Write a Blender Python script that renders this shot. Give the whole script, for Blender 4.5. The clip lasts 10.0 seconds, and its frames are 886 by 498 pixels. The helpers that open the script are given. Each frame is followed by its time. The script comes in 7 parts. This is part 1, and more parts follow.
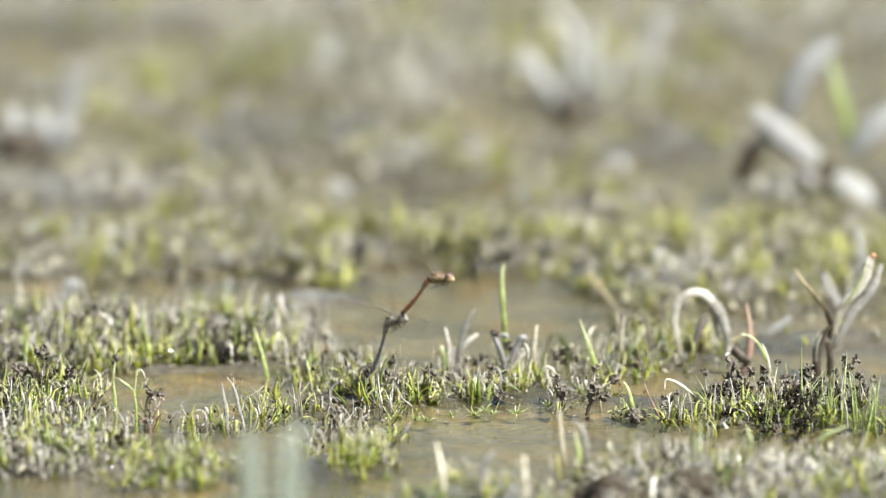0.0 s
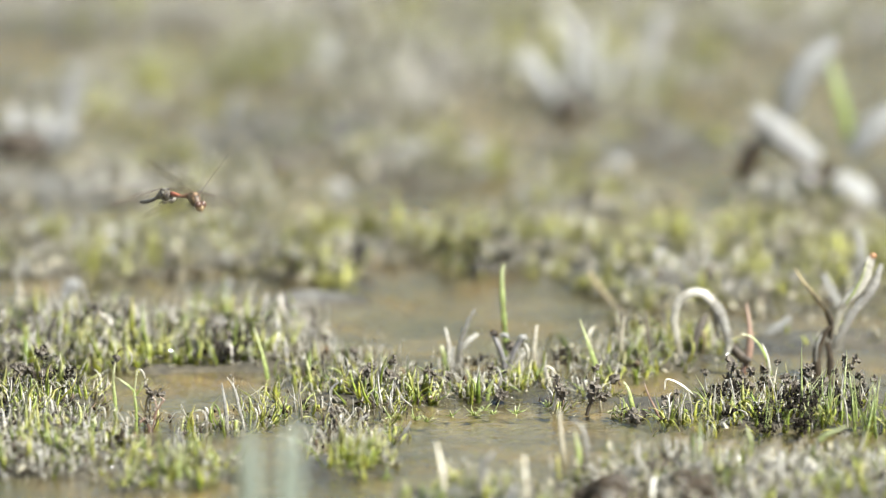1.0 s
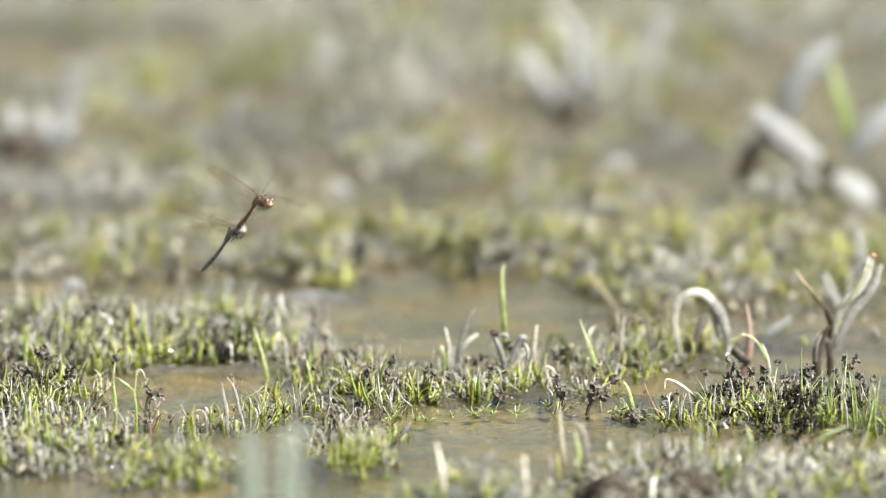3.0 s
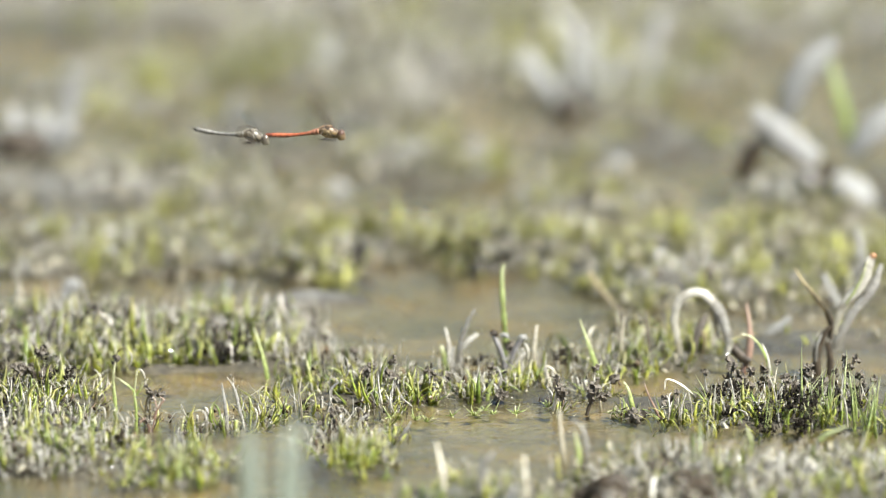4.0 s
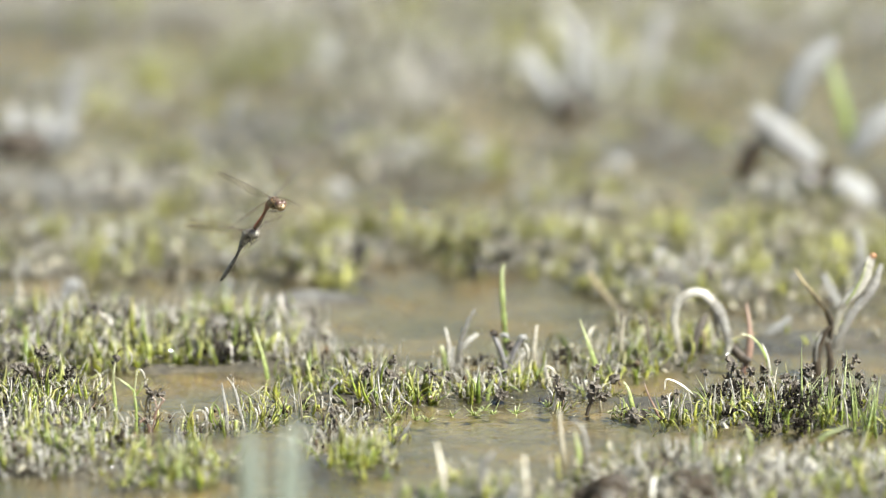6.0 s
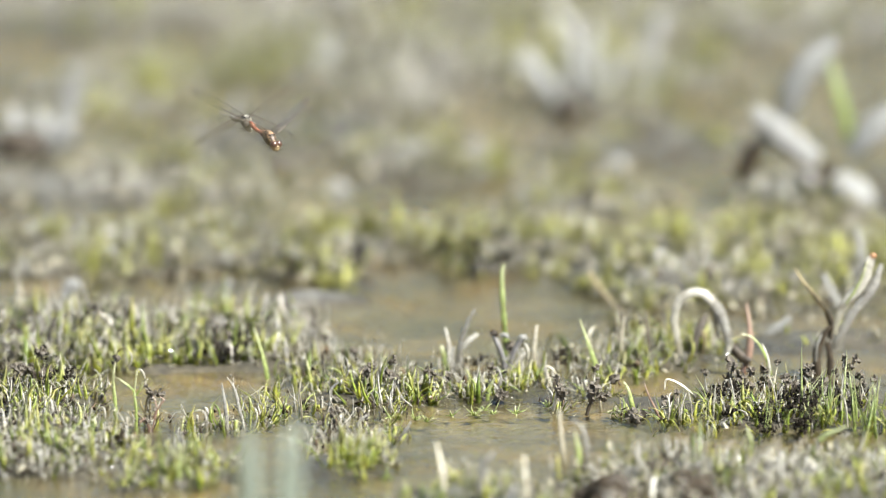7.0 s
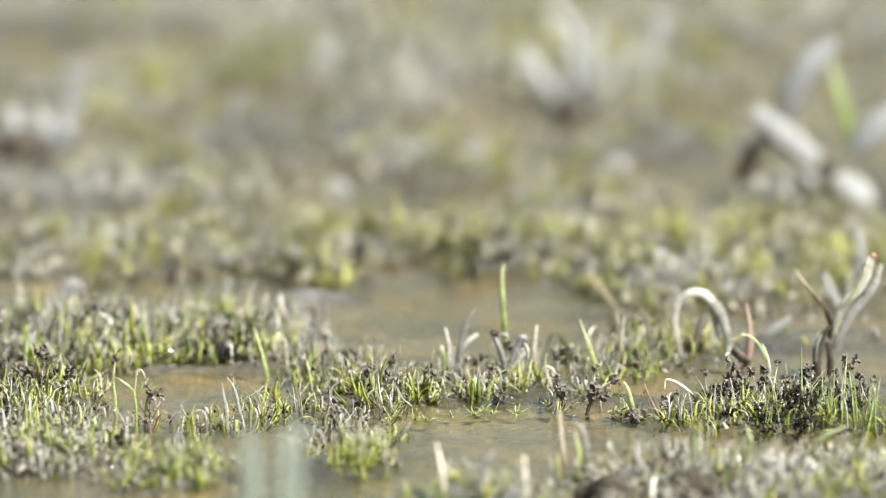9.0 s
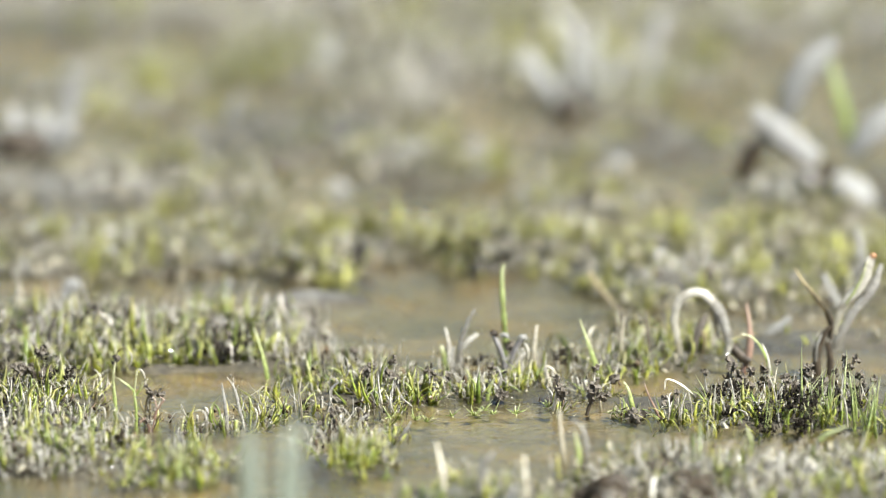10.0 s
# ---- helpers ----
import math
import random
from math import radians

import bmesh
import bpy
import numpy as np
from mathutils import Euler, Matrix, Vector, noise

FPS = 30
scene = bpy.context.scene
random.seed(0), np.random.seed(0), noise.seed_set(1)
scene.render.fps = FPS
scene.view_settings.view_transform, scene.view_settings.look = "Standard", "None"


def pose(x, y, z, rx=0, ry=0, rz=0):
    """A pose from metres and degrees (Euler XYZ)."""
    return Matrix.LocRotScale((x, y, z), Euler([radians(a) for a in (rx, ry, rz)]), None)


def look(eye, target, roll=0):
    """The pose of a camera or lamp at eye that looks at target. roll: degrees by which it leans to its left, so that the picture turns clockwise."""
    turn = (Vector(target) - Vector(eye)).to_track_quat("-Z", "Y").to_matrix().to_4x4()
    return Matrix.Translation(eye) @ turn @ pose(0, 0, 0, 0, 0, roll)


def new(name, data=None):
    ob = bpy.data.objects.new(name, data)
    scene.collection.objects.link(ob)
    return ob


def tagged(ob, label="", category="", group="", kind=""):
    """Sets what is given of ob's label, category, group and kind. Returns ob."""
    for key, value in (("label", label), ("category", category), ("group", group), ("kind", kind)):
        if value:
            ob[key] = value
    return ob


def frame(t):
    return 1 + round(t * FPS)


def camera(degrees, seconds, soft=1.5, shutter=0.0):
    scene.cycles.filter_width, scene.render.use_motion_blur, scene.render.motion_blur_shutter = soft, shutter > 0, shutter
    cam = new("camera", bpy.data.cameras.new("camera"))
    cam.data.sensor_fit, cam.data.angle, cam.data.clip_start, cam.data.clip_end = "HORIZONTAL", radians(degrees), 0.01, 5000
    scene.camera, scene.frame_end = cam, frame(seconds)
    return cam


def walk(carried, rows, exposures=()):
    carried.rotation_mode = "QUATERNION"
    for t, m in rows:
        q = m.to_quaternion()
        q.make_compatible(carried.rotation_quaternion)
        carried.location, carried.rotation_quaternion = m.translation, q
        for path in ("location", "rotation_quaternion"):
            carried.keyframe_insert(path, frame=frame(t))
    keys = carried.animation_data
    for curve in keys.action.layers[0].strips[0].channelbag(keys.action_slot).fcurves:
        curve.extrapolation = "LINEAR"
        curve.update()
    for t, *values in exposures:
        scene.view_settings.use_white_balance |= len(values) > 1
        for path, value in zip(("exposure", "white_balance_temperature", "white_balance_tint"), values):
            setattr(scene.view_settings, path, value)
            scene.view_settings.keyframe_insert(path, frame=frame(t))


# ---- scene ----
cam = camera(5.0, 10.0, soft=1.2, shutter=0.07)
EYE = (0.0, -4.7142, 0.8312)
cam_row = pose(EYE[0], EYE[1], EYE[2], 80.89, 0, 0)
cam.data.dof.use_dof = True
cam.data.dof.focus_distance = 4.765
cam.data.dof.aperture_fstop = 4.9
walk(cam, [(0.0, cam_row), (10.0, cam_row)], exposures=[(0.0, 1.81, 6620, 7.5), (10.0, 1.81, 6620, 7.5)])

# ---- light ----
SUN_WAY = Vector((0.50, -0.33, 0.80)).normalized()
world = bpy.data.worlds.new("sky")
scene.world = world
world.use_nodes = True
wn = world.node_tree
sky = wn.nodes.new("ShaderNodeTexSky")
sky.sky_type = "NISHITA"
sky.sun_disc = False
sky.sun_elevation = math.asin(SUN_WAY.z)
sky.sun_rotation = math.atan2(SUN_WAY.x, SUN_WAY.y)
wn.links.new(sky.outputs[0], wn.nodes["Background"].inputs[0])
wn.nodes["Background"].inputs[1].default_value = 0.055
sun_data = bpy.data.lights.new("sun", "SUN")
sun_data.energy, sun_data.angle, sun_data.color = 5.0, radians(0.55), (1.0, 0.99, 0.975)
sun = new("sun", sun_data)
sun.matrix_world = look(SUN_WAY * 8, (0, 0, 0))


# ---- materials ----
def material(name):
    mat = bpy.data.materials.new(name)
    mat.use_nodes = True
    tree = mat.node_tree
    return mat, tree, tree.nodes["Principled BSDF"]


def node(tree, kind, **values):
    n = tree.nodes.new(kind)
    for key, value in values.items():
        n.inputs[key.replace("_", " ")].default_value = value
    return n


def ramp(tree, source, stops):
    n = tree.nodes.new("ShaderNodeValToRGB")
    while len(n.color_ramp.elements) < len(stops):
        n.color_ramp.elements.new(0.5)
    for e, (at, colour) in zip(n.color_ramp.elements, stops):
        e.position, e.color = at, (*colour, 1)
    tree.links.new(source, n.inputs[0])
    return n.outputs[0]


def mixed(tree, factor, a, b, blend="MIX"):
    n = tree.nodes.new("ShaderNodeMix")
    n.data_type, n.blend_type = "RGBA", blend
    for source, slot in ((factor, 0), (a, 6), (b, 7)):
        if isinstance(source, bpy.types.NodeSocket):
            tree.links.new(source, n.inputs[slot])
        elif slot == 0:
            n.inputs[0].default_value = source
        else:
            n.inputs[slot].default_value = (*source, 1)
    return n.outputs[2]


def noise_tex(tree, scale, detail=4.0, rough=0.6):
    where = tree.nodes.new("ShaderNodeNewGeometry").outputs["Position"]
    n = node(tree, "ShaderNodeTexNoise", Scale=scale, Detail=detail, Roughness=rough)
    tree.links.new(where, n.inputs["Vector"])
    return n.outputs["Fac"]


def bumped(tree, bsdf, height, strength, distance):
    n = node(tree, "ShaderNodeBump", Strength=strength, Distance=distance)
    tree.links.new(height, n.inputs["Height"])
    tree.links.new(n.outputs[0], bsdf.inputs["Normal"])


def blade_material(name, low, mid, tip, spread, see_through=0.3, rough=0.55, shine=0.5):
    """Plant tissue that runs from its foot to its tip, each shoot of its own shade."""
    mat, tree, bsdf = material(name)
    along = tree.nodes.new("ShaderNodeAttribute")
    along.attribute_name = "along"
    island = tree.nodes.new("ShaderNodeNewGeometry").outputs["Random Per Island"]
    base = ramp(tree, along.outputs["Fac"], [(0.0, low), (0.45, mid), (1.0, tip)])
    own = tree.nodes.new("ShaderNodeObjectInfo").outputs["Random"]
    both = tree.nodes.new("ShaderNodeMath")
    both.operation = "ADD"
    tree.links.new(island, both.inputs[0])
    tree.links.new(own, both.inputs[1])
    lot = tree.nodes.new("ShaderNodeMath")
    lot.operation = "FRACT"
    tree.links.new(both.outputs[0], lot.inputs[0])
    shade = ramp(tree, lot.outputs[0], spread)
    colour = mixed(tree, 1.0, base, shade, "MULTIPLY")
    clump = tree.nodes.new("ShaderNodeAttribute")
    clump.attribute_name = "tone"
    colour = mixed(tree, 1.0, colour, clump.outputs["Fac"], "MULTIPLY")
    flecks = ramp(tree, noise_tex(tree, 900, 3), [(0.35, (0.60, 0.58, 0.54)), (0.65, (1.18, 1.16, 1.12))])
    colour = mixed(tree, 1.0, colour, flecks, "MULTIPLY")
    blotch = ramp(tree, noise_tex(tree, 170, 4, 0.65), [(0.32, (0.60, 0.57, 0.53)), (0.52, (1.0, 1.0, 1.0)), (0.7, (1.12, 1.12, 1.10))])
    colour = mixed(tree, 1.0, colour, blotch, "MULTIPLY")
    tree.links.new(colour, bsdf.inputs["Base Color"])
    bsdf.inputs["Roughness"].default_value = rough
    bsdf.inputs["Specular IOR Level"].default_value = shine
    bumped(tree, bsdf, noise_tex(tree, 1500, 2), 0.3, 0.0003)
    glow = tree.nodes.new("ShaderNodeBsdfTranslucent")
    tree.links.new(colour, glow.inputs["Color"])
    both = tree.nodes.new("ShaderNodeMixShader")
    both.inputs[0].default_value = see_through
    tree.links.new(bsdf.outputs[0], both.inputs[1])
    tree.links.new(glow.outputs[0], both.inputs[2])
    tree.links.new(both.outputs[0], tree.nodes["Material Output"].inputs["Surface"])
    return mat


def plain_material(name, a, b, scale, rough=0.5, bump=0.3, coat=0.0):
    mat, tree, bsdf = material(name)
    colour = ramp(tree, noise_tex(tree, scale, 4), [(0.3, a), (0.7, b)])
    tree.links.new(colour, bsdf.inputs["Base Color"])
    bsdf.inputs["Roughness"].default_value = rough
    bsdf.inputs["Coat Weight"].default_value = coat
    bsdf.inputs["Coat Roughness"].default_value = 0.12
    bumped(tree, bsdf, noise_tex(tree, scale * 2.5, 3), bump, 0.0004)
    return mat


def mud_material():
    mat, tree, bsdf = material("wet mud")
    broad = noise_tex(tree, 9, 5)
    fine = noise_tex(tree, 160, 5, 0.7)
    grey = ramp(tree, fine, [(0.3, (0.042, 0.040, 0.035)), (0.7, (0.150, 0.145, 0.130))])
    brown = ramp(tree, fine, [(0.3, (0.046, 0.040, 0.021)), (0.7, (0.116, 0.102, 0.058))])
    place = tree.nodes.new("ShaderNodeNewGeometry")
    split = tree.nodes.new("ShaderNodeSeparateXYZ")
    tree.links.new(place.outputs["Position"], split.inputs[0])
    rise = tree.nodes.new("ShaderNodeMapRange")
    rise.inputs["From Min"].default_value, rise.inputs["From Max"].default_value = -0.002, 0.0005
    tree.links.new(split.outputs["Z"], rise.inputs["Value"])
    drying = tree.nodes.new("ShaderNodeMapRange")
    drying.inputs["From Min"].default_value, drying.inputs["From Max"].default_value = 0.0015, 0.006
    tree.links.new(split.outputs["Z"], drying.inputs["Value"])
    silt = ramp(tree, noise_tex(tree, 22, 3, 0.5), [(0.34, (0.62, 0.66, 0.74)), (0.5, (1.0, 0.97, 0.90)), (0.66, (1.50, 1.22, 0.72))])
    brown = mixed(tree, 1.0, brown, silt, "MULTIPLY")
    soaked = ramp(tree, fine, [(0.3, (0.018, 0.015, 0.009)), (0.7, (0.066, 0.057, 0.036))])
    grey = mixed(tree, drying.outputs[0], soaked, grey)
    algae = ramp(tree, noise_tex(tree, 14, 4, 0.6), [(0.52, (0, 0, 0)), (0.70, (0.6, 0.6, 0.6))])
    brown = mixed(tree, algae, brown, (0.050, 0.055, 0.014))
    colour = mixed(tree, rise.outputs[0], brown, grey)
    stain = ramp(tree, broad, [(0.35, (0.82, 0.84, 0.80)), (0.65, (1.1, 1.06, 1.0))])
    colour = mixed(tree, 1.0, colour, stain, "MULTIPLY")
    tree.links.new(colour, bsdf.inputs["Base Color"])
    gloss = ramp(tree, broad, [(0.4, (0.2, 0.2, 0.2)), (0.62, (0.75, 0.75, 0.75))])
    tree.links.new(gloss, bsdf.inputs["Roughness"])
    bumped(tree, bsdf, fine, 0.6, 0.003)
    return mat


def water_material():
    mat, tree, bsdf = material("shallow silty water")
    tree.nodes.remove(bsdf)
    swell = node(tree, "ShaderNodeBump", Strength=0.4, Distance=0.0016)
    tree.links.new(noise_tex(tree, 55, 3, 0.5), swell.inputs["Height"])
    relief = node(tree, "ShaderNodeBump", Strength=0.8, Distance=0.0008)
    tree.links.new(noise_tex(tree, 190, 2, 0.5), relief.inputs["Height"])
    tree.links.new(swell.outputs[0], relief.inputs["Normal"])
    gloss = node(tree, "ShaderNodeBsdfGlossy", Roughness=0.06)
    tree.links.new(relief.outputs[0], gloss.inputs["Normal"])
    clear = node(tree, "ShaderNodeBsdfTransparent", Color=(0.96, 0.94, 0.88, 1))
    sheen = node(tree, "ShaderNodeFresnel", IOR=1.33)
    tree.links.new(relief.outputs[0], sheen.inputs["Normal"])
    both = tree.nodes.new("ShaderNodeMixShader")
    tree.links.new(sheen.outputs[0], both.inputs[0])
    tree.links.new(clear.outputs[0], both.inputs[1])
    tree.links.new(gloss.outputs[0], both.inputs[2])
    tree.links.new(both.outputs[0], tree.nodes["Material Output"].inputs["Surface"])
    return mat


MUD = mud_material()
WATER = water_material()
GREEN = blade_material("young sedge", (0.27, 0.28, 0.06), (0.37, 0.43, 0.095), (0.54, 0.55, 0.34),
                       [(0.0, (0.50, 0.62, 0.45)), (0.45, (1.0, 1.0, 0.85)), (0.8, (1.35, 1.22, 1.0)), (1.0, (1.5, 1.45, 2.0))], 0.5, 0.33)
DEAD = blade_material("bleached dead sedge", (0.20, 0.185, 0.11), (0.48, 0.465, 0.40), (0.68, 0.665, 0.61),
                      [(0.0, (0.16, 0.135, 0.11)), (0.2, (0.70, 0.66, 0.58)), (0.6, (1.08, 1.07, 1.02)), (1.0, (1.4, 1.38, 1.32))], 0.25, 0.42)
WEATHERED = blade_material("weathered broad leaf", (0.23, 0.23, 0.205), (0.34, 0.345, 0.33), (0.41, 0.415, 0.40),
                           [(0.0, (0.9, 0.9, 0.9)), (1.0, (1.1, 1.1, 1.1))], 0.4, 0.5, 0.3)
OLIVE = blade_material("olive distant sedge", (0.25, 0.25, 0.065), (0.345, 0.375, 0.105), (0.47, 0.465, 0.28),
                       [(0.0, (0.68, 0.68, 0.62)), (0.45, (1.0, 0.97, 0.87)), (1.0, (1.22, 1.17, 1.12))], 0.4, 0.4)
PALLID = blade_material("pallid broad leaf", (0.22, 0.225, 0.22), (0.325, 0.335, 0.335), (0.41, 0.42, 0.42),
                        [(0.0, (0.9, 0.9, 0.9)), (1.0, (1.1, 1.1, 1.1))], 0.4, 0.5, 0.3)
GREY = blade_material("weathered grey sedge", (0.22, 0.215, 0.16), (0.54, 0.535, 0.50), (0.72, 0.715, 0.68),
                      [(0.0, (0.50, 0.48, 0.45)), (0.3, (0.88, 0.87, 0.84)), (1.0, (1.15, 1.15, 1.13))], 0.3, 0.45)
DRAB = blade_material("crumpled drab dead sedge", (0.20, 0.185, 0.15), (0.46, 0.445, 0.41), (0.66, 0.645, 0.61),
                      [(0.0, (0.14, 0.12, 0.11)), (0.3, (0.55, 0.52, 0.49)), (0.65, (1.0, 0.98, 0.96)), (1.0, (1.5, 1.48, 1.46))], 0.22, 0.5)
STRAW = blade_material("bleached broad leaf", (0.26, 0.245, 0.205), (0.41, 0.405, 0.385), (0.48, 0.475, 0.45),
                       [(0.0, (0.9, 0.9, 0.88)), (1.0, (1.1, 1.1, 1.1))], 0.5, 0.45)
BLEACH = blade_material("sun-bleached leaf", (0.36, 0.345, 0.27), (0.59, 0.58, 0.535), (0.68, 0.67, 0.63),
                        [(0.0, (0.85, 0.84, 0.80)), (1.0, (1.1, 1.1, 1.1))], 0.4, 0.42)
PALE_GREEN = blade_material("blue-green grass blade", (0.28, 0.35, 0.09), (0.37, 0.45, 0.18), (0.56, 0.60, 0.42),
                            [(0.0, (0.9, 0.95, 0.9)), (1.0, (1.15, 1.1, 1.1))], 0.5, 0.4)
FRESH = blade_material("fresh green blade", (0.28, 0.38, 0.08), (0.44, 0.53, 0.23), (0.66, 0.68, 0.52),
                       [(0.0, (0.95, 0.95, 0.9)), (1.0, (1.1, 1.05, 1.0))], 0.5, 0.35)
DEBRIS = blade_material("crumbled plant litter", (0.31, 0.295, 0.24), (0.34, 0.325, 0.27), (0.37, 0.355, 0.30),
                        [(0.0, (0.10, 0.095, 0.08)), (0.25, (0.45, 0.43, 0.37)), (0.6, (1.15, 1.13, 1.02)), (1.0, (2.1, 2.08, 1.95))], 0.2, 0.5, 0.25)
ASHEN = blade_material("ashen weathered stub", (0.06, 0.055, 0.05), (0.15, 0.145, 0.145), (0.24, 0.235, 0.235),
                       [(0.0, (0.9, 0.9, 0.9)), (1.0, (1.1, 1.1, 1.1))], 0.1, 0.6)
TAWNY = blade_material("orange leaf tip", (0.38, 0.26, 0.14), (0.42, 0.23, 0.12), (0.42, 0.22, 0.11),
                       [(0.0, (0.9, 0.9, 0.9)), (1.0, (1.1, 1.1, 1.1))], 0.4, 0.5)
DULL = blade_material("dull brown withered leaf", (0.04, 0.034, 0.02), (0.15, 0.122, 0.058), (0.31, 0.26, 0.14),
                      [(0.0, (0.9, 0.9, 0.9)), (1.0, (1.1, 1.1, 1.1))], 0.25, 0.5)
FROND = blade_material("pale green front grass", (0.27, 0.33, 0.24), (0.35, 0.41, 0.34), (0.43, 0.48, 0.42),
                       [(0.0, (0.95, 0.95, 0.95)), (1.0, (1.1, 1.1, 1.1))], 0.5, 0.45)
MOULD = blade_material("rotting brown litter and root shade", (0.035, 0.026, 0.018), (0.06, 0.045, 0.03), (0.10, 0.08, 0.055),
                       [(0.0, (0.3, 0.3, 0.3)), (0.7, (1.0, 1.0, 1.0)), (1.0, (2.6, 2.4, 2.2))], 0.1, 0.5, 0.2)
SEED_AND_SHADE = plain_material("dark seed heads and shade", (0.003, 0.0025, 0.0015), (0.028, 0.021, 0.012), 900, 0.8)
# real rot, and the colour of shade put among far leaves and on clods
ROT_AND_SHADE = plain_material("black rotten stem and shade", (0.012, 0.009, 0.006), (0.058, 0.044, 0.028), 300, 0.5)
for dark in (SEED_AND_SHADE, ROT_AND_SHADE):
    dark.node_tree.nodes["Principled BSDF"].inputs["Specular IOR Level"].default_value = 0.2
HEAD = plain_material("brown seed heads", (0.008, 0.006, 0.004), (0.110, 0.090, 0.062), 900, 0.7)
RUSSET = blade_material("russet dry stem", (0.15, 0.085, 0.058), (0.25, 0.165, 0.125), (0.33, 0.24, 0.19),
                        [(0.0, (0.9, 0.9, 0.9)), (1.0, (1.1, 1.1, 1.1))], 0.1, 0.55)


# ---- mesh helpers ----
def part(name, bm, mat, parent=None, label=""):
    me = bpy.data.meshes.new(name)
    bm.to_mesh(me)
    bm.free()
    me.polygons.foreach_set("use_smooth", [True] * len(me.polygons))
    me.materials.append(mat)
    ob = new(name, me)
    if parent:
        ob.parent = parent
    return tagged(ob, label=label)


def quick_mesh(name, verts, quads, mat, along=None, tone=None):
    me = bpy.data.meshes.new(name)
    n = len(quads)
    me.vertices.add(len(verts))
    me.vertices.foreach_set("co", np.asarray(verts, np.float32).ravel())
    me.loops.add(4 * n)
    me.loops.foreach_set("vertex_index", np.asarray(quads, np.int32).ravel())
    me.polygons.add(n)
    me.polygons.foreach_set("loop_start", np.arange(0, 4 * n, 4, dtype=np.int32))
    me.polygons.foreach_set("use_smooth", np.ones(n, bool))
    me.update(calc_edges=True)
    if along is not None:
        a = me.attributes.new("along", "FLOAT", "POINT")
        a.data.foreach_set("value", np.asarray(along, np.float32))
        a = me.attributes.new("tone", "FLOAT", "POINT")
        a.data.foreach_set("value", np.ones(len(verts), np.float32) if tone is None else np.asarray(tone, np.float32))
    me.materials.append(mat)
    return me


def shoots(foot, height, way, lean, curl, radius, rings=5, flat=0.45, taper=2.3, swirl=0.0):
    """Many tapered three-sided shoots: foot (n, 3), and for each its height, the way it leans, lean and curl in radians, and half width."""
    n = len(foot)
    verts = np.zeros((n, rings, 3, 3))
    spot = foot.copy()
    first, kink = way, np.zeros(n)
    for k in range(rings):
        s = k / (rings - 1)
        way = first + swirl * s
        side = np.stack([-np.sin(way), np.cos(way), np.zeros(n)], 1)
        kink = kink + rng.normal(0, 0.16, n) * (k > 0)
        tilt = lean + curl * s ** 1.8 + kink
        axis = np.stack([np.sin(tilt) * np.cos(way), np.sin(tilt) * np.sin(way), np.cos(tilt)], 1)
        out = np.cross(side, axis)
        r = (radius * (1.0 - 0.92 * s ** taper))[:, None]
        verts[:, k, 0] = spot + side * r
        verts[:, k, 1] = spot + out * r * flat
        verts[:, k, 2] = spot - side * r
        spot = spot + axis * (height / (rings - 1))[:, None]
    ids = np.arange(n * rings * 3).reshape(n, rings, 3)
    quads = []
    for j in range(3):
        i = (j + 1) % 3
        quads.append(np.stack([ids[:, :-1, j], ids[:, :-1, i], ids[:, 1:, i], ids[:, 1:, j]], -1).reshape(-1, 4))
    along = np.tile(np.repeat(np.linspace(0, 1, rings), 3), n)
    return verts.reshape(-1, 3), np.concatenate(quads), along


def tube(bm, points, radii, sides=6, flat=1.0):
    """A bent tube through the points, closed at both ends."""
    pts = [Vector(p) for p in points]
    loops = []
    for i, p in enumerate(pts):
        axis = (pts[min(i + 1, len(pts) - 1)] - pts[max(i - 1, 0)]).normalized()
        u = axis.cross(Vector((0.31, 0.9, 0.24))).normalized()
        v = axis.cross(u)
        r = radii[i]
        loops.append([bm.verts.new(p + u * r * math.cos(a) + v * r * flat * math.sin(a))
                      for a in [2 * math.pi * k / sides for k in range(sides)]])
    for a, b in zip(loops, loops[1:]):
        for k in range(sides):
            j = (k + 1) % sides
            bm.faces.new((a[k], a[j], b[j], b[k]))
    bm.faces.new(loops[0][::-1])
    bm.faces.new(loops[-1])
    return bm


def ball(bm, centre, size, rings=8, sides=12):
    m = Matrix.Translation(centre) @ Matrix.Diagonal((*size, 1))
    bmesh.ops.create_uvsphere(bm, u_segments=sides, v_segments=rings, radius=1.0, matrix=m)
    return bm


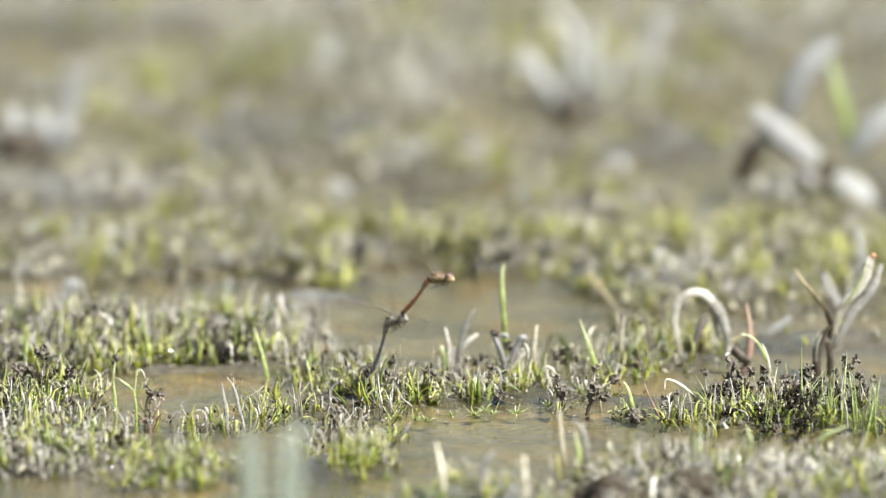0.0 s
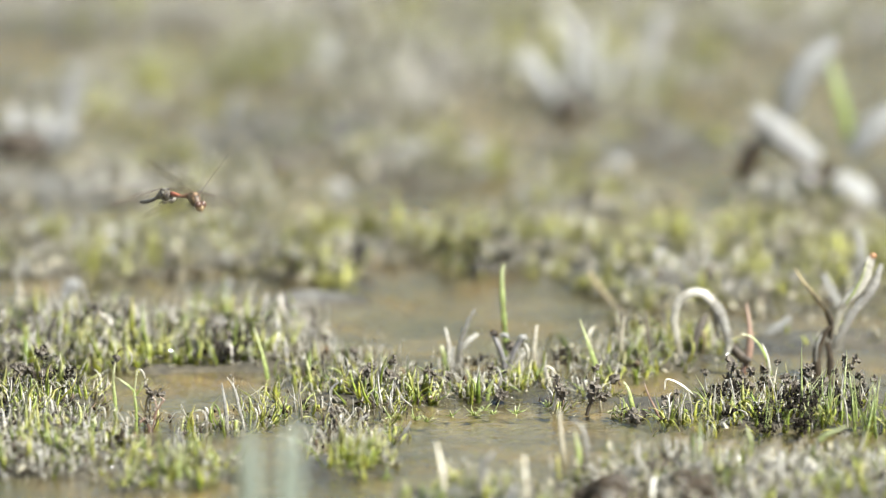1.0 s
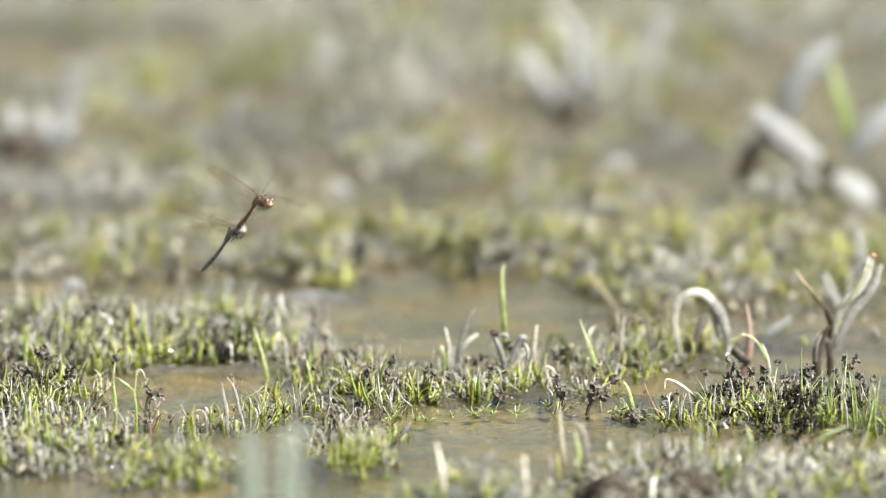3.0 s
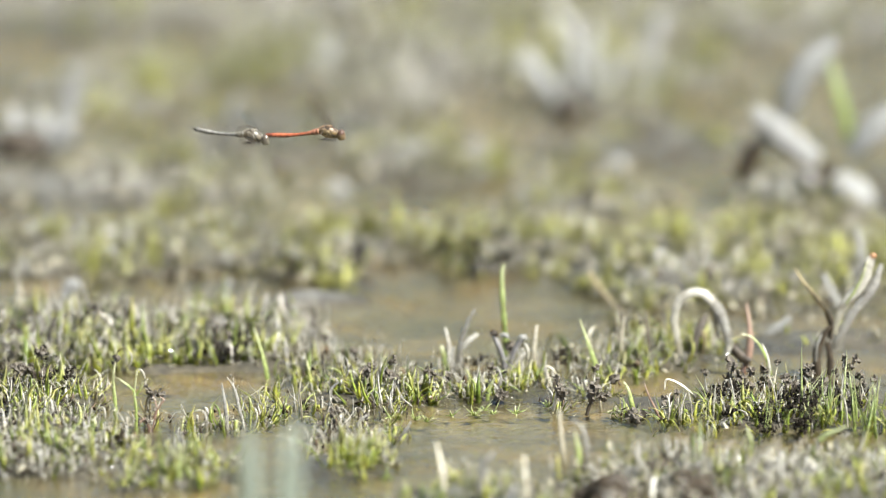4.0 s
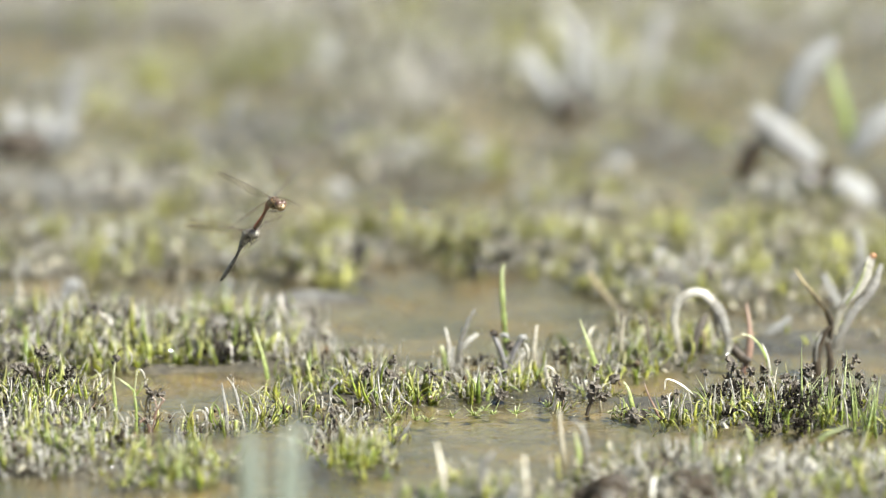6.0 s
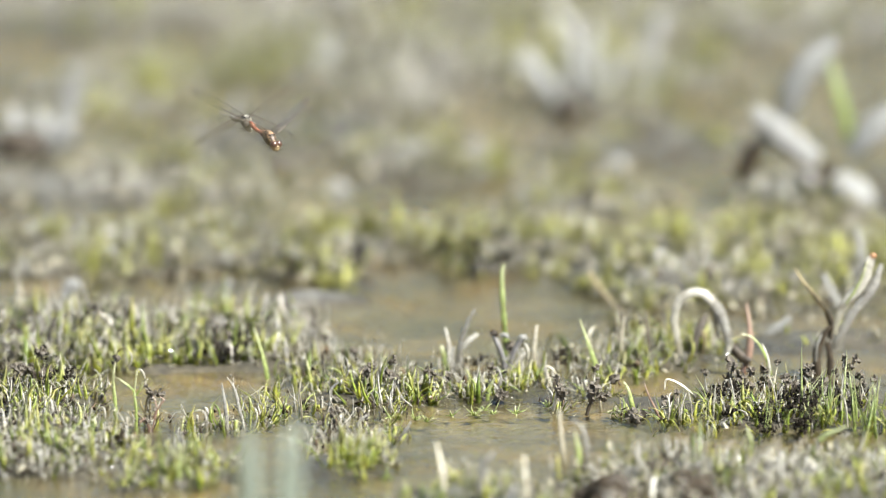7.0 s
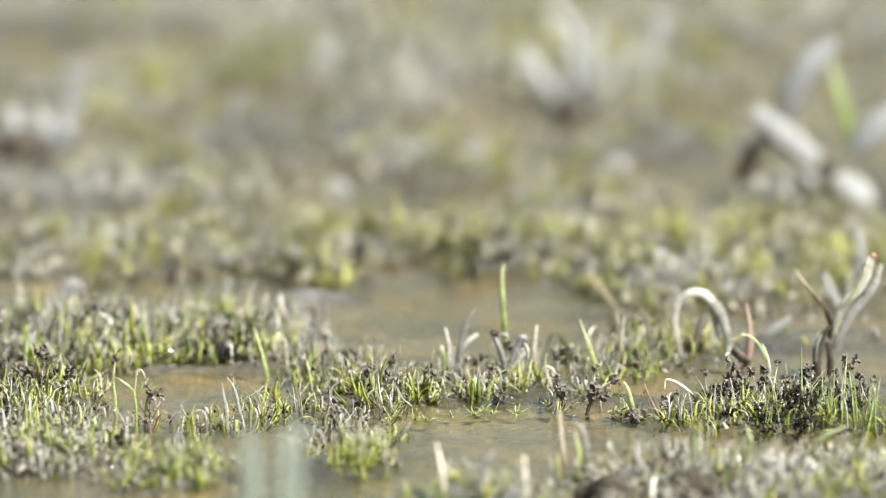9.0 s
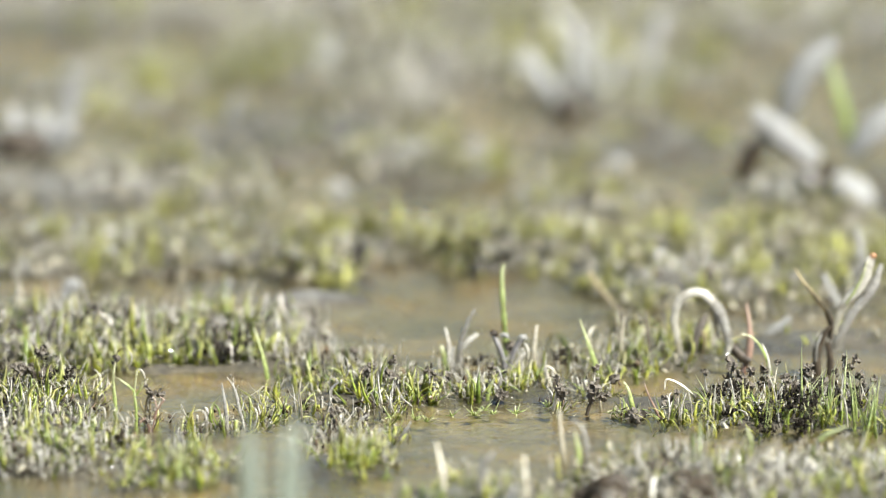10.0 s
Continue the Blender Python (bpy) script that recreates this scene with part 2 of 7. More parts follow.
# ---- ground and water ----
NEAR_PATCHES = [
    (-0.184, 0.188, 0.050, 0.070, 0.006, 416, 1800, 0.017),
    (-0.108, 0.184, 0.046, 0.058, 0.005, 364, 1300, 0.016),
    (-0.196, 0.005, 0.035, 0.081, 0.004, 270, 250, 0.016),
    (-0.182, -0.122, 0.040, 0.058, 0.004, 320, 1500, 0.013),
    (-0.033, 0.029, 0.038, 0.057, 0.0019, 98, 45, 0.015),
    (0.045, 0.053, 0.043, 0.056, -0.0006, 57, 30, 0.015),
    (-0.036, -0.148, 0.022, 0.043, 0.0008, 104, 60, 0.015),
    (0.161, -0.013, 0.066, 0.060, 0.0032, 104, 25, 0.014),
    (0.140, -0.205, 0.080, 0.056, 0.006, 200, 2300, 0.0135),
    (0.103, 0.139, 0.044, 0.053, 0.0024, 135, 130, 0.021),
    (0.194, 0.190, 0.043, 0.051, 0.0036, 20, 60, 0.01),
    (-0.149, 0.129, 0.071, 0.027, 0.003, 270, 100, 0.013),
    (0.018, -0.259, 0.039, 0.050, 0.006, 104, 210, 0.012),
    (-0.133, -0.330, 0.077, 0.061, 0.003, 30, 60, 0.01),
    (-0.116, -0.189, 0.033, 0.052, 0.0026, 171, 210, 0.013),
    (0.128, -0.345, 0.089, 0.063, 0.009, 90, 1000, 0.01),
]
FAR_PATCHES = [
    (-0.164, 0.455, 0.076, 0.092, 0.006, 765, 1500, 0.015),
    (-0.063, 0.469, 0.044, 0.106, 0.005, 680, 800, 0.016),
    (0.028, 0.484, 0.053, 0.082, 0.005, 680, 1000, 0.016),
    (0.156, 0.416, 0.091, 0.140, 0.006, 1600, 1300, 0.016),
    (-0.162, 0.684, 0.088, 0.090, 0.004, 255, 1100, 0.016),
    (-0.011, 0.776, 0.046, 0.093, 0.004, 425, 450, 0.016),
    (-0.186, 1.047, 0.042, 0.113, 0.006, 382, 1100, 0.022),
    (-0.106, 1.182, 0.031, 0.148, 0.006, 357, 420, 0.024),
    (-0.024, 1.118, 0.049, 0.163, 0.005, 297, 1700, 0.024),
    (0.100, 1.093, 0.075, 0.115, 0.005, 680, 1800, 0.024),
    (0.206, 0.664, 0.053, 0.079, 0.003, 127, 300, 0.013),
    (-0.231, 0.889, 0.035, 0.067, 0.005, 51, 160, 0.018),
    (-0.171, 1.601, 0.177, 0.271, 0.008, 850, 4200, 0.028),
    (0.175, 1.589, 0.184, 0.284, 0.008, 765, 4200, 0.028),
    (0.080, 0.625, 0.045, 0.078, 0.003, 272, 420, 0.014),
    (-0.096, 0.871, 0.075, 0.117, 0.003, 221, 420, 0.013),
    (0.110, 0.855, 0.061, 0.111, 0.0022, 119, 280, 0.011),
    (-0.169, 0.698, 0.058, 0.045, 0.0025, 102, 260, 0.012),
    (-0.059, 0.290, 0.031, 0.028, 0.0046, 0, 0, 0.01),
    (-0.200, 1.360, 0.120, 0.110, 0.006, 260, 1700, 0.022),
    (0.030, 1.380, 0.090, 0.100, 0.006, 320, 1400, 0.022),
    (0.210, 1.340, 0.090, 0.110, 0.006, 220, 1400, 0.022),
]
rng = np.random.default_rng(7)


LATTICE = rng.random((256, 256))


def lumps(x, y, cell):
    """Smooth random relief from 0 to 1 with bumps of about that size in metres."""
    u, v = x / cell + 70.3, y / cell + 31.7
    i, j = np.floor(u).astype(int), np.floor(v).astype(int)
    a, b = u - i, v - j
    a, b = a * a * (3 - 2 * a), b * b * (3 - 2 * b)
    p = LATTICE[i % 256, j % 256] * (1 - a) + LATTICE[(i + 1) % 256, j % 256] * a
    q = LATTICE[i % 256, (j + 1) % 256] * (1 - a) + LATTICE[(i + 1) % 256, (j + 1) % 256] * a
    return p * (1 - b) + q * b


def patch_rise(x, y):
    """Height of the mud over the water level."""
    x, y = np.asarray(x, float), np.asarray(y, float)
    wx = x + 0.03 * (lumps(x, y, 0.05) - 0.5)
    wy = y + 0.05 * (lumps(y, x, 0.06) - 0.5)
    z = np.full(x.shape, -0.0046)
    for px, py, rx, ry, rise, *_ in NEAR_PATCHES + FAR_PATCHES:
        d = ((wx - px) / rx) ** 2 + ((wy - py) / ry) ** 2
        z = np.maximum(z, -0.0046 + (rise + 0.0046) * np.exp(-d ** 1.6))
    fine = 0.0048 * (lumps(x, y * 0.7, 0.04) - 0.5) + 0.0034 * (lumps(x, y, 0.013) - 0.5) + 0.0018 * (lumps(x, y, 0.006) - 0.5)
    z = z + fine * np.clip(2.0 - np.hypot(x * 2.2, y - 0.6) / 1.3, 0, 1)
    far = np.clip((np.hypot(x, y - 0.6) - 1.3) / 3.0, 0, 1)
    return z + far * 0.03 * (1.2 + np.sin(1.7 * x) * np.sin(1.3 * y))


def graded(low, high, step, reach):
    inner = np.arange(low, high + step / 2, step)
    grow = step * np.cumsum(1.22 ** np.arange(1, 60))
    grow = grow[grow < reach]
    return np.concatenate([(low - grow)[::-1], inner, high + grow])


gx, gy = graded(-0.42, 0.42, 0.006, 300), graded(-0.62, 1.9, 0.007, 300)
mx, my = np.meshgrid(gx, gy)
ground_verts = np.stack([mx, my, patch_rise(mx, my)], -1).reshape(-1, 3)
ids = np.arange(len(gx) * len(gy)).reshape(len(gy), len(gx))
ground_quads = np.stack([ids[:-1, :-1], ids[:-1, 1:], ids[1:, 1:], ids[1:, :-1]], -1).reshape(-1, 4)
ground = new("ground", quick_mesh("ground", ground_verts, ground_quads, MUD))
tagged(ground, "wet grey-brown marsh mud with shallow puddles", "mud", kind="structure")

wx, wy = graded(-0.5, 0.5, 0.05, 2.0), graded(-0.7, 2.0, 0.05, 2.0)
mx, my = np.meshgrid(wx, wy)
water_verts = np.stack([mx, my, np.zeros(mx.shape)], -1).reshape(-1, 3)
ids = np.arange(len(wx) * len(wy)).reshape(len(wy), len(wx))
water_quads = np.stack([ids[:-1, :-1], ids[:-1, 1:], ids[1:, 1:], ids[1:, :-1]], -1).reshape(-1, 4)
water = new("water", quick_mesh("water", water_verts, water_quads, WATER))
tagged(water, "still brownish shallow water over mud", "water", kind="structure")


# an unseen low bank all round, added to darken what the water reflects
bank_r = 26 + 4 * lumps(np.arange(96) * 0.7, np.zeros(96), 1.0)
bank_a = np.arange(96) * 2 * math.pi / 96
bank_verts = []
for level, back in ((-0.5, 0.0), (2.0, 0.5), (4.2, 1.6), (5.4, 3.4)):
    high = level + (1.6 * lumps(np.arange(96) * 1.3, np.full(96, level), 1.0) if level > 3 else 0)
    bank_verts.append(np.stack([(bank_r + back) * np.cos(bank_a), (bank_r + back) * np.sin(bank_a), np.full(96, 1.0) * high], -1))
ids = np.arange(4 * 96).reshape(4, 96)
nxt = np.roll(ids, -1, axis=1)
bank_quads = np.stack([ids[:-1], nxt[:-1], nxt[1:], ids[1:]], -1).reshape(-1, 4)
BANK = plain_material("unseen bank for reflections", (0.07, 0.075, 0.04), (0.16, 0.15, 0.095), 0.9, 0.9, 0.2)
unseen_bank = new("unseen_bank", quick_mesh("unseen_bank", np.concatenate(bank_verts), bank_quads, BANK))
tagged(unseen_bank, "added olive-brown bank out of view, there to darken water reflections", "bank", kind="structure")


# ---- low sedge cover ----
def scatter(patches, column, per_clump, loose, vary):
    """Feet in tight clumps over the patches, on mud above the water."""
    spots, tall, tone, fan = [], [], [], []
    for px, py, rx, ry, rise, *rest in patches:
        count, h = rest[column], rest[2]
        clumps = max(5, count // per_clump)
        ang, rad = rng.uniform(0, 2 * math.pi, clumps), np.sqrt(rng.uniform(0, 1.25, clumps))
        cx, cy = px + rx * rad * np.cos(ang), py + ry * rad * np.sin(ang)
        pick = rng.integers(0, clumps, count)
        wide = loose * rng.uniform(0.5, 1.5, clumps)[pick]
        off = rng.normal(0, 1, (count, 2)) * np.array([1.0, 1.2])
        spots.append(np.stack([cx[pick], cy[pick]], 1) + off * wide[:, None])
        fan.append(off)
        tall.append(h * rng.lognormal(-0.1, 0.25, clumps)[pick])
        tone.append(np.clip(rng.lognormal(0.0, vary, clumps), 0.45, 1.45)[pick])
    spots, tall, tone, fan = np.concatenate(spots), np.concatenate(tall), np.concatenate(tone), np.concatenate(fan)
    z = patch_rise(spots[:, 0], spots[:, 1])
    keep = z > -0.0012
    return np.column_stack([spots, z - 0.001])[keep], tall[keep], tone[keep], fan[keep]


def cover(name, patches, column, mat, lean, curl, width, rings, label, per_clump=16, loose=0.005, share=1.0, vary=0.30, short=1.0):
    foot, tall, tone, fan = scatter(patches, column, per_clump, loose, vary)
    some = rng.random(len(foot)) < share
    foot, tall, tone, fan = foot[some], tall[some], tone[some], fan[some]
    n = len(foot)
    hooks = np.where(rng.random(n) < 0.4, rng.normal(0, 2.2 * curl, n), rng.normal(0, 0.6 * curl, n))
    way = np.arctan2(fan[:, 1], fan[:, 0]) + rng.normal(0, 0.7, n)
    v, q, a = shoots(foot, short * tall * np.clip(rng.lognormal(-0.25, 0.40, n), 0.25, 1.7), way,
                     np.abs(rng.normal(0, 0.5 * lean, n)) + 0.5 * lean * np.hypot(fan[:, 0], fan[:, 1]), hooks,
                     np.clip(rng.lognormal(-0.1, 0.35, n), 0.35, 2.0) * width, rings, swirl=rng.normal(0, 1.3, n))
    ob = new(name, quick_mesh(name, v, q, mat, a, np.repeat(tone, rings * 3)))
    return tagged(ob, label, "marsh plants", kind="stuff")


def litter(name, patches, share, size, label, mat=DEBRIS):
    """Crumbled flakes lying on the mud and in the plants."""
    foot, tall = [], []
    for px, py, rx, ry, rise, green, dead, h in patches:
        n = int((green + dead) * share)
        ang, rad = rng.uniform(0, 2 * math.pi, n), np.sqrt(rng.uniform(0, 1.2, n))
        x, y = px + rx * rad * np.cos(ang), py + ry * rad * np.sin(ang)
        foot.append(np.stack([x, y, np.maximum(patch_rise(x, y), 0) + rng.exponential(0.0024, n)], 1))
    foot = np.concatenate(foot)
    clump = lumps(foot[:, 0], foot[:, 1], 0.011) + 0.5 * lumps(foot[:, 0], foot[:, 1], 0.03)
    foot = foot[clump + rng.normal(0, 0.12, len(foot)) > 0.72]
    n = len(foot)
    v, q, a = shoots(foot, size * rng.uniform(0.5, 1.9, n), rng.uniform(0, 2 * math.pi, n), rng.normal(1.2, 0.5, n), rng.normal(0, 1.4, n),
                     size * rng.uniform(0.14, 0.42, n), 5, 0.4)
    return tagged(new(name, quick_mesh(name, v, q, mat, a)), label, "plant litter", kind="stuff")


MOUND_PATCHES, LOW_PATCHES = NEAR_PATCHES[:2], NEAR_PATCHES[2:]
FRONT_PATCHES = [p for p in NEAR_PATCHES if p[1] < -0.1]
MIDDLE_PATCHES = [p for p in LOW_PATCHES if p not in FRONT_PATCHES]
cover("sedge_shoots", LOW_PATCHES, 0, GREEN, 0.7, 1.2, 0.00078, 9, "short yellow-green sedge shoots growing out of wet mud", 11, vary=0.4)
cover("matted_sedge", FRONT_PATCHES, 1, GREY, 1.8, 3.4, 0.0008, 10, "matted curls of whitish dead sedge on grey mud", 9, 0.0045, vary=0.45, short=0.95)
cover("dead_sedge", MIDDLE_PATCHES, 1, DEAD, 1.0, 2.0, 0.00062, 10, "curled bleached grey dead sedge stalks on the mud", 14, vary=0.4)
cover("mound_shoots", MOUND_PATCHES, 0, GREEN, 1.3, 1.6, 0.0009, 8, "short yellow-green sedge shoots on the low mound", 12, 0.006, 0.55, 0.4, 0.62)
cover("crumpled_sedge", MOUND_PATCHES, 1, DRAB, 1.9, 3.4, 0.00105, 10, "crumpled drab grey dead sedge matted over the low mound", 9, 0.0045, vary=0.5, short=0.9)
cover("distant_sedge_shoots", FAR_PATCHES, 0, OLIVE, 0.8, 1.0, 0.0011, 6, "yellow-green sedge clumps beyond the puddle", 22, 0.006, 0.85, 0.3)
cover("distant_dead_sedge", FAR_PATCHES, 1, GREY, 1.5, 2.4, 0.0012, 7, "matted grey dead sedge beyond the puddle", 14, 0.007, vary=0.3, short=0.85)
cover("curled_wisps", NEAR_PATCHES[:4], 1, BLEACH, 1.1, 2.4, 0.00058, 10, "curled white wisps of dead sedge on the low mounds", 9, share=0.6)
litter("dark_litter", NEAR_PATCHES[:4], 0.6, 0.0040, "dark rotting plant litter on the low mound", MOULD)
litter("plant_litter", NEAR_PATCHES, 0.34, 0.0036, "crumbled black, grey and white plant litter on wet mud")
litter("distant_plant_litter", FAR_PATCHES, 0.6, 0.0046, "crumbled dark and pale plant litter beyond the puddle")
litter("distant_dark_litter", FAR_PATCHES, 0.12, 0.0050, "dark rotting litter under the sedge beyond the puddle", MOULD)


LEAFY_SPOTS = [
    (-0.2027, -0.0229), (-0.1906, -0.0606), (-0.1823, 0.0000), (-0.1677, -0.0381), (-0.1195, -0.0606), (-0.1141, -0.0681),
    (-0.1052, -0.0531), (-0.0984, -0.0606), (-0.0908, -0.0456), (-0.0830, -0.0381), (-0.0753, -0.0229), (-0.0648, -0.0153),
    (-0.0554, -0.0229), (-0.0520, 0.0309), (-0.0468, 0.0465), (-0.0401, 0.0465), (-0.0331, 0.0000), (-0.0223, -0.0153),
    (-0.0158, 0.0077), (-0.0105, 0.0309), (-0.0051, 0.0154), (0.0097, 0.0309), (0.0150, 0.0154), (0.0205, 0.0465),
    (0.0258, 0.0309), (0.0328, 0.0780), (0.0379, 0.0465), (0.0448, 0.0622), (0.0743, 0.0465), (0.0802, 0.0780),
    (0.0865, -0.0229), (0.0939, 0.0859), (0.1034, -0.0381), (0.1128, -0.0305), (0.1236, -0.0229), (0.1283, -0.0456),
    (0.1338, -0.0381), (0.1395, -0.0229), (0.1468, -0.0456), (0.1632, -0.0305), (0.1740, -0.0229), (-0.0422, -0.1631),
    (-0.0345, -0.1703), (-0.0268, -0.1560), (-0.0373, -0.1415),
    (0.1238, 0.1451), (0.1213, 0.1549), (0.1281, 0.1500), (0.1316, 0.1582), (-0.0386, 0.0306), (-0.0251, 0.0120), (-0.0144, 0.0058), (-0.0603, 0.0462), (-0.0497, 0.0682), (-0.0715, 0.0808), (0.0164, 0.0462), (0.0231, 0.0399), (0.0123, 0.0306), (0.0946, 0.1257), (0.0862, 0.1128), (0.0449, 0.0682), (-0.0372, -0.1520), (-0.0321, -0.1375), (-0.0424, -0.1418), (-0.0917, -0.0003), (-0.0833, -0.0232), (-0.0789, 0.0306),
    (-0.0653, 0.1176), (-0.0569, 0.1063), (-0.0502, 0.1176), (-0.0440, 0.0936), (-0.0360, 0.1096), (-0.0277, 0.0904), (-0.0690, 0.0936), (0.0724, 0.1015), (0.0802, 0.1128), (0.0996, 0.1015), (0.1045, 0.1257), (-0.0246, -0.0833), (-0.0454, -0.1054), (0.0043, 0.0808),
]
SEEDY_SPOTS = [
    (-0.0346, 0.0309), (-0.0038, 0.0465), (0.0536, 0.0000), (0.0726, 0.0231), (-0.1357, -0.0456), (0.1077, -0.0229),
    (0.1322, 0.0000), (0.1378, 0.0077), (0.1511, 0.0077), (0.1453, -0.0077), (0.1562, 0.0000), (0.1693, -0.0077),
    (0.1749, 0.0000), (0.1882, 0.0000), (-0.2010, 0.0000), (-0.1942, 0.0309), (-0.1895, 0.0465), (0.0231, 0.0465),
    (0.0315, 0.0939), (-0.0225, 0.0231), (0.1956, -0.0153), (0.1623, -0.0153), (0.1488, -0.0229), (0.1673, 0.0123),
    (0.1797, -0.0122), (0.1278, -0.0153),
    (-0.0558, -0.1054), (-0.0484, -0.0609), (-0.0381, -0.0384), (-0.0476, 0.1257),
]
DRY_SPOTS = [
    (-0.1027, -0.0456), (-0.0489, -0.0153), (-0.0249, -0.0229), (-0.0663, 0.0939), (-0.0474, 0.1099), (-0.0283, 0.1099),
    (-0.0146, 0.0780), (0.0439, 0.1099), (0.0527, 0.0465), (0.0998, 0.1099), (0.0861, 0.1099), (-0.1808, 0.0309),
    (-0.1760, 0.0465), (-0.1480, -0.0755), (-0.1585, -0.0755), (-0.0584, -0.1051), (-0.0377, -0.0904), (-0.1184, -0.1051),
    (0.0697, 0.1019), (0.1389, 0.0465), (0.0044, 0.1099), (0.0098, 0.0939), (0.0206, 0.0811), (0.0345, 0.1260),
    (0.0662, 0.0465), (0.0809, 0.1260),
    (-0.0532, 0.1386), (-0.0613, 0.1289), (-0.0421, 0.1257), (-0.0325, 0.1257), (-0.0228, 0.0808), (-0.0736, 0.1257), (-0.0597, -0.1025), (-0.0548, -0.0788), (-0.0476, -0.0936), (-0.0400, -0.0639), (-0.0634, -0.1230), (-0.0318, -0.1083), (0.0755, 0.1289), (0.0976, 0.1386), (0.0891, 0.1257), (-0.0011, 0.0745), (0.0425, 0.1015), (0.0491, 0.0856),
]
REED_SPOTS = [
    (0.1766, -0.0606), (0.1835, -0.0531), (0.1883, -0.0636), (0.1931, -0.0426), (0.2003, -0.0606), (0.1969, -0.0785),
    (0.2039, -0.0681), (0.1816, -0.0335), (0.1691, -0.0486), (0.2108, -0.0606),
]
CLUMP_SPOTS = [
    (0.1140, -0.0384), (0.1240, -0.0609), (0.1362, -0.0489), (0.1474, -0.0684), (0.1596, -0.0579), (0.1698, -0.0684), (0.1050, -0.0232), (0.1785, -0.0459), (0.1289, -0.0232), (0.1552, -0.0308),
]
ROSETTE_SPOTS = [
    (0.0194, -0.0126), (0.0233, -0.0232), (0.0342, -0.0217), (0.0495, -0.0034), (-0.0077, -0.0429), (-0.0130, -0.0384), (-0.0249, -0.0338), (0.0042, -0.0278), (-0.0338, -0.0758), (0.0889, -0.0338), (0.0798, -0.0232), (0.0148, -0.0278),
]
FALLEN_LEAVES = [
    (0.067, 1.196, 0.019), (0.050, 1.033, 0.021), (0.126, 1.244, 0.019), (0.077, 1.220, 0.021), (-0.065, 1.125, 0.021),
    (-0.074, 1.196, 0.013), (-0.015, 0.758, 0.010), (0.022, 0.693, 0.010), (-0.059, 0.643, 0.008), (-0.126, 0.624, 0.009),
    (-0.207, 0.816, 0.012), (-0.223, 0.837, 0.010), (-0.207, 1.011, 0.014), (-0.158, 1.102, 0.016), (0.098, 1.056, 0.017),
    (0.091, 0.713, 0.007), (-0.237, 0.944, 0.009), (-0.113, 0.816, 0.009), (-0.056, 1.318, 0.017), (-0.198, 1.318, 0.017),
    (0.252, 1.220, 0.017), (-0.015, 1.196, 0.013), (-0.076, 0.408, 0.006), (-0.172, 0.408, 0.007), (-0.187, 0.267, 0.009),
    (-0.214, 0.390, 0.007), (-0.128, 0.444, 0.007), (-0.091, 0.435, 0.006), (0.035, 0.444, 0.005), (0.127, 0.399, 0.005),
    (-0.109, 0.293, 0.007),
]
DROPS = [
    (-0.1480, -0.2356, 0.0137, 0.0008), (-0.1452, -0.2598, 0.0138, 0.0006), (-0.1304, -0.2327, 0.0137, 0.0006), (-0.1165, -0.2810, 0.0138, 0.0007),
    (-0.1001, -0.2598, 0.0138, 0.0006), (-0.1304, 0.0832, 0.0128, 0.0009), (-0.1004, 0.0122, 0.0130, 0.0007), (0.0174, 0.3450, 0.0121, 0.0008),
    (0.1419, 0.2752, 0.0123, 0.0008), (0.1570, 0.1546, 0.0126, 0.0007), (0.1360, 0.0717, 0.0128, 0.0007), (-0.1366, -0.1508, 0.0134, 0.0004),
    (-0.0697, -0.1359, 0.0134, 0.0003), (-0.0669, -0.1479, 0.0134, 0.0003), (-0.0521, 0.0346, 0.0129, 0.0004), (0.0593, -0.0288, 0.0131, 0.0004),
    (0.0604, -0.0475, 0.0131, 0.0003), (0.0594, -0.0692, 0.0132, 0.0004), (0.0580, -0.0906, 0.0133, 0.0004), (0.0616, -0.0568, 0.0132, 0.0002),
    (-0.0024, -0.0876, 0.0133, 0.0005), (0.0158, 0.0138, 0.0130, 0.0004), (0.0101, -0.0037, 0.0130, 0.0004), (0.0324, -0.0506, 0.0132, 0.0003),
    (-0.0218, -0.1179, 0.0133, 0.0002),
]
CLODS = [
    ((0.0755, -0.2620), (0.012, 0.007, 0.0115)), ((0.1140, -0.2600), (0.008, 0.006, 0.0095)),
    ((0.0750, -0.2386), (0.013, 0.009, 0.0045)), ((0.0663, -0.2302), (0.007, 0.008, 0.004)),
    ((0.1124, -0.2134), (0.01, 0.01, 0.004)), ((0.0974, -0.1964), (0.006, 0.006, 0.003)),
    ((0.1365, -0.2162), (0.006, 0.007, 0.003)),
]
# ---- single plants ----
def plant(name, spot, label, category):
    base = new(name)
    base.location = (*spot, float(patch_rise(*spot)))
    return tagged(base, label, category)


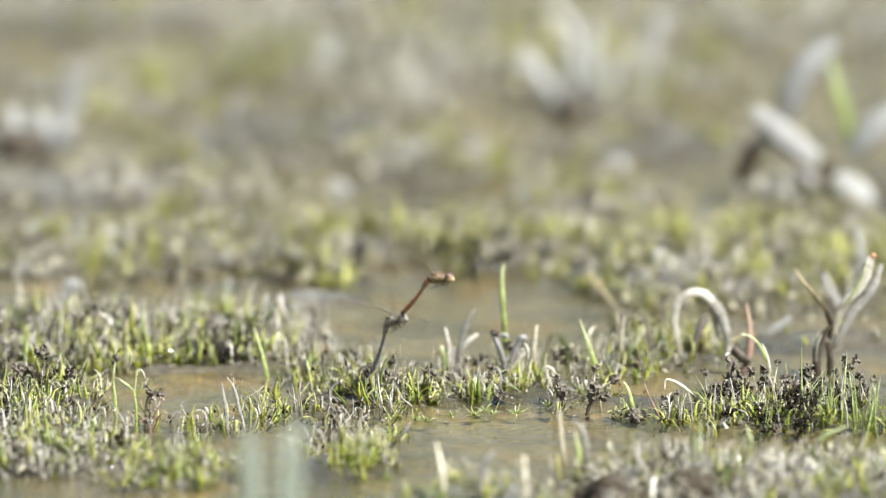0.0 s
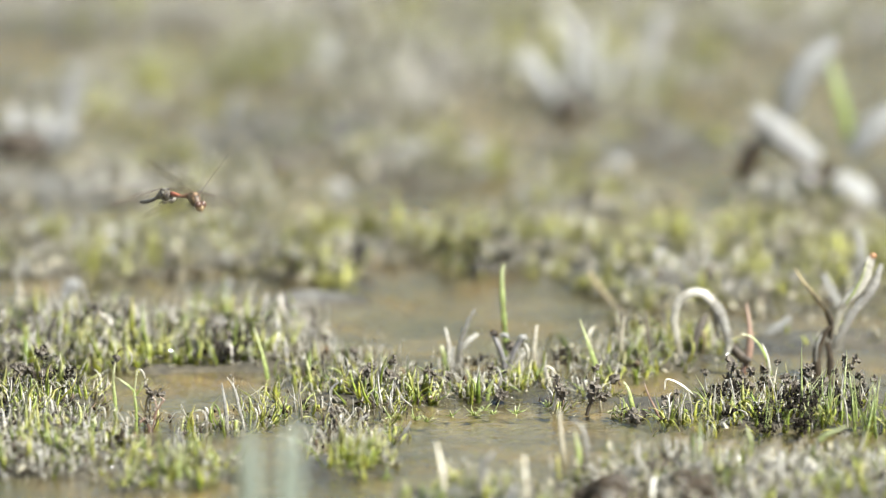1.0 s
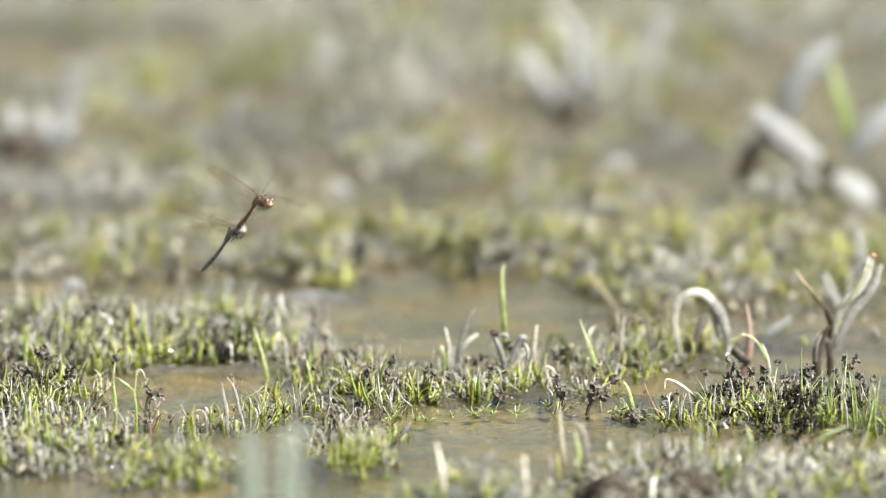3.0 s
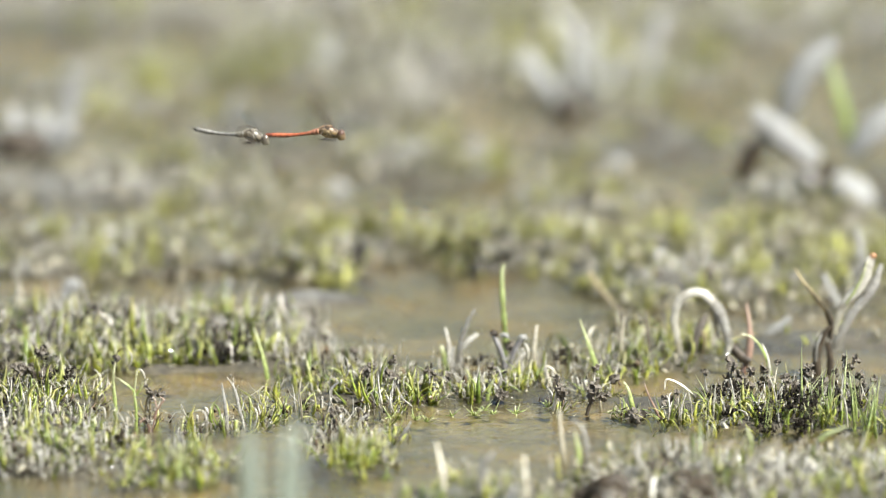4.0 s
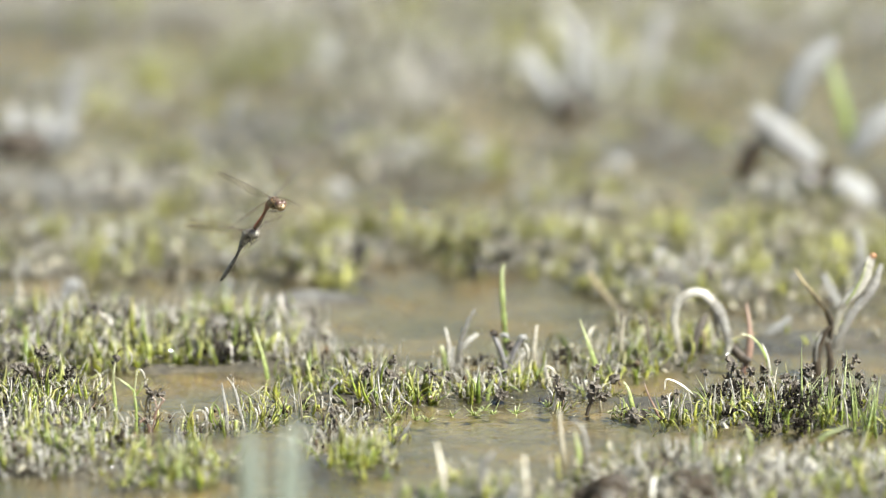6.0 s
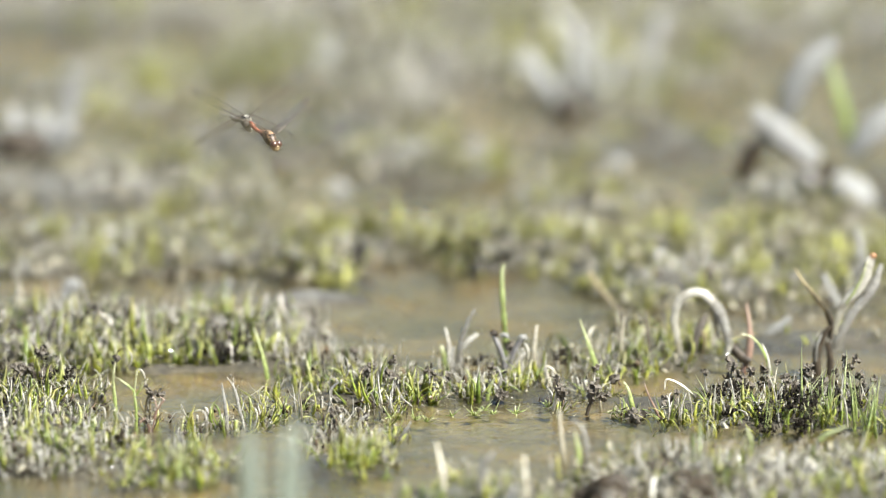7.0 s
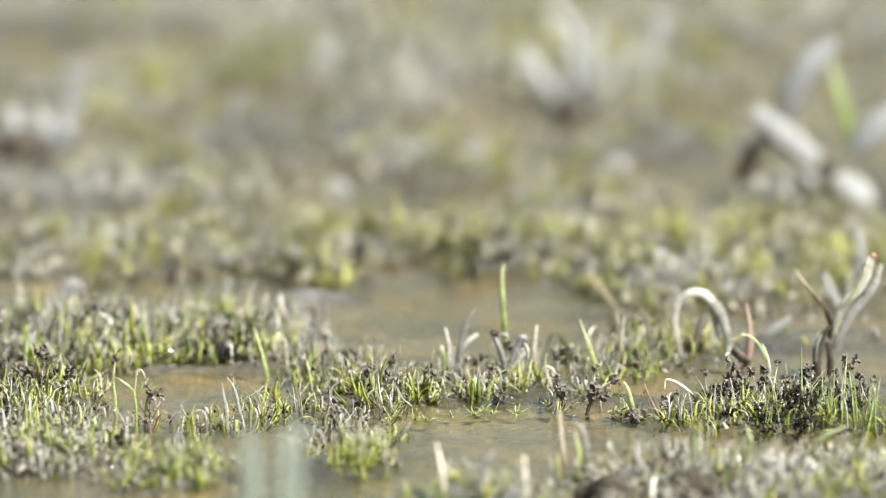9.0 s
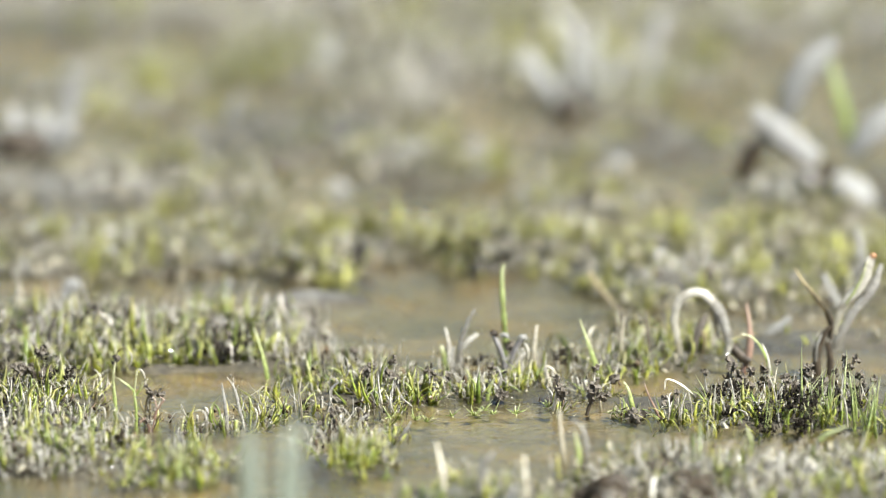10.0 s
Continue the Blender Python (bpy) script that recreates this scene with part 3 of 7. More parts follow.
def leaf(name, points, widths, mat, flat, label, category="", parent=None):
    """A leaf or stem through a few points: a folded blade, fuller at the rib and thin at the edges."""
    pts = [Vector(p) for p in points]
    steps = 5
    line, wide = [], []
    for i in range(len(pts) - 1):
        p0, p1, p2, p3 = pts[max(i - 1, 0)], pts[i], pts[i + 1], pts[min(i + 2, len(pts) - 1)]
        for k in range(steps + (i == len(pts) - 2)):
            s = k / steps
            line.append(0.5 * (2 * p1 + (p2 - p0) * s + (2 * p0 - 5 * p1 + 4 * p2 - p3) * s * s + (3 * p1 - p0 - 3 * p2 + p3) * s ** 3))
            wide.append(widths[i] + (widths[i + 1] - widths[i]) * s)
    n = len(line)
    origin = parent.location if parent else Vector(points[0])
    sides = 8
    verts, along = [], []
    turn = rng.uniform(-0.25, 0.25)
    for i, p in enumerate(line):
        axis = (line[min(i + 1, n - 1)] - line[max(i - 1, 0)]).normalized()
        across = axis.cross(Vector((0.1, -0.75, 0.65))).normalized()
        across = Matrix.Rotation(turn + 0.5 * i / n, 3, axis) @ across
        out = axis.cross(across)
        ragged = 1 + 0.10 * math.sin(2.3 * i + 9 * turn) * (i > 1)
        for k in range(sides):
            a = 2 * math.pi * k / sides
            r = wide[i] * ragged
            fold = 0.35 * flat * r * abs(math.cos(a))
            verts.append(p - origin + across * r * math.cos(a) + out * (r * flat * math.sin(a) + fold))
            along.append(i / (n - 1))
    ids = np.arange(n * sides).reshape(n, sides)
    nxt = np.roll(ids, -1, axis=1)
    quads = np.stack([ids[:-1], nxt[:-1], nxt[1:], ids[1:]], -1).reshape(-1, 4)
    ob = new(name, quick_mesh(name, [tuple(v) for v in verts], quads, mat, along))
    if parent:
        ob.parent = parent
        return tagged(ob, label)
    ob.location = origin
    return tagged(ob, label, category)


def blade_library(mat, count, height, width, lean, curl, rings=9, flat=0.5):
    made = []
    for i in range(count):
        v, q, a = shoots(np.zeros((1, 3)), np.array([height * rng.uniform(0.75, 1.25)]), np.zeros(1), np.array([abs(rng.normal(0, lean))]),
                         np.array([rng.normal(0, curl)]), np.array([width * rng.uniform(0.7, 1.25)]), rings, flat, 2.6, rng.normal(0, 1.0))
        made.append(quick_mesh("blade", v, q, mat, a))
    return made


def seed_head_library(count):
    made = []
    for i in range(count):
        bm = bmesh.new()
        bmesh.ops.create_icosphere(bm, subdivisions=2, radius=1.0)
        for v in bm.verts:
            out = 1.0 if rng.random() < 0.4 else 0.45
            v.co = v.co.normalized() * 0.0021 * out * rng.uniform(0.7, 1.15) + Vector((0, 0, 0.0006))
        me = bpy.data.meshes.new("seed_head")
        bm.to_mesh(me)
        bm.free()
        me.materials.append(HEAD)
        made.append(me)
    return made


BLEACH_BLADES = blade_library(BLEACH, 22, 0.0150, 0.00082, 0.9, 3.2, 13, 0.35)
GREEN_BLADES = blade_library(GREEN, 24, 0.0175, 0.00108, 0.8, 1.9, 11)
DEAD_BLADES = blade_library(DEAD, 16, 0.0160, 0.00055, 0.95, 2.8, 12)
STRAW_BLADES = blade_library(STRAW, 12, 0.0155, 0.00078, 0.55, 2.4, 11)
REED_BLADES = blade_library(PALE_GREEN, 8, 0.027, 0.00056, 0.2, 0.4, 10)
STEMS = blade_library(DEAD, 8, 0.0135, 0.00048, 0.25, 0.35, 7, 0.8)
SEED_HEADS = seed_head_library(6)


def tuft(name, spot, makings, label, spread=0.004):
    """A rooted tuft: makings are (part name, meshes, how many, size from, size to)."""
    base = plant(name, spot, label, "sedge tuft")
    for part_name, meshes, count, small, large in makings:
        for i in range(count):
            ob = new(part_name, meshes[int(rng.integers(len(meshes)))])
            size = rng.uniform(small, large)
            a, r = rng.uniform(0, 6.28), abs(rng.normal(0, spread))
            x, y = 0.7 * r * math.cos(a), r * math.sin(a)
            ob.parent = base
            ob.matrix_basis = Matrix.LocRotScale((x, y, -0.0015), Euler((rng.normal(0, 0.12), rng.normal(0, 0.12), a + rng.normal(0, 0.5))), (size, size, size))
            if part_name == "stalk":
                tip = ob.matrix_basis @ Vector(ob.data.vertices[len(ob.data.vertices) - 2].co)
                head = new("seed_head", SEED_HEADS[int(rng.integers(len(SEED_HEADS)))])
                grow = rng.uniform(0.7, 1.5)
                head.parent = base
                head.matrix_basis = Matrix.LocRotScale(tip, Euler((0, 0, rng.uniform(0, 6.28))), (grow, grow, grow))
    return base


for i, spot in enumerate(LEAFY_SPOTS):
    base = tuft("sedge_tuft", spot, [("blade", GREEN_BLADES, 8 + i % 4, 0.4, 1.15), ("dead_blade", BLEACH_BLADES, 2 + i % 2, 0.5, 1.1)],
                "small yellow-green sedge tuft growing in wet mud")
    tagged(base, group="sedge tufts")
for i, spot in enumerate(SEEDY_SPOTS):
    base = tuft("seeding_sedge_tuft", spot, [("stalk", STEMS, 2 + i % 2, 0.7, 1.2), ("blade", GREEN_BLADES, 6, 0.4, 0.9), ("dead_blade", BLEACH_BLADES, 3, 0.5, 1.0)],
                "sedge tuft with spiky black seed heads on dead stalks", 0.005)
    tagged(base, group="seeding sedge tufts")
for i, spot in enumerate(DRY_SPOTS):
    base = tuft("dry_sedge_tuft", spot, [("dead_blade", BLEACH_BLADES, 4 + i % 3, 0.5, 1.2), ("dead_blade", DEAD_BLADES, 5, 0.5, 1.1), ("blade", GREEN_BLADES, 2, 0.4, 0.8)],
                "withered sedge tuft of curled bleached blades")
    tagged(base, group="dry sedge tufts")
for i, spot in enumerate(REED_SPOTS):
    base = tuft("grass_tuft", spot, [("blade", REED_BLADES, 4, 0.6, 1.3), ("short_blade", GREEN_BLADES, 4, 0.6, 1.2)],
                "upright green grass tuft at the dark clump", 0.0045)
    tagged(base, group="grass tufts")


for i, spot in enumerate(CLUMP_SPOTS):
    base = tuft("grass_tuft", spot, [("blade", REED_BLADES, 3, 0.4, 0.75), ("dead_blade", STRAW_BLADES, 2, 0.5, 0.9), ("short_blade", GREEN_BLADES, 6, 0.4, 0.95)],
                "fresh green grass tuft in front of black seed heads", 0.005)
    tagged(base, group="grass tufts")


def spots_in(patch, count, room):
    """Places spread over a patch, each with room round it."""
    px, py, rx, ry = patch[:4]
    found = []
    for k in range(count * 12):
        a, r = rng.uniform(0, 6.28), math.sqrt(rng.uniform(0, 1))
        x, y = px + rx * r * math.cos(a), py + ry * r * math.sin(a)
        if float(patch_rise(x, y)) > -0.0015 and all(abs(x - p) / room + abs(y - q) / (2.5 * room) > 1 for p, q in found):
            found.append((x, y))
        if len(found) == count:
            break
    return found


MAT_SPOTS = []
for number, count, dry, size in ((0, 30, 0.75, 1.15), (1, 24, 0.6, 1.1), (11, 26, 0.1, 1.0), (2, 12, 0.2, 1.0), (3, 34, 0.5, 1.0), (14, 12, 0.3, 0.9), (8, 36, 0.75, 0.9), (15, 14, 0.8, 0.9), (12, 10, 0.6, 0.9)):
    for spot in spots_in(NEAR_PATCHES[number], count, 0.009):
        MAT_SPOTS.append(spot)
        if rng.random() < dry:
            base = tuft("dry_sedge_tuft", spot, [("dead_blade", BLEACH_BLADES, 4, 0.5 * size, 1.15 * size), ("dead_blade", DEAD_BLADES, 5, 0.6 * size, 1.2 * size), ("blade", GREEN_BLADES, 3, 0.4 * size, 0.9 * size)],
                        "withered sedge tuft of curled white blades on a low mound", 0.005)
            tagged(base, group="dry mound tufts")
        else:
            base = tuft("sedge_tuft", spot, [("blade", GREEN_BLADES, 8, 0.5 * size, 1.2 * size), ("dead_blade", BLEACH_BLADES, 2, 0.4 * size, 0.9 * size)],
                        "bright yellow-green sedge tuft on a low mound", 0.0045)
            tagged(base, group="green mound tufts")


# rotting scraps and white wisps about the roots of the tufts
# seeding spots count twice: the extra dark scraps stand in for shadow there
roots = np.array(LEAFY_SPOTS + SEEDY_SPOTS + SEEDY_SPOTS + DRY_SPOTS + MAT_SPOTS)
for name, each, mat, tall, curl, thin, label in (("rotting_litter", 6, MOULD, 0.0032, 1.2, 0.0007, "dark rotting plant scraps, also deepening shadow about the sedge roots"),
                                                 ("dead_wisps", 5, BLEACH, 0.0115, 3.0, 0.00042, "thin curled white wisps of dead sedge")):
    foot = np.repeat(roots if mat is MOULD else np.unique(roots, axis=0), each, axis=0)
    n = len(foot)
    foot = foot + rng.normal(0, 1, (n, 2)) * np.array([0.0045, 0.0065])
    rise = np.maximum(patch_rise(foot[:, 0], foot[:, 1]), 0.0)
    foot = np.column_stack([foot, rise + rng.exponential(0.0018, n)])
    v, q, a = shoots(foot, tall * np.minimum(rng.lognormal(0, 0.4, n), 1.5), rng.uniform(0, 6.28, n), rng.normal(0.9, 0.5, n), rng.normal(0, curl, n),
                     thin * rng.lognormal(0, 0.35, n), 7, 0.5)
    tagged(new(name, quick_mesh(name, v, q, mat, a)), label, "plant litter", kind="stuff")

# scraps afloat on the puddles, thickest by the plants
n = 900
foot = np.column_stack([rng.uniform(-0.17, 0.13, n), rng.uniform(-0.15, 0.13, n), np.full(n, 0.0003)])
near_mud = patch_rise(foot[:, 0], foot[:, 1])
foot = foot[(near_mud < 0.0) & (near_mud + rng.normal(0, 0.0012, n) > -0.0035)]
n = len(foot)
v, q, a = shoots(foot, rng.lognormal(-6.2, 0.5, n), rng.uniform(0, 6.28, n), rng.normal(1.35, 0.2, n), rng.normal(0, 0.4, n), rng.uniform(0.0002, 0.0007, n), 5, 0.4)
tagged(new("floating_litter", quick_mesh("floating_litter", v, q, DEBRIS, a)), "dark and pale plant scraps afloat on the puddles", "plant litter", kind="stuff")

# black tangle of old seed heads in the wet clump; some heaps are painted shade
def tangle(heaps, x0, x1, y0, y1, pieces):
    hx, hy = rng.uniform(x0, x1, heaps), rng.uniform(y0, y1, heaps)
    hz = np.maximum(patch_rise(hx, hy), 0) + 0.001 + 0.012 * rng.random(heaps) ** 1.2
    heap = rng.integers(0, heaps, pieces)
    spread = rng.normal(0, 1, (pieces, 3)) * np.array([0.0026, 0.0030, 0.0017]) * rng.uniform(0.6, 1.5, heaps)[heap][:, None]
    at = np.stack([hx, hy, hz], 1)[heap] + spread
    at[:, 2] = np.maximum(at[:, 2], 0.0)
    v, q, a = shoots(at, rng.uniform(0.0014, 0.0034, pieces), rng.uniform(0, 6.28, pieces), rng.uniform(0, 2.4, pieces), rng.normal(0, 0.6, pieces),
                     rng.uniform(0.0004, 0.0011, pieces), 4, 0.8)
    tagged(new("seed_and_shade_tangle", quick_mesh("seed_and_shade_tangle", v, q, SEED_AND_SHADE, a)), "black tangle of rotting seed heads, partly put in as shade", "plant litter", kind="stuff")


tangle(15, 0.126, 0.186, -0.052, 0.000, 620)
# low heaps stand in for dark water and shadow before the clump
tangle(7, 0.130, 0.176, -0.076, -0.050, 230)
tangle(4, 0.184, 0.206, -0.040, 0.000, 90)
tangle(16, -0.215, -0.172, -0.020, 0.050, 240)
tangle(16, -0.134, -0.092, 0.110, 0.165, 420)
tangle(7, -0.215, -0.150, 0.140, 0.220, 170)
tangle(5, 0.015, 0.060, 0.060, 0.100, 110)
tangle(5, 0.084, 0.104, 0.150, 0.190, 150)
# the last two stand in for dark reflections and shadow at the puddle's far edge
tangle(8, -0.090, -0.035, 0.365, 0.400, 260)
tangle(9, -0.005, 0.075, 0.390, 0.440, 300)


def seed_stalk(points, width, grow, heads, mat):
    """A withered stalk that ends in a few crumpled seed heads."""
    base = plant("seed_stalk", points[0][:2], "withered stalk with crumpled brown seed heads on wet mud", "seed stalk")
    leaf("stalk", points, [width, width * 0.9, width * 0.6], mat, 0.7, "", parent=base)
    for k in range(heads):
        tip = Vector(points[-1]) - base.location + Vector((rng.normal(0, 0.0022), rng.normal(0, 0.002), rng.normal(-0.001, 0.0016))) * (k > 0)
        head = new("seed_head", SEED_HEADS[int(rng.integers(len(SEED_HEADS)))])
        size = grow * rng.uniform(0.55, 1.1)
        head.parent = base
        head.matrix_basis = Matrix.LocRotScale(tip, Euler((rng.uniform(0, 3), 0, rng.uniform(0, 6.28))), (size, size, size))
    return tagged(base, group="seed stalks")


def head_on(base, place, size):
    """A crumpled head at a place on a plant."""
    head = new("seed_head", SEED_HEADS[int(rng.integers(len(SEED_HEADS)))])
    head.parent = base
    head.matrix_basis = Matrix.LocRotScale(Vector(place) - base.location, Euler((rng.uniform(0, 3), 0, rng.uniform(0, 6.28))), (size, size, size))


def rosette(spot):
    base = plant("water_rosette", spot, "tiny bright green leaf rosette floating at the mud's edge", "seedling")
    base.location.z = max(base.location.z, 0.0004)
    for k in range(9):
        a = k * 2.4
        v, q, along = shoots(np.zeros((1, 3)), np.array([0.0062 * rng.uniform(0.4, 1.4)]), np.array([a]), np.array([rng.uniform(0.6, 1.5)]), np.array([rng.normal(0.2, 0.8)]),
                             np.array([0.0006]), 5, 0.5, 2.5)
        ob = new("leaf", quick_mesh("leaf", v, q, FRESH, along))
        ob.parent = base
    return tagged(base, group="water rosettes")


for spot in ROSETTE_SPOTS:
    rosette(spot)

DROP = material("water drop")[0]
drop_look = DROP.node_tree.nodes["Principled BSDF"]
drop_look.inputs["Roughness"].default_value = 0.09
drop_look.inputs["IOR"].default_value = 1.33
drop_look.inputs["Transmission Weight"].default_value = 1.0
# flat drops added as glints, each turned to mirror the sun into the camera
half = (SUN_WAY + (Vector(EYE)).normalized()).normalized()
for x, y, z, size in DROPS:
    bm = bmesh.new()
    ball(bm, (0, 0, 0), (size, size, size * 0.10), 12, 20)
    drop = part("glint_drop", bm, DROP, None)
    drop.matrix_world = Matrix.Translation((x, y, z)) @ half.to_track_quat("Z", "Y").to_matrix().to_4x4()
    tagged(drop, "flat clear drop turned to show a wet sun glint", "water drop", "water drops")

for k, (x, y, size) in enumerate(FALLEN_LEAVES):
    z = float(patch_rise(x, y))
    a = rng.uniform(-0.9, 0.9)
    way = Vector((math.sin(a), rng.uniform(-0.3, 0.3), abs(math.cos(a)) * rng.uniform(0.5, 1.0))) * size * 1.5
    start = Vector((x, y, z)) - Vector((way.x, way.y, 0)) * 0.5
    bend = Vector((rng.normal(), rng.normal(), 0.4)) * size * 0.25
    leaf("fallen_leaf", [start, start + way * 0.4 + bend, start + way * 0.8 + bend * 0.6, start + way],
         [size * 0.10, size * 0.26, size * 0.23, size * 0.08], WEATHERED, 0.3, "bleached broad dead leaf sticking out of the mud", "leaf")



def clod(name, spot, size, label):
    """A rough lump of peaty mud, coloured dark for a shaded hollow."""
    bm = bmesh.new()
    bmesh.ops.create_icosphere(bm, subdivisions=4, radius=1.0)
    for v in bm.verts:
        n = v.co.normalized()
        k = 1 + 0.45 * noise.noise(n * 1.7 + Vector((spot[0] * 40, 3, 1))) + 0.2 * noise.noise(n * 5.1) + 0.1 * noise.noise(n * 13)
        v.co = Vector((n.x * size[0], n.y * size[1], n.z * size[2])) * k
    ob = part(name, bm, ROT_AND_SHADE)
    ob.location = (spot[0], spot[1], float(patch_rise(*spot)) + size[2] * 0.35)
    return tagged(ob, label, "mud clod", "mud clods")


# the clods' black colour stands in for shade beneath the mound's edge
for spot, size in CLODS:
    clod("mud_clod", spot, size, "dark lump of mud coloured for the mound's shaded hollow")
leaf("tall_grass", [(0.0308, 0.1019, 0.0000), (0.0299, 0.1019, 0.0179), (0.0285, 0.1019, 0.0372), (0.0285, 0.1019, 0.0488), (0.0302, 0.1019, 0.0516)], [0.0014, 0.0013, 0.0013, 0.0011, 0.0004], FRESH, 0.45, "tall single fresh green grass blade with a pale bent tip", "grass")
leaf("tall_grass", [(-0.0839, 0.0748, 0.0000), (-0.0850, 0.0748, 0.0060), (-0.0876, 0.0748, 0.0165), (-0.0906, 0.0748, 0.0253)], [0.0009, 0.001, 0.0008, 0.0003], FRESH, 0.25, "leaning pale-green grass blade beside the puddle", "grass")
seedling = plant("seedling", (-0.1523, -0.0630), "yellow-green seedling with a shrivelled brown head in shallow water", "seedling")
leaf("stem", [(-0.1523, -0.0630, -0.0030), (-0.1525, -0.0630, 0.0124), (-0.1533, -0.0630, 0.0231), (-0.1524, -0.0630, 0.0329)], [0.0011, 0.001, 0.0008, 0.0005], FRESH, 0.6, "yellow-green stem standing in the shallow puddle", parent=seedling)
leaf("stem", [(-0.1524, -0.0625, 0.0323), (-0.1514, -0.0625, 0.0366), (-0.1493, -0.0625, 0.0384), (-0.1469, -0.0625, 0.0382)], [0.0004, 0.00035, 0.0003, 0.00025], DULL, 0.7, "thin brown bent stalk", parent=seedling)
leaf("leaf", [(-0.1472, -0.0622, 0.0381), (-0.1453, -0.0622, 0.0360), (-0.1448, -0.0622, 0.0328), (-0.1462, -0.0622, 0.0296)], [0.0002, 0.0004, 0.0005, 0.0002], BLEACH, 0.3, "white dead leaf hanging from the stalk", parent=seedling)
leaf("leaf", [(-0.1528, -0.0630, 0.0191), (-0.1546, -0.0630, 0.0212), (-0.1562, -0.0630, 0.0233)], [0.0003, 0.0004, 0.0002], BLEACH, 0.3, "small white leaf scrap", parent=seedling)
leaf("leaf", [(-0.1526, -0.0630, 0.0070), (-0.1504, -0.0630, 0.0089), (-0.1488, -0.0630, 0.0121)], [0.0003, 0.0005, 0.0002], DULL, 0.3, "small brown leaf", parent=seedling)
leaf("leaf", [(-0.1525, -0.0630, 0.0111), (-0.1541, -0.0630, 0.0143), (-0.1557, -0.0630, 0.0164)], [0.0003, 0.0005, 0.0002], DULL, 0.3, "small brown leaf", parent=seedling)
for place, size in (((-0.1522, -0.0628, 0.0342), 1.0), ((-0.1535, -0.0628, 0.0321), 0.7), ((-0.1521, -0.0628, 0.0014), 0.8)):
    head_on(seedling, place, size)
seedling = plant("seedling", (-0.1432, -0.0610), "slim green seedling with a side leaf in shallow water", "seedling")
leaf("stem", [(-0.1429, -0.0610, -0.0030), (-0.1429, -0.0610, 0.0094), (-0.1436, -0.0610, 0.0182), (-0.1423, -0.0610, 0.0275)], [0.0008, 0.0007, 0.0006, 0.0004], FRESH, 0.7, "thin green stem with a broken tip", parent=seedling)
leaf("leaf", [(-0.1425, -0.0610, 0.0273), (-0.1409, -0.0610, 0.0283), (-0.1394, -0.0610, 0.0267), (-0.1386, -0.0610, 0.0241)], [0.0003, 0.0004, 0.0004, 0.0002], BLEACH, 0.3, "white broken leaf tip", parent=seedling)
leaf("leaf", [(-0.1436, -0.0615, 0.0180), (-0.1473, -0.0615, 0.0215), (-0.1525, -0.0615, 0.0249)], [0.0006, 0.0005, 0.0002], FRESH, 0.25, "narrow yellow-green leaf leaning against a stem", parent=seedling)
leaf("leaf", [(-0.1428, -0.0615, 0.0161), (-0.1407, -0.0615, 0.0193), (-0.1396, -0.0615, 0.0225)], [0.0005, 0.0005, 0.0002], FRESH, 0.25, "narrow yellow-green leaf", parent=seedling)
leaf("leaf", [(-0.1429, -0.0615, 0.0041), (-0.1455, -0.0615, 0.0073), (-0.1468, -0.0615, 0.0087)], [0.0004, 0.0005, 0.0002], DULL, 0.25, "small brown leaf", parent=seedling)
withered = plant("withered_seedling", (-0.1370, -0.0580), "withered brown seedling with curled leaves and crumpled heads", "seedling")
leaf("leaf", [(-0.1375, -0.0580, -0.0020), (-0.1364, -0.0580, 0.0107), (-0.1374, -0.0580, 0.0182)], [0.0004, 0.0006, 0.0002], DULL, 0.3, "thin crumpled withered leaf", parent=withered)
leaf("leaf", [(-0.1391, -0.0580, -0.0020), (-0.1382, -0.0580, 0.0118), (-0.1358, -0.0580, 0.0171), (-0.1313, -0.0580, 0.0206)], [0.00032, 0.00048, 0.00048, 0.00016], DULL, 0.3, "thin crumpled withered leaf", parent=withered)
leaf("leaf", [(-0.1359, -0.0580, -0.0020), (-0.1335, -0.0580, 0.0091), (-0.1350, -0.0580, 0.0155)], [0.00032, 0.00048, 0.00016], RUSSET, 0.3, "thin crumpled withered leaf", parent=withered)
leaf("leaf", [(-0.1354, -0.0580, -0.0020), (-0.1319, -0.0580, 0.0062), (-0.1282, -0.0580, 0.0080)], [0.00032, 0.00048, 0.00016], DULL, 0.3, "thin crumpled withered leaf", parent=withered)
leaf("leaf", [(-0.1385, -0.0580, 0.0022), (-0.1414, -0.0580, 0.0062), (-0.1443, -0.0580, 0.0080), (-0.1432, -0.0580, 0.0048)], [0.00048, 0.00072, 0.00072, 0.00024], DULL, 0.3, "thin crumpled withered leaf", parent=withered)
leaf("leaf", [(-0.1372, -0.0580, 0.0048), (-0.1401, -0.0580, 0.0096), (-0.1411, -0.0580, 0.0134)], [0.0004, 0.0006, 0.0002], DULL, 0.3, "thin crumpled withered leaf", parent=withered)
leaf("leaf", [(-0.1353, -0.0580, 0.0048), (-0.1316, -0.0580, 0.0112), (-0.1300, -0.0580, 0.0134), (-0.1321, -0.0580, 0.0150)], [0.00032, 0.00048, 0.00048, 0.00016], RUSSET, 0.3, "thin crumpled withered leaf", parent=withered)
leaf("leaf", [(-0.1364, -0.0580, -0.0020), (-0.1385, -0.0580, 0.0043), (-0.1417, -0.0580, 0.0027), (-0.1430, -0.0580, 0.0003)], [0.00064, 0.00096, 0.00096, 0.00032], RUSSET, 0.3, "thin crumpled withered leaf", parent=withered)
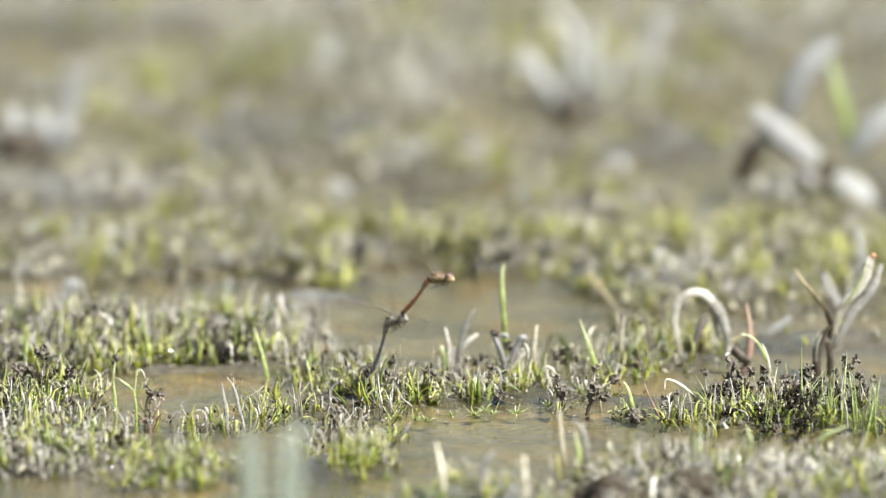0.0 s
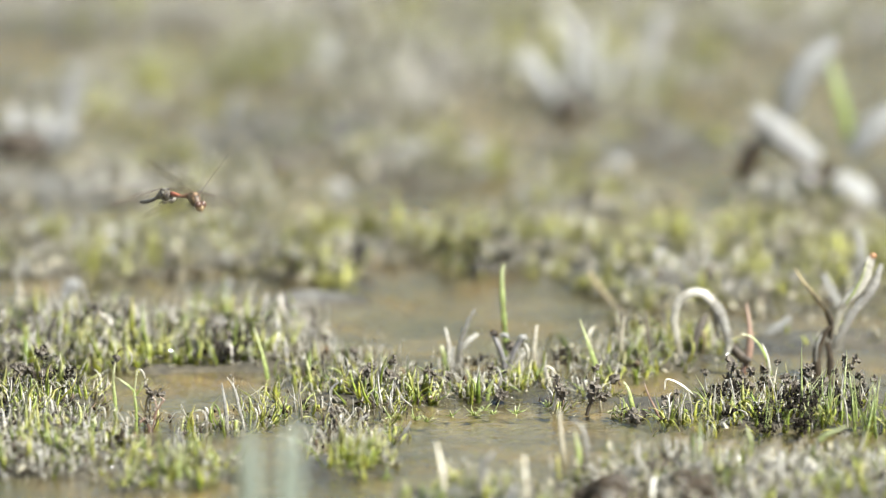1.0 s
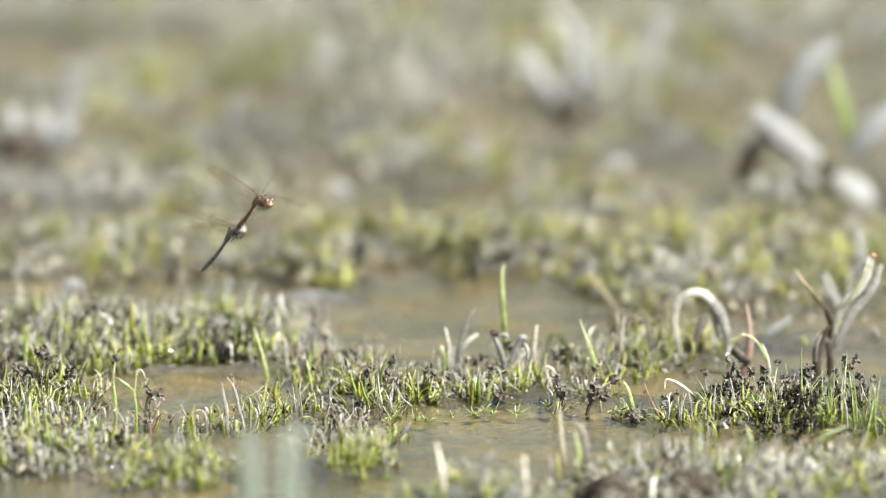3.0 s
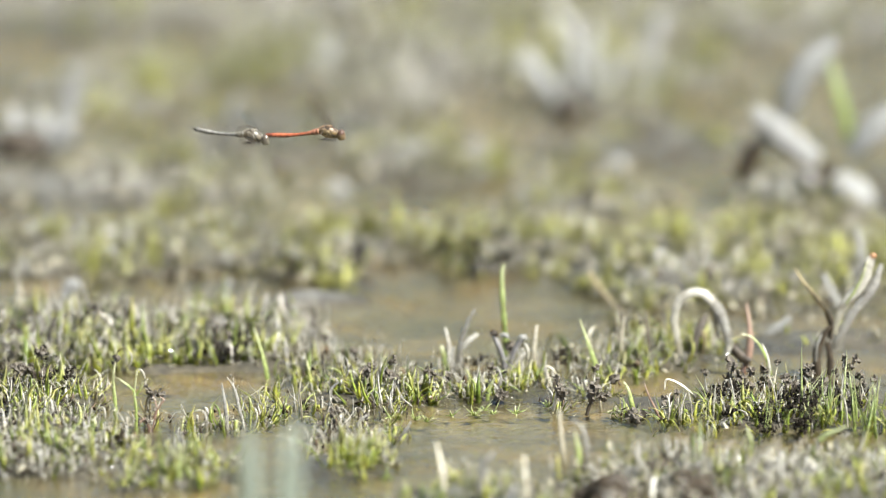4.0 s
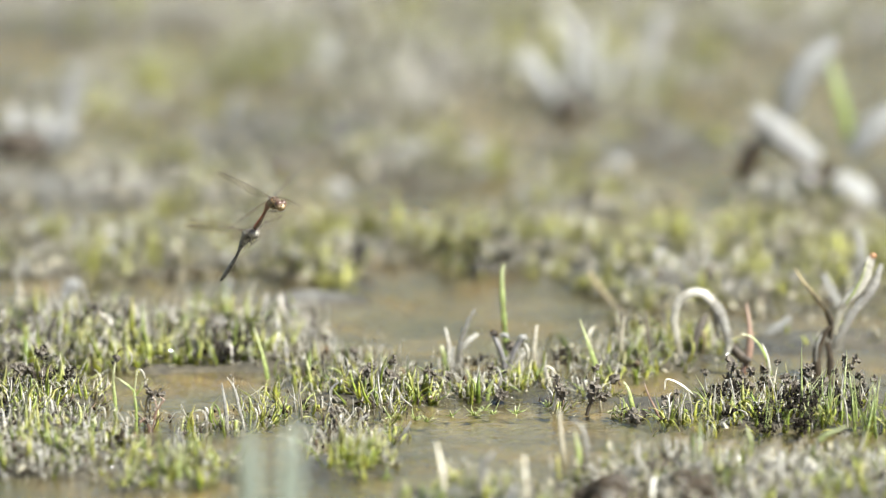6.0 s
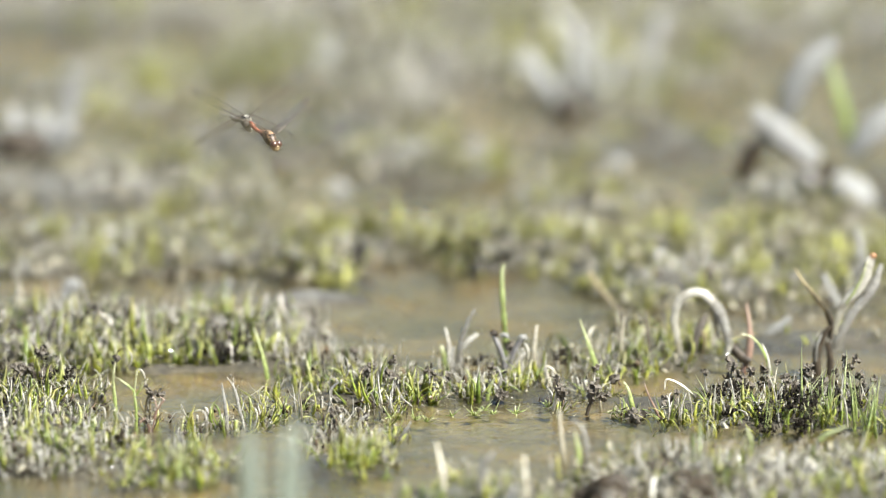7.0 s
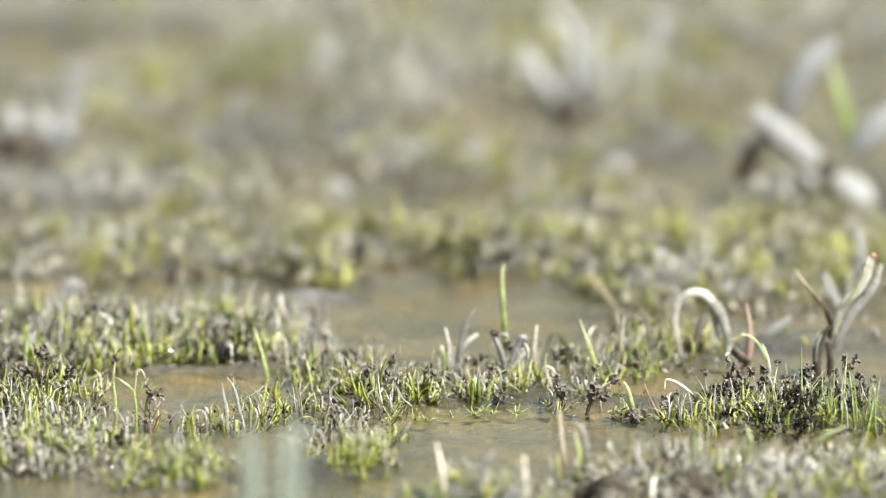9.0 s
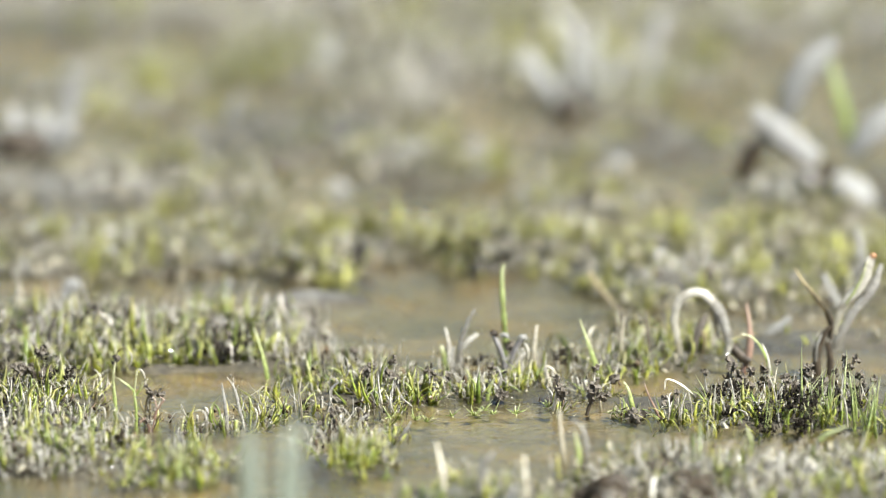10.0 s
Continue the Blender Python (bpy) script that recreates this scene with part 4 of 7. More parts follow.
leaf("leaf", [(-0.1337, -0.0580, 0.0169), (-0.1311, -0.0580, 0.0177), (-0.1284, -0.0580, 0.0214)], [0.00024, 0.00036, 0.00012], DULL, 0.3, "thin crumpled withered leaf", parent=withered)
leaf("leaf", [(-0.1374, -0.0580, 0.0182), (-0.1387, -0.0580, 0.0209), (-0.1374, -0.0580, 0.0235)], [0.00024, 0.00036, 0.00012], BLEACH, 0.3, "thin crumpled withered leaf", parent=withered)
leaf("leaf", [(-0.1359, -0.0580, 0.0075), (-0.1374, -0.0580, 0.0112), (-0.1358, -0.0580, 0.0144), (-0.1337, -0.0580, 0.0134)], [0.00032, 0.00048, 0.00048, 0.00016], BLEACH, 0.3, "thin crumpled withered leaf", parent=withered)
for place, size in (((-0.1374, -0.0585, 0.0183), 0.9), ((-0.1350, -0.0585, 0.0169), 1), ((-0.1363, -0.0585, 0.0137), 0.8), ((-0.1384, -0.0585, 0.0201), 0.6), ((-0.1348, -0.0585, 0.0089), 0.7), ((-0.1369, -0.0585, 0.0038), 0.9), ((-0.1422, -0.0585, 0.0017), 0.8)):
    head_on(withered, place, size)
leaf("dead_stalk", [(-0.1005, -0.0636, 0.0000), (-0.1010, -0.0636, 0.0085), (-0.1020, -0.0636, 0.0166), (-0.1030, -0.0636, 0.0224)], [0.00109, 0.00102, 0.00068, 0.00027], STRAW, 0.5, "bleached upright stalk at the water's edge", "stem")
leaf("dead_stalk", [(-0.0929, -0.0486, 0.0000), (-0.0950, -0.0486, 0.0072), (-0.0971, -0.0486, 0.0166), (-0.1007, -0.0486, 0.0225)], [0.00088, 0.00095, 0.00075, 0.00027], STRAW, 0.5, "bleached upright stalk at the water's edge", "stem")
leaf("dead_stalk", [(-0.0660, -0.0305, 0.0000), (-0.0665, -0.0305, 0.0067), (-0.0672, -0.0305, 0.0129), (-0.0662, -0.0305, 0.0194)], [0.00054, 0.00048, 0.00041, 0.0002], DEAD, 0.6, "thin bleached stalk standing in wet mud", "stem")
leaf("curled_leaf", [(-0.0477, 0.0309, -0.0000), (-0.0440, 0.0309, 0.0027), (-0.0408, 0.0309, 0.0071), (-0.0418, 0.0309, 0.0109), (-0.0456, 0.0309, 0.0120)], [0.00037, 0.00056, 0.00062, 0.00056, 0.00031], STRAW, 0.25, "white dead leaf curled into a hook", "leaf")
leaf("curled_leaf", [(-0.0251, 0.0000, 0.0049), (-0.0240, 0.0000, 0.0000), (-0.0272, 0.0000, -0.0032), (-0.0251, 0.0000, -0.0049)], [0.00043, 0.00068, 0.00062, 0.00025], STRAW, 0.25, "white dead leaf curled on dark mud", "leaf")
leaf("curled_leaf", [(-0.0378, -0.0726, 0.0000), (-0.0394, -0.0726, 0.0043), (-0.0362, -0.0726, 0.0080), (-0.0346, -0.0726, 0.0088)], [0.00074, 0.00074, 0.00056, 0.00025], STRAW, 0.25, "white dead leaf leaning over mud", "leaf")
leaf("curled_leaf", [(-0.0204, -0.0874, 0.0000), (-0.0173, -0.0874, 0.0043), (-0.0147, -0.0874, 0.0085)], [0.00062, 0.00074, 0.00037], STRAW, 0.25, "white dead leaf leaning over mud", "leaf")
leaf("curled_leaf", [(0.0236, 0.0309, -0.0000), (0.0268, 0.0309, 0.0049), (0.0274, 0.0309, 0.0098), (0.0257, 0.0309, 0.0142)], [0.00068, 0.00087, 0.00074, 0.00019], STRAW, 0.25, "white dead blade with a pointed tip", "leaf")
leaf("curled_leaf", [(-0.0524, 0.0154, 0.0000), (-0.0529, 0.0154, 0.0054), (-0.0497, 0.0154, 0.0092), (-0.0519, 0.0154, 0.0114)], [0.0005, 0.00062, 0.00062, 0.00025], STRAW, 0.25, "white dead blade with a pointed tip", "leaf")
leaf("curled_leaf", [(0.0208, 0.0123, -0.0000), (0.0219, 0.0123, 0.0060), (0.0246, 0.0123, 0.0114)], [0.00087, 0.00087, 0.00025], FRESH, 0.25, "short green blade with a white tip", "leaf")
leaf("dead_stalk", [(0.0542, 0.0300, 0.0002), (0.0539, 0.0300, 0.0078), (0.0525, 0.0300, 0.0124), (0.0493, 0.0300, 0.0143), (0.0472, 0.0300, 0.0121)], [0.00068, 0.00068, 0.00082, 0.00068, 0.00027], DEAD, 0.25, "pale dead stalk hooked at the top", "stem")
stub = plant("forked_stub", (0.0308, 0.0800), "weathered grey forked stub at the foot of a green blade", "stub")
leaf("stem_base", [(0.0306, 0.0810, -0.0000), (0.0293, 0.0810, 0.0077), (0.0271, 0.0810, 0.0145), (0.0244, 0.0810, 0.0203)], [0.0019, 0.0017, 0.0015, 0.0011], ASHEN, 0.8, "grey weathered stub end", parent=stub)
leaf("stem_base", [(0.0312, 0.0810, -0.0000), (0.0320, 0.0810, 0.0063), (0.0347, 0.0810, 0.0137), (0.0379, 0.0810, 0.0187)], [0.0016, 0.0014, 0.0013, 0.0014], ASHEN, 0.8, "grey weathered stub end", parent=stub)
leaf("stem_base", [(0.0328, 0.0810, 0.0035), (0.0358, 0.0810, 0.0077), (0.0396, 0.0810, 0.0118)], [0.001, 0.0011, 0.0008], BLEACH, 0.8, "whitish splinter", parent=stub)
leaf("stem_base", [(0.0230, 0.0810, 0.0209), (0.0244, 0.0810, 0.0214), (0.0257, 0.0810, 0.0198)], [0.0016, 0.0021, 0.0014], ROT_AND_SHADE, 0.8, "dark rotten stub top", parent=stub)
leaf("stem_base", [(0.0271, 0.0810, 0.0203), (0.0295, 0.0810, 0.0206), (0.0311, 0.0810, 0.0192)], [0.0008, 0.0013, 0.0009], WEATHERED, 0.8, "whitish leaf scrap", parent=stub)
leaf("stem_base", [(0.0363, 0.0810, 0.0181), (0.0382, 0.0810, 0.0195), (0.0398, 0.0810, 0.0184)], [0.0013, 0.0018, 0.0012], WEATHERED, 0.8, "whitish leaf scrap", parent=stub)
branched = plant("branched_stalk", (0.0073, 0.1000), "pale branching dead stalk at the puddle edge", "stem")
leaf("leaf", [(0.0065, 0.1000, -0.0020), (0.0076, 0.1000, 0.0085), (0.0101, 0.1000, 0.0188), (0.0130, 0.1000, 0.0259), (0.0155, 0.1000, 0.0306)], [0.0012, 0.0013, 0.0012, 0.0009, 0.0004], STRAW, 0.3, "pale dead branch of a puddle plant", parent=branched)
leaf("leaf", [(0.0035, 0.1000, -0.0020), (0.0030, 0.1000, 0.0121), (0.0011, 0.1000, 0.0210)], [0.0011, 0.0014, 0.0006], BLEACH, 0.3, "pale dead branch of a puddle plant", parent=branched)
leaf("leaf", [(0.0076, 0.1000, 0.0085), (0.0114, 0.1000, 0.0135), (0.0169, 0.1000, 0.0179)], [0.0008, 0.0014, 0.0009], BLEACH, 0.3, "pale dead branch of a puddle plant", parent=branched)
leaf("leaf", [(0.0019, 0.1000, -0.0020), (0.0008, 0.1000, 0.0072), (-0.0011, 0.1000, 0.0121)], [0.0012, 0.0015, 0.0008], FRESH, 0.3, "pale dead branch of a puddle plant", parent=branched)
leaf("leaf", [(0.0052, 0.1000, -0.0020), (0.0044, 0.1000, 0.0066), (0.0054, 0.1000, 0.0116)], [0.0008, 0.001, 0.0005], STRAW, 0.3, "pale dead branch of a puddle plant", parent=branched)
leaf("dead_stalk", [(0.0429, 0.0950, -0.0007), (0.0437, 0.0950, 0.0108), (0.0451, 0.0950, 0.0232)], [0.00136, 0.00136, 0.00061], DEAD, 0.25, "pale dead blade behind the puddle edge", "stem")
leaf("tall_grass", [(0.0757, 0.0700, -0.0003), (0.0724, 0.0700, 0.0096), (0.0692, 0.0700, 0.0192), (0.0654, 0.0700, 0.0299)], [0.0016, 0.0014, 0.001, 0.0003], PALE_GREEN, 0.25, "slim blue-green grass blade", "grass")
leaf("dead_stalk", [(0.0998, 0.1120, -0.0004), (0.0992, 0.1120, 0.0135), (0.0981, 0.1120, 0.0278)], [0.00095, 0.00102, 0.00048], DEAD, 0.25, "slim dead stalk leaning over the clump", "stem")
leaf("dead_stalk", [(0.0856, 0.1120, -0.0018), (0.0861, 0.1120, 0.0135), (0.0877, 0.1120, 0.0245)], [0.00095, 0.00088, 0.00041], DEAD, 0.25, "slim dead stalk leaning over the clump", "stem")
leaf("tall_grass", [(0.0896, -0.0275, 0.0000), (0.0885, -0.0275, 0.0070), (0.0869, -0.0275, 0.0129), (0.0848, -0.0275, 0.0167)], [0.0014, 0.0013, 0.001, 0.0005], FRESH, 0.6, "short green stem bent at its pale tip", "grass")
leaf("dead_stalk", [(0.1016, -0.0335, 0.0000), (0.0990, -0.0335, 0.0059), (0.0963, -0.0335, 0.0113), (0.0942, -0.0335, 0.0172)], [0.00068, 0.00061, 0.00048, 0.00027], RUSSET, 0.7, "thin brown leaning stem", "stem")
leaf("dead_stalk", [(0.1164, -0.0456, 0.0000), (0.1160, -0.0456, 0.0083), (0.1149, -0.0456, 0.0141), (0.1143, -0.0456, 0.0166)], [0.00048, 0.00041, 0.00034, 0.00014], BLEACH, 0.7, "thin pale dead stalk in the dark clump", "stem")
leaf("dead_stalk", [(0.1263, -0.0426, -0.0000), (0.1266, -0.0426, 0.0094), (0.1273, -0.0426, 0.0160), (0.1278, -0.0426, 0.0188)], [0.00048, 0.00041, 0.00034, 0.00014], BLEACH, 0.7, "thin pale dead stalk in the dark clump", "stem")
leaf("dead_stalk", [(0.1370, -0.0381, -0.0000), (0.1364, -0.0381, 0.0102), (0.1351, -0.0381, 0.0173), (0.1343, -0.0381, 0.0204)], [0.00048, 0.00041, 0.00034, 0.00014], BLEACH, 0.7, "thin pale dead stalk in the dark clump", "stem")
leaf("dead_stalk", [(0.1463, -0.0456, 0.0000), (0.1469, -0.0456, 0.0078), (0.1484, -0.0456, 0.0132), (0.1494, -0.0456, 0.0155)], [0.00048, 0.00041, 0.00034, 0.00014], BLEACH, 0.7, "thin pale dead stalk in the dark clump", "stem")
leaf("dead_stalk", [(0.1567, -0.0335, 0.0000), (0.1558, -0.0335, 0.0107), (0.1536, -0.0335, 0.0183), (0.1524, -0.0335, 0.0215)], [0.00048, 0.00041, 0.00034, 0.00014], BLEACH, 0.7, "thin pale dead stalk in the dark clump", "stem")
leaf("dead_stalk", [(0.1675, -0.0426, -0.0000), (0.1680, -0.0426, 0.0091), (0.1693, -0.0426, 0.0155), (0.1700, -0.0426, 0.0182)], [0.00048, 0.00041, 0.00034, 0.00014], BLEACH, 0.7, "thin pale dead stalk in the dark clump", "stem")
leaf("dead_stalk", [(0.1858, -0.0486, 0.0000), (0.1860, -0.0486, 0.0123), (0.1867, -0.0486, 0.0209), (0.1872, -0.0486, 0.0246)], [0.00048, 0.00041, 0.00034, 0.00014], BLEACH, 0.7, "thin pale dead stalk in the dark clump", "stem")
leaf("dead_stalk", [(0.1886, -0.0576, 0.0000), (0.1879, -0.0576, 0.0094), (0.1863, -0.0576, 0.0159), (0.1853, -0.0576, 0.0187)], [0.00048, 0.00041, 0.00034, 0.00014], BLEACH, 0.7, "thin pale dead stalk in the dark clump", "stem")
leaf("dead_stalk", [(0.1762, -0.0366, 0.0000), (0.1769, -0.0366, 0.0081), (0.1787, -0.0366, 0.0137), (0.1798, -0.0366, 0.0161)], [0.00048, 0.00041, 0.00034, 0.00014], BLEACH, 0.7, "thin pale dead stalk in the dark clump", "stem")
leaf("dead_stalk", [(0.1113, -0.0381, -0.0000), (0.1118, -0.0381, 0.0064), (0.1131, -0.0381, 0.0110), (0.1139, -0.0381, 0.0129)], [0.00048, 0.00041, 0.00034, 0.00014], BLEACH, 0.7, "thin pale dead stalk in the dark clump", "stem")
arch = plant("arched_leaf", (0.1136, 0.1180), "broad bleached dead leaf bent over into an arch", "leaf")
leaf("leaf_blade", [(0.1150, 0.1200, -0.0020), (0.1133, 0.1200, 0.0107), (0.1116, 0.1200, 0.0223), (0.1143, 0.1200, 0.0309), (0.1195, 0.1200, 0.0345), (0.1252, 0.1200, 0.0345), (0.1304, 0.1200, 0.0300)], [0.0018, 0.0021, 0.0022, 0.0022, 0.0023, 0.0024, 0.0022], BLEACH, 0.3, "bleached fibrous leaf blade", parent=arch)
leaf("leaf_blade", [(0.1281, 0.1350, 0.0301), (0.1319, 0.1350, 0.0262), (0.1350, 0.1350, 0.0201), (0.1372, 0.1350, 0.0123), (0.1381, 0.1350, 0.0062)], [0.0026, 0.0029, 0.0026, 0.002, 0.001], STRAW, 0.3, "duller drooping end of the bent leaf", parent=arch)
leaf("leaf_blade", [(0.1309, 0.1380, 0.0234), (0.1326, 0.1380, 0.0168), (0.1337, 0.1380, 0.0090)], [0.0012, 0.0015, 0.0008], DEAD, 0.3, "torn strip of the bent leaf", parent=arch)
leaf("withered_leaf", [(0.1198, 0.1280, -0.0020), (0.1225, 0.1280, 0.0107), (0.1255, 0.1280, 0.0190), (0.1271, 0.1280, 0.0232)], [0.0014, 0.0018, 0.0018, 0.0008], DRAB, 0.3, "grey withered leaf standing inside a bent leaf", "leaf")
leaf("withered_leaf", [(0.1248, 0.1320, -0.0020), (0.1267, 0.1320, 0.0106), (0.1242, 0.1320, 0.0164)], [0.0012, 0.0014, 0.0008], DULL, 0.3, "brown withered leaf standing inside a bent leaf", "leaf")
leaf("russet_stem", [(0.1438, 0.0970, -0.0010), (0.1473, 0.0970, 0.0091), (0.1475, 0.0970, 0.0215), (0.1458, 0.0970, 0.0333)], [0.0017, 0.0019, 0.0014, 0.0006], RUSSET, 0.5, "reddish dry stem beside a dark stub", "stem")
leaf("rotten_stem", [(0.1479, 0.0970, 0.0049), (0.1430, 0.0970, 0.0082), (0.1381, 0.0970, 0.0140)], [0.0026, 0.0032, 0.0018], ROT_AND_SHADE, 0.7, "black rotten stub lying on mud", "stem")
leaf("rotten_stem", [(0.1391, 0.0940, 0.0143), (0.1372, 0.0940, 0.0115), (0.1369, 0.0940, 0.0087)], [0.001, 0.0012, 0.0006], BLEACH, 0.5, "pale splinter on a black stub", "stem")
leaf("tall_grass", [(0.1562, 0.0500, 0.0062), (0.1545, 0.0500, 0.0138), (0.1512, 0.0500, 0.0204), (0.1469, 0.0500, 0.0250), (0.1421, 0.0500, 0.0261)], [0.0009, 0.001, 0.001, 0.0009, 0.0004], FRESH, 0.25, "yellow-green blade arching over the dark clump", "grass")
leaf("dead_stalk", [(0.1550, 0.0300, 0.0096), (0.1547, 0.0300, 0.0151), (0.1536, 0.0300, 0.0202), (0.1514, 0.0300, 0.0251)], [0.0007, 0.0007, 0.0006, 0.0003], BLEACH, 0.3, "bleached kinked stalk above the dark clump", "stem")
leaf("dead_stalk", [(0.1189, -0.0200, 0.0035), (0.1173, -0.0200, 0.0089), (0.1114, -0.0200, 0.0143), (0.1051, -0.0200, 0.0165), (0.1040, -0.0200, 0.0116)], [0.00054, 0.00068, 0.00068, 0.00061, 0.00027], DEAD, 0.25, "pale dead stalk arched over the clump", "stem")
fork = plant("withered_plant", (0.1855, 0.0950), "forked withered plant with bleached leaves and a black base", "plant")
leaf("leaf", [(0.1861, 0.0950, 0.0163), (0.1863, 0.0950, 0.0232), (0.1844, 0.0950, 0.0295), (0.1794, 0.0950, 0.0364), (0.1729, 0.0950, 0.0444), (0.1688, 0.0950, 0.0510)], [0.0012, 0.0014, 0.0019, 0.0019, 0.0014, 0.0004], DULL, 0.35, "narrow folded grey-brown leaf", parent=fork)
leaf("leaf", [(0.1863, 0.0940, 0.0159), (0.1871, 0.0940, 0.0231), (0.1854, 0.0940, 0.0294), (0.1805, 0.0940, 0.0355), (0.1737, 0.0940, 0.0429)], [0.0006, 0.0008, 0.0007, 0.0006, 0.0003], ROT_AND_SHADE, 0.4, "dark brown leaf edge", parent=fork)
leaf("leaf", [(0.1882, 0.1000, 0.0176), (0.1900, 0.1000, 0.0259), (0.1938, 0.1000, 0.0336), (0.1986, 0.1000, 0.0389), (0.2029, 0.1000, 0.0463), (0.2061, 0.1000, 0.0554)], [0.0014, 0.0018, 0.0021, 0.0027, 0.0032, 0.002], BLEACH, 0.22, "bleached upright leaf with a broad yellowish end", parent=fork)
leaf("leaf", [(0.1935, 0.0990, 0.0321), (0.1978, 0.0990, 0.0388), (0.2015, 0.0990, 0.0459), (0.2036, 0.0990, 0.0531)], [0.0004, 0.0006, 0.0007, 0.0004], FRESH, 0.4, "yellow-green leaf edge", parent=fork)
leaf("leaf", [(0.2056, 0.1000, 0.0546), (0.2067, 0.1000, 0.0562), (0.2080, 0.1000, 0.0551)], [0.0012, 0.0016, 0.0008], TAWNY, 0.4, "orange leaf tip", parent=fork)
leaf("leaf", [(0.1889, 0.1100, 0.0077), (0.1907, 0.1100, 0.0137), (0.1940, 0.1100, 0.0198), (0.1980, 0.1100, 0.0267), (0.2031, 0.1100, 0.0331), (0.2080, 0.1100, 0.0405), (0.2112, 0.1100, 0.0505)], [0.0018, 0.0023, 0.0022, 0.0020, 0.0023, 0.0024, 0.001], STRAW, 0.25, "bleached upright leaf with a lilac-grey fold", parent=fork)
leaf("stem_base", [(0.1807, 0.0930, -0.0013), (0.1798, 0.0930, 0.0097), (0.1825, 0.0930, 0.0175), (0.1860, 0.0930, 0.0227)], [0.0024, 0.0022, 0.0017, 0.001], ROT_AND_SHADE, 0.7, "black rotten leaf base", parent=fork)
leaf("stem_base", [(0.1858, 0.0920, -0.0011), (0.1863, 0.0920, 0.0072), (0.1849, 0.0920, 0.0151)], [0.0018, 0.0018, 0.0014], ROT_AND_SHADE, 0.7, "black rotten leaf base", parent=fork)
leaf("stem_base", [(0.1792, 0.0905, 0.0060), (0.1797, 0.0905, 0.0137), (0.1821, 0.0905, 0.0193)], [0.0004, 0.0006, 0.0003], WEATHERED, 0.6, "pale rim of the rotten base", parent=fork)
leaf("dead_stalk", [(0.2004, 0.2700, -0.0019), (0.1952, 0.2700, 0.0072), (0.1895, 0.2700, 0.0198)], [0.0026, 0.0026, 0.0014], WEATHERED, 0.25, "faded leaning leaf behind the fork", "leaf")
leaf("dead_stalk", [(0.2139, 0.3400, -0.0020), (0.2110, 0.3400, 0.0182), (0.2086, 0.3400, 0.0321)], [0.0026, 0.0026, 0.0012], WEATHERED, 0.25, "faded upright leaf behind the fork", "leaf")
leaf("dead_stalk", [(0.1556, 0.1950, -0.0012), (0.1625, 0.1950, 0.0036), (0.1707, 0.1950, 0.0101)], [0.0018, 0.0026, 0.0016], WEATHERED, 0.25, "pale leaf lying low over grey mud", "leaf")
leaf("dead_stalk", [(0.0911, 0.2650, -0.0011), (0.0804, 0.2650, 0.0103), (0.0725, 0.2650, 0.0212)], [0.0018, 0.0018, 0.001], DULL, 0.25, "dim leaning stalk over the back puddle", "stem")
broad = plant("dead_plant", (0.2019, 0.6600), "collapsed dead plant with broad bleached leaves on the mud", "plant")
leaf("leaf", [(0.1839, 0.6600, 0.0387), (0.1875, 0.6600, 0.0540), (0.1952, 0.6600, 0.0683), (0.2103, 0.6600, 0.0829)], [0.004, 0.0075, 0.0085, 0.004], PALLID, 0.2, "large upright bleached leaf", parent=broad)
leaf("leaf", [(0.1645, 0.6400, 0.0483), (0.1742, 0.6400, 0.0395), (0.1863, 0.6400, 0.0291), (0.2002, 0.6400, 0.0200)], [0.004, 0.0075, 0.008, 0.004], PALLID, 0.2, "large drooping bleached leaf", parent=broad)
leaf("leaf", [(0.1690, 0.6380, 0.0419), (0.1826, 0.6380, 0.0297), (0.1978, 0.6380, 0.0185)], [0.0008, 0.0018, 0.001], ASHEN, 0.4, "dark rib of the drooping leaf", parent=broad)
leaf("leaf", [(0.2074, 0.6200, 0.0151), (0.2134, 0.6200, 0.0108), (0.2200, 0.6200, 0.0048), (0.2255, 0.6200, -0.0044)], [0.005, 0.0085, 0.0095, 0.006], PALLID, 0.3, "bright bleached leaf end curling to the ground", parent=broad)
leaf("leaf", [(0.2171, 0.6400, 0.0242), (0.2249, 0.6400, 0.0325), (0.2327, 0.6400, 0.0395), (0.2435, 0.6400, 0.0486)], [0.0046, 0.008, 0.0086, 0.0046], PALLID, 0.22, "large bleached leaf", parent=broad)
leaf("leaf", [(0.2185, 0.6600, 0.0249), (0.2147, 0.6600, 0.0433), (0.2104, 0.6600, 0.0585), (0.2073, 0.6600, 0.0738)], [0.0024, 0.0034, 0.0032, 0.0012], PALE_GREEN, 0.22, "green upright leaf among dead ones", parent=broad)
# three black pieces put the shadow under and between these leaves into colour
leaf("stem_base", [(0.1602, 0.6700, 0.0050), (0.1650, 0.6700, 0.0173), (0.1716, 0.6700, 0.0295)], [0.005, 0.006, 0.003], ROT_AND_SHADE, 0.7, "dark piece coloured as the leaf's shadow", parent=broad)
leaf("stem_base", [(0.1962, 0.6600, 0.0059), (0.2053, 0.6600, 0.0071), (0.2125, 0.6600, 0.0127)], [0.006, 0.008, 0.005], ROT_AND_SHADE, 0.7, "dark piece coloured as shade between the leaves", parent=broad)
leaf("stem_base", [(0.2090, 0.6300, -0.0010), (0.2060, 0.6300, 0.0066), (0.2041, 0.6300, 0.0136)], [0.004, 0.005, 0.003], ROT_AND_SHADE, 0.7, "dark piece coloured as shade between the leaves", parent=broad)
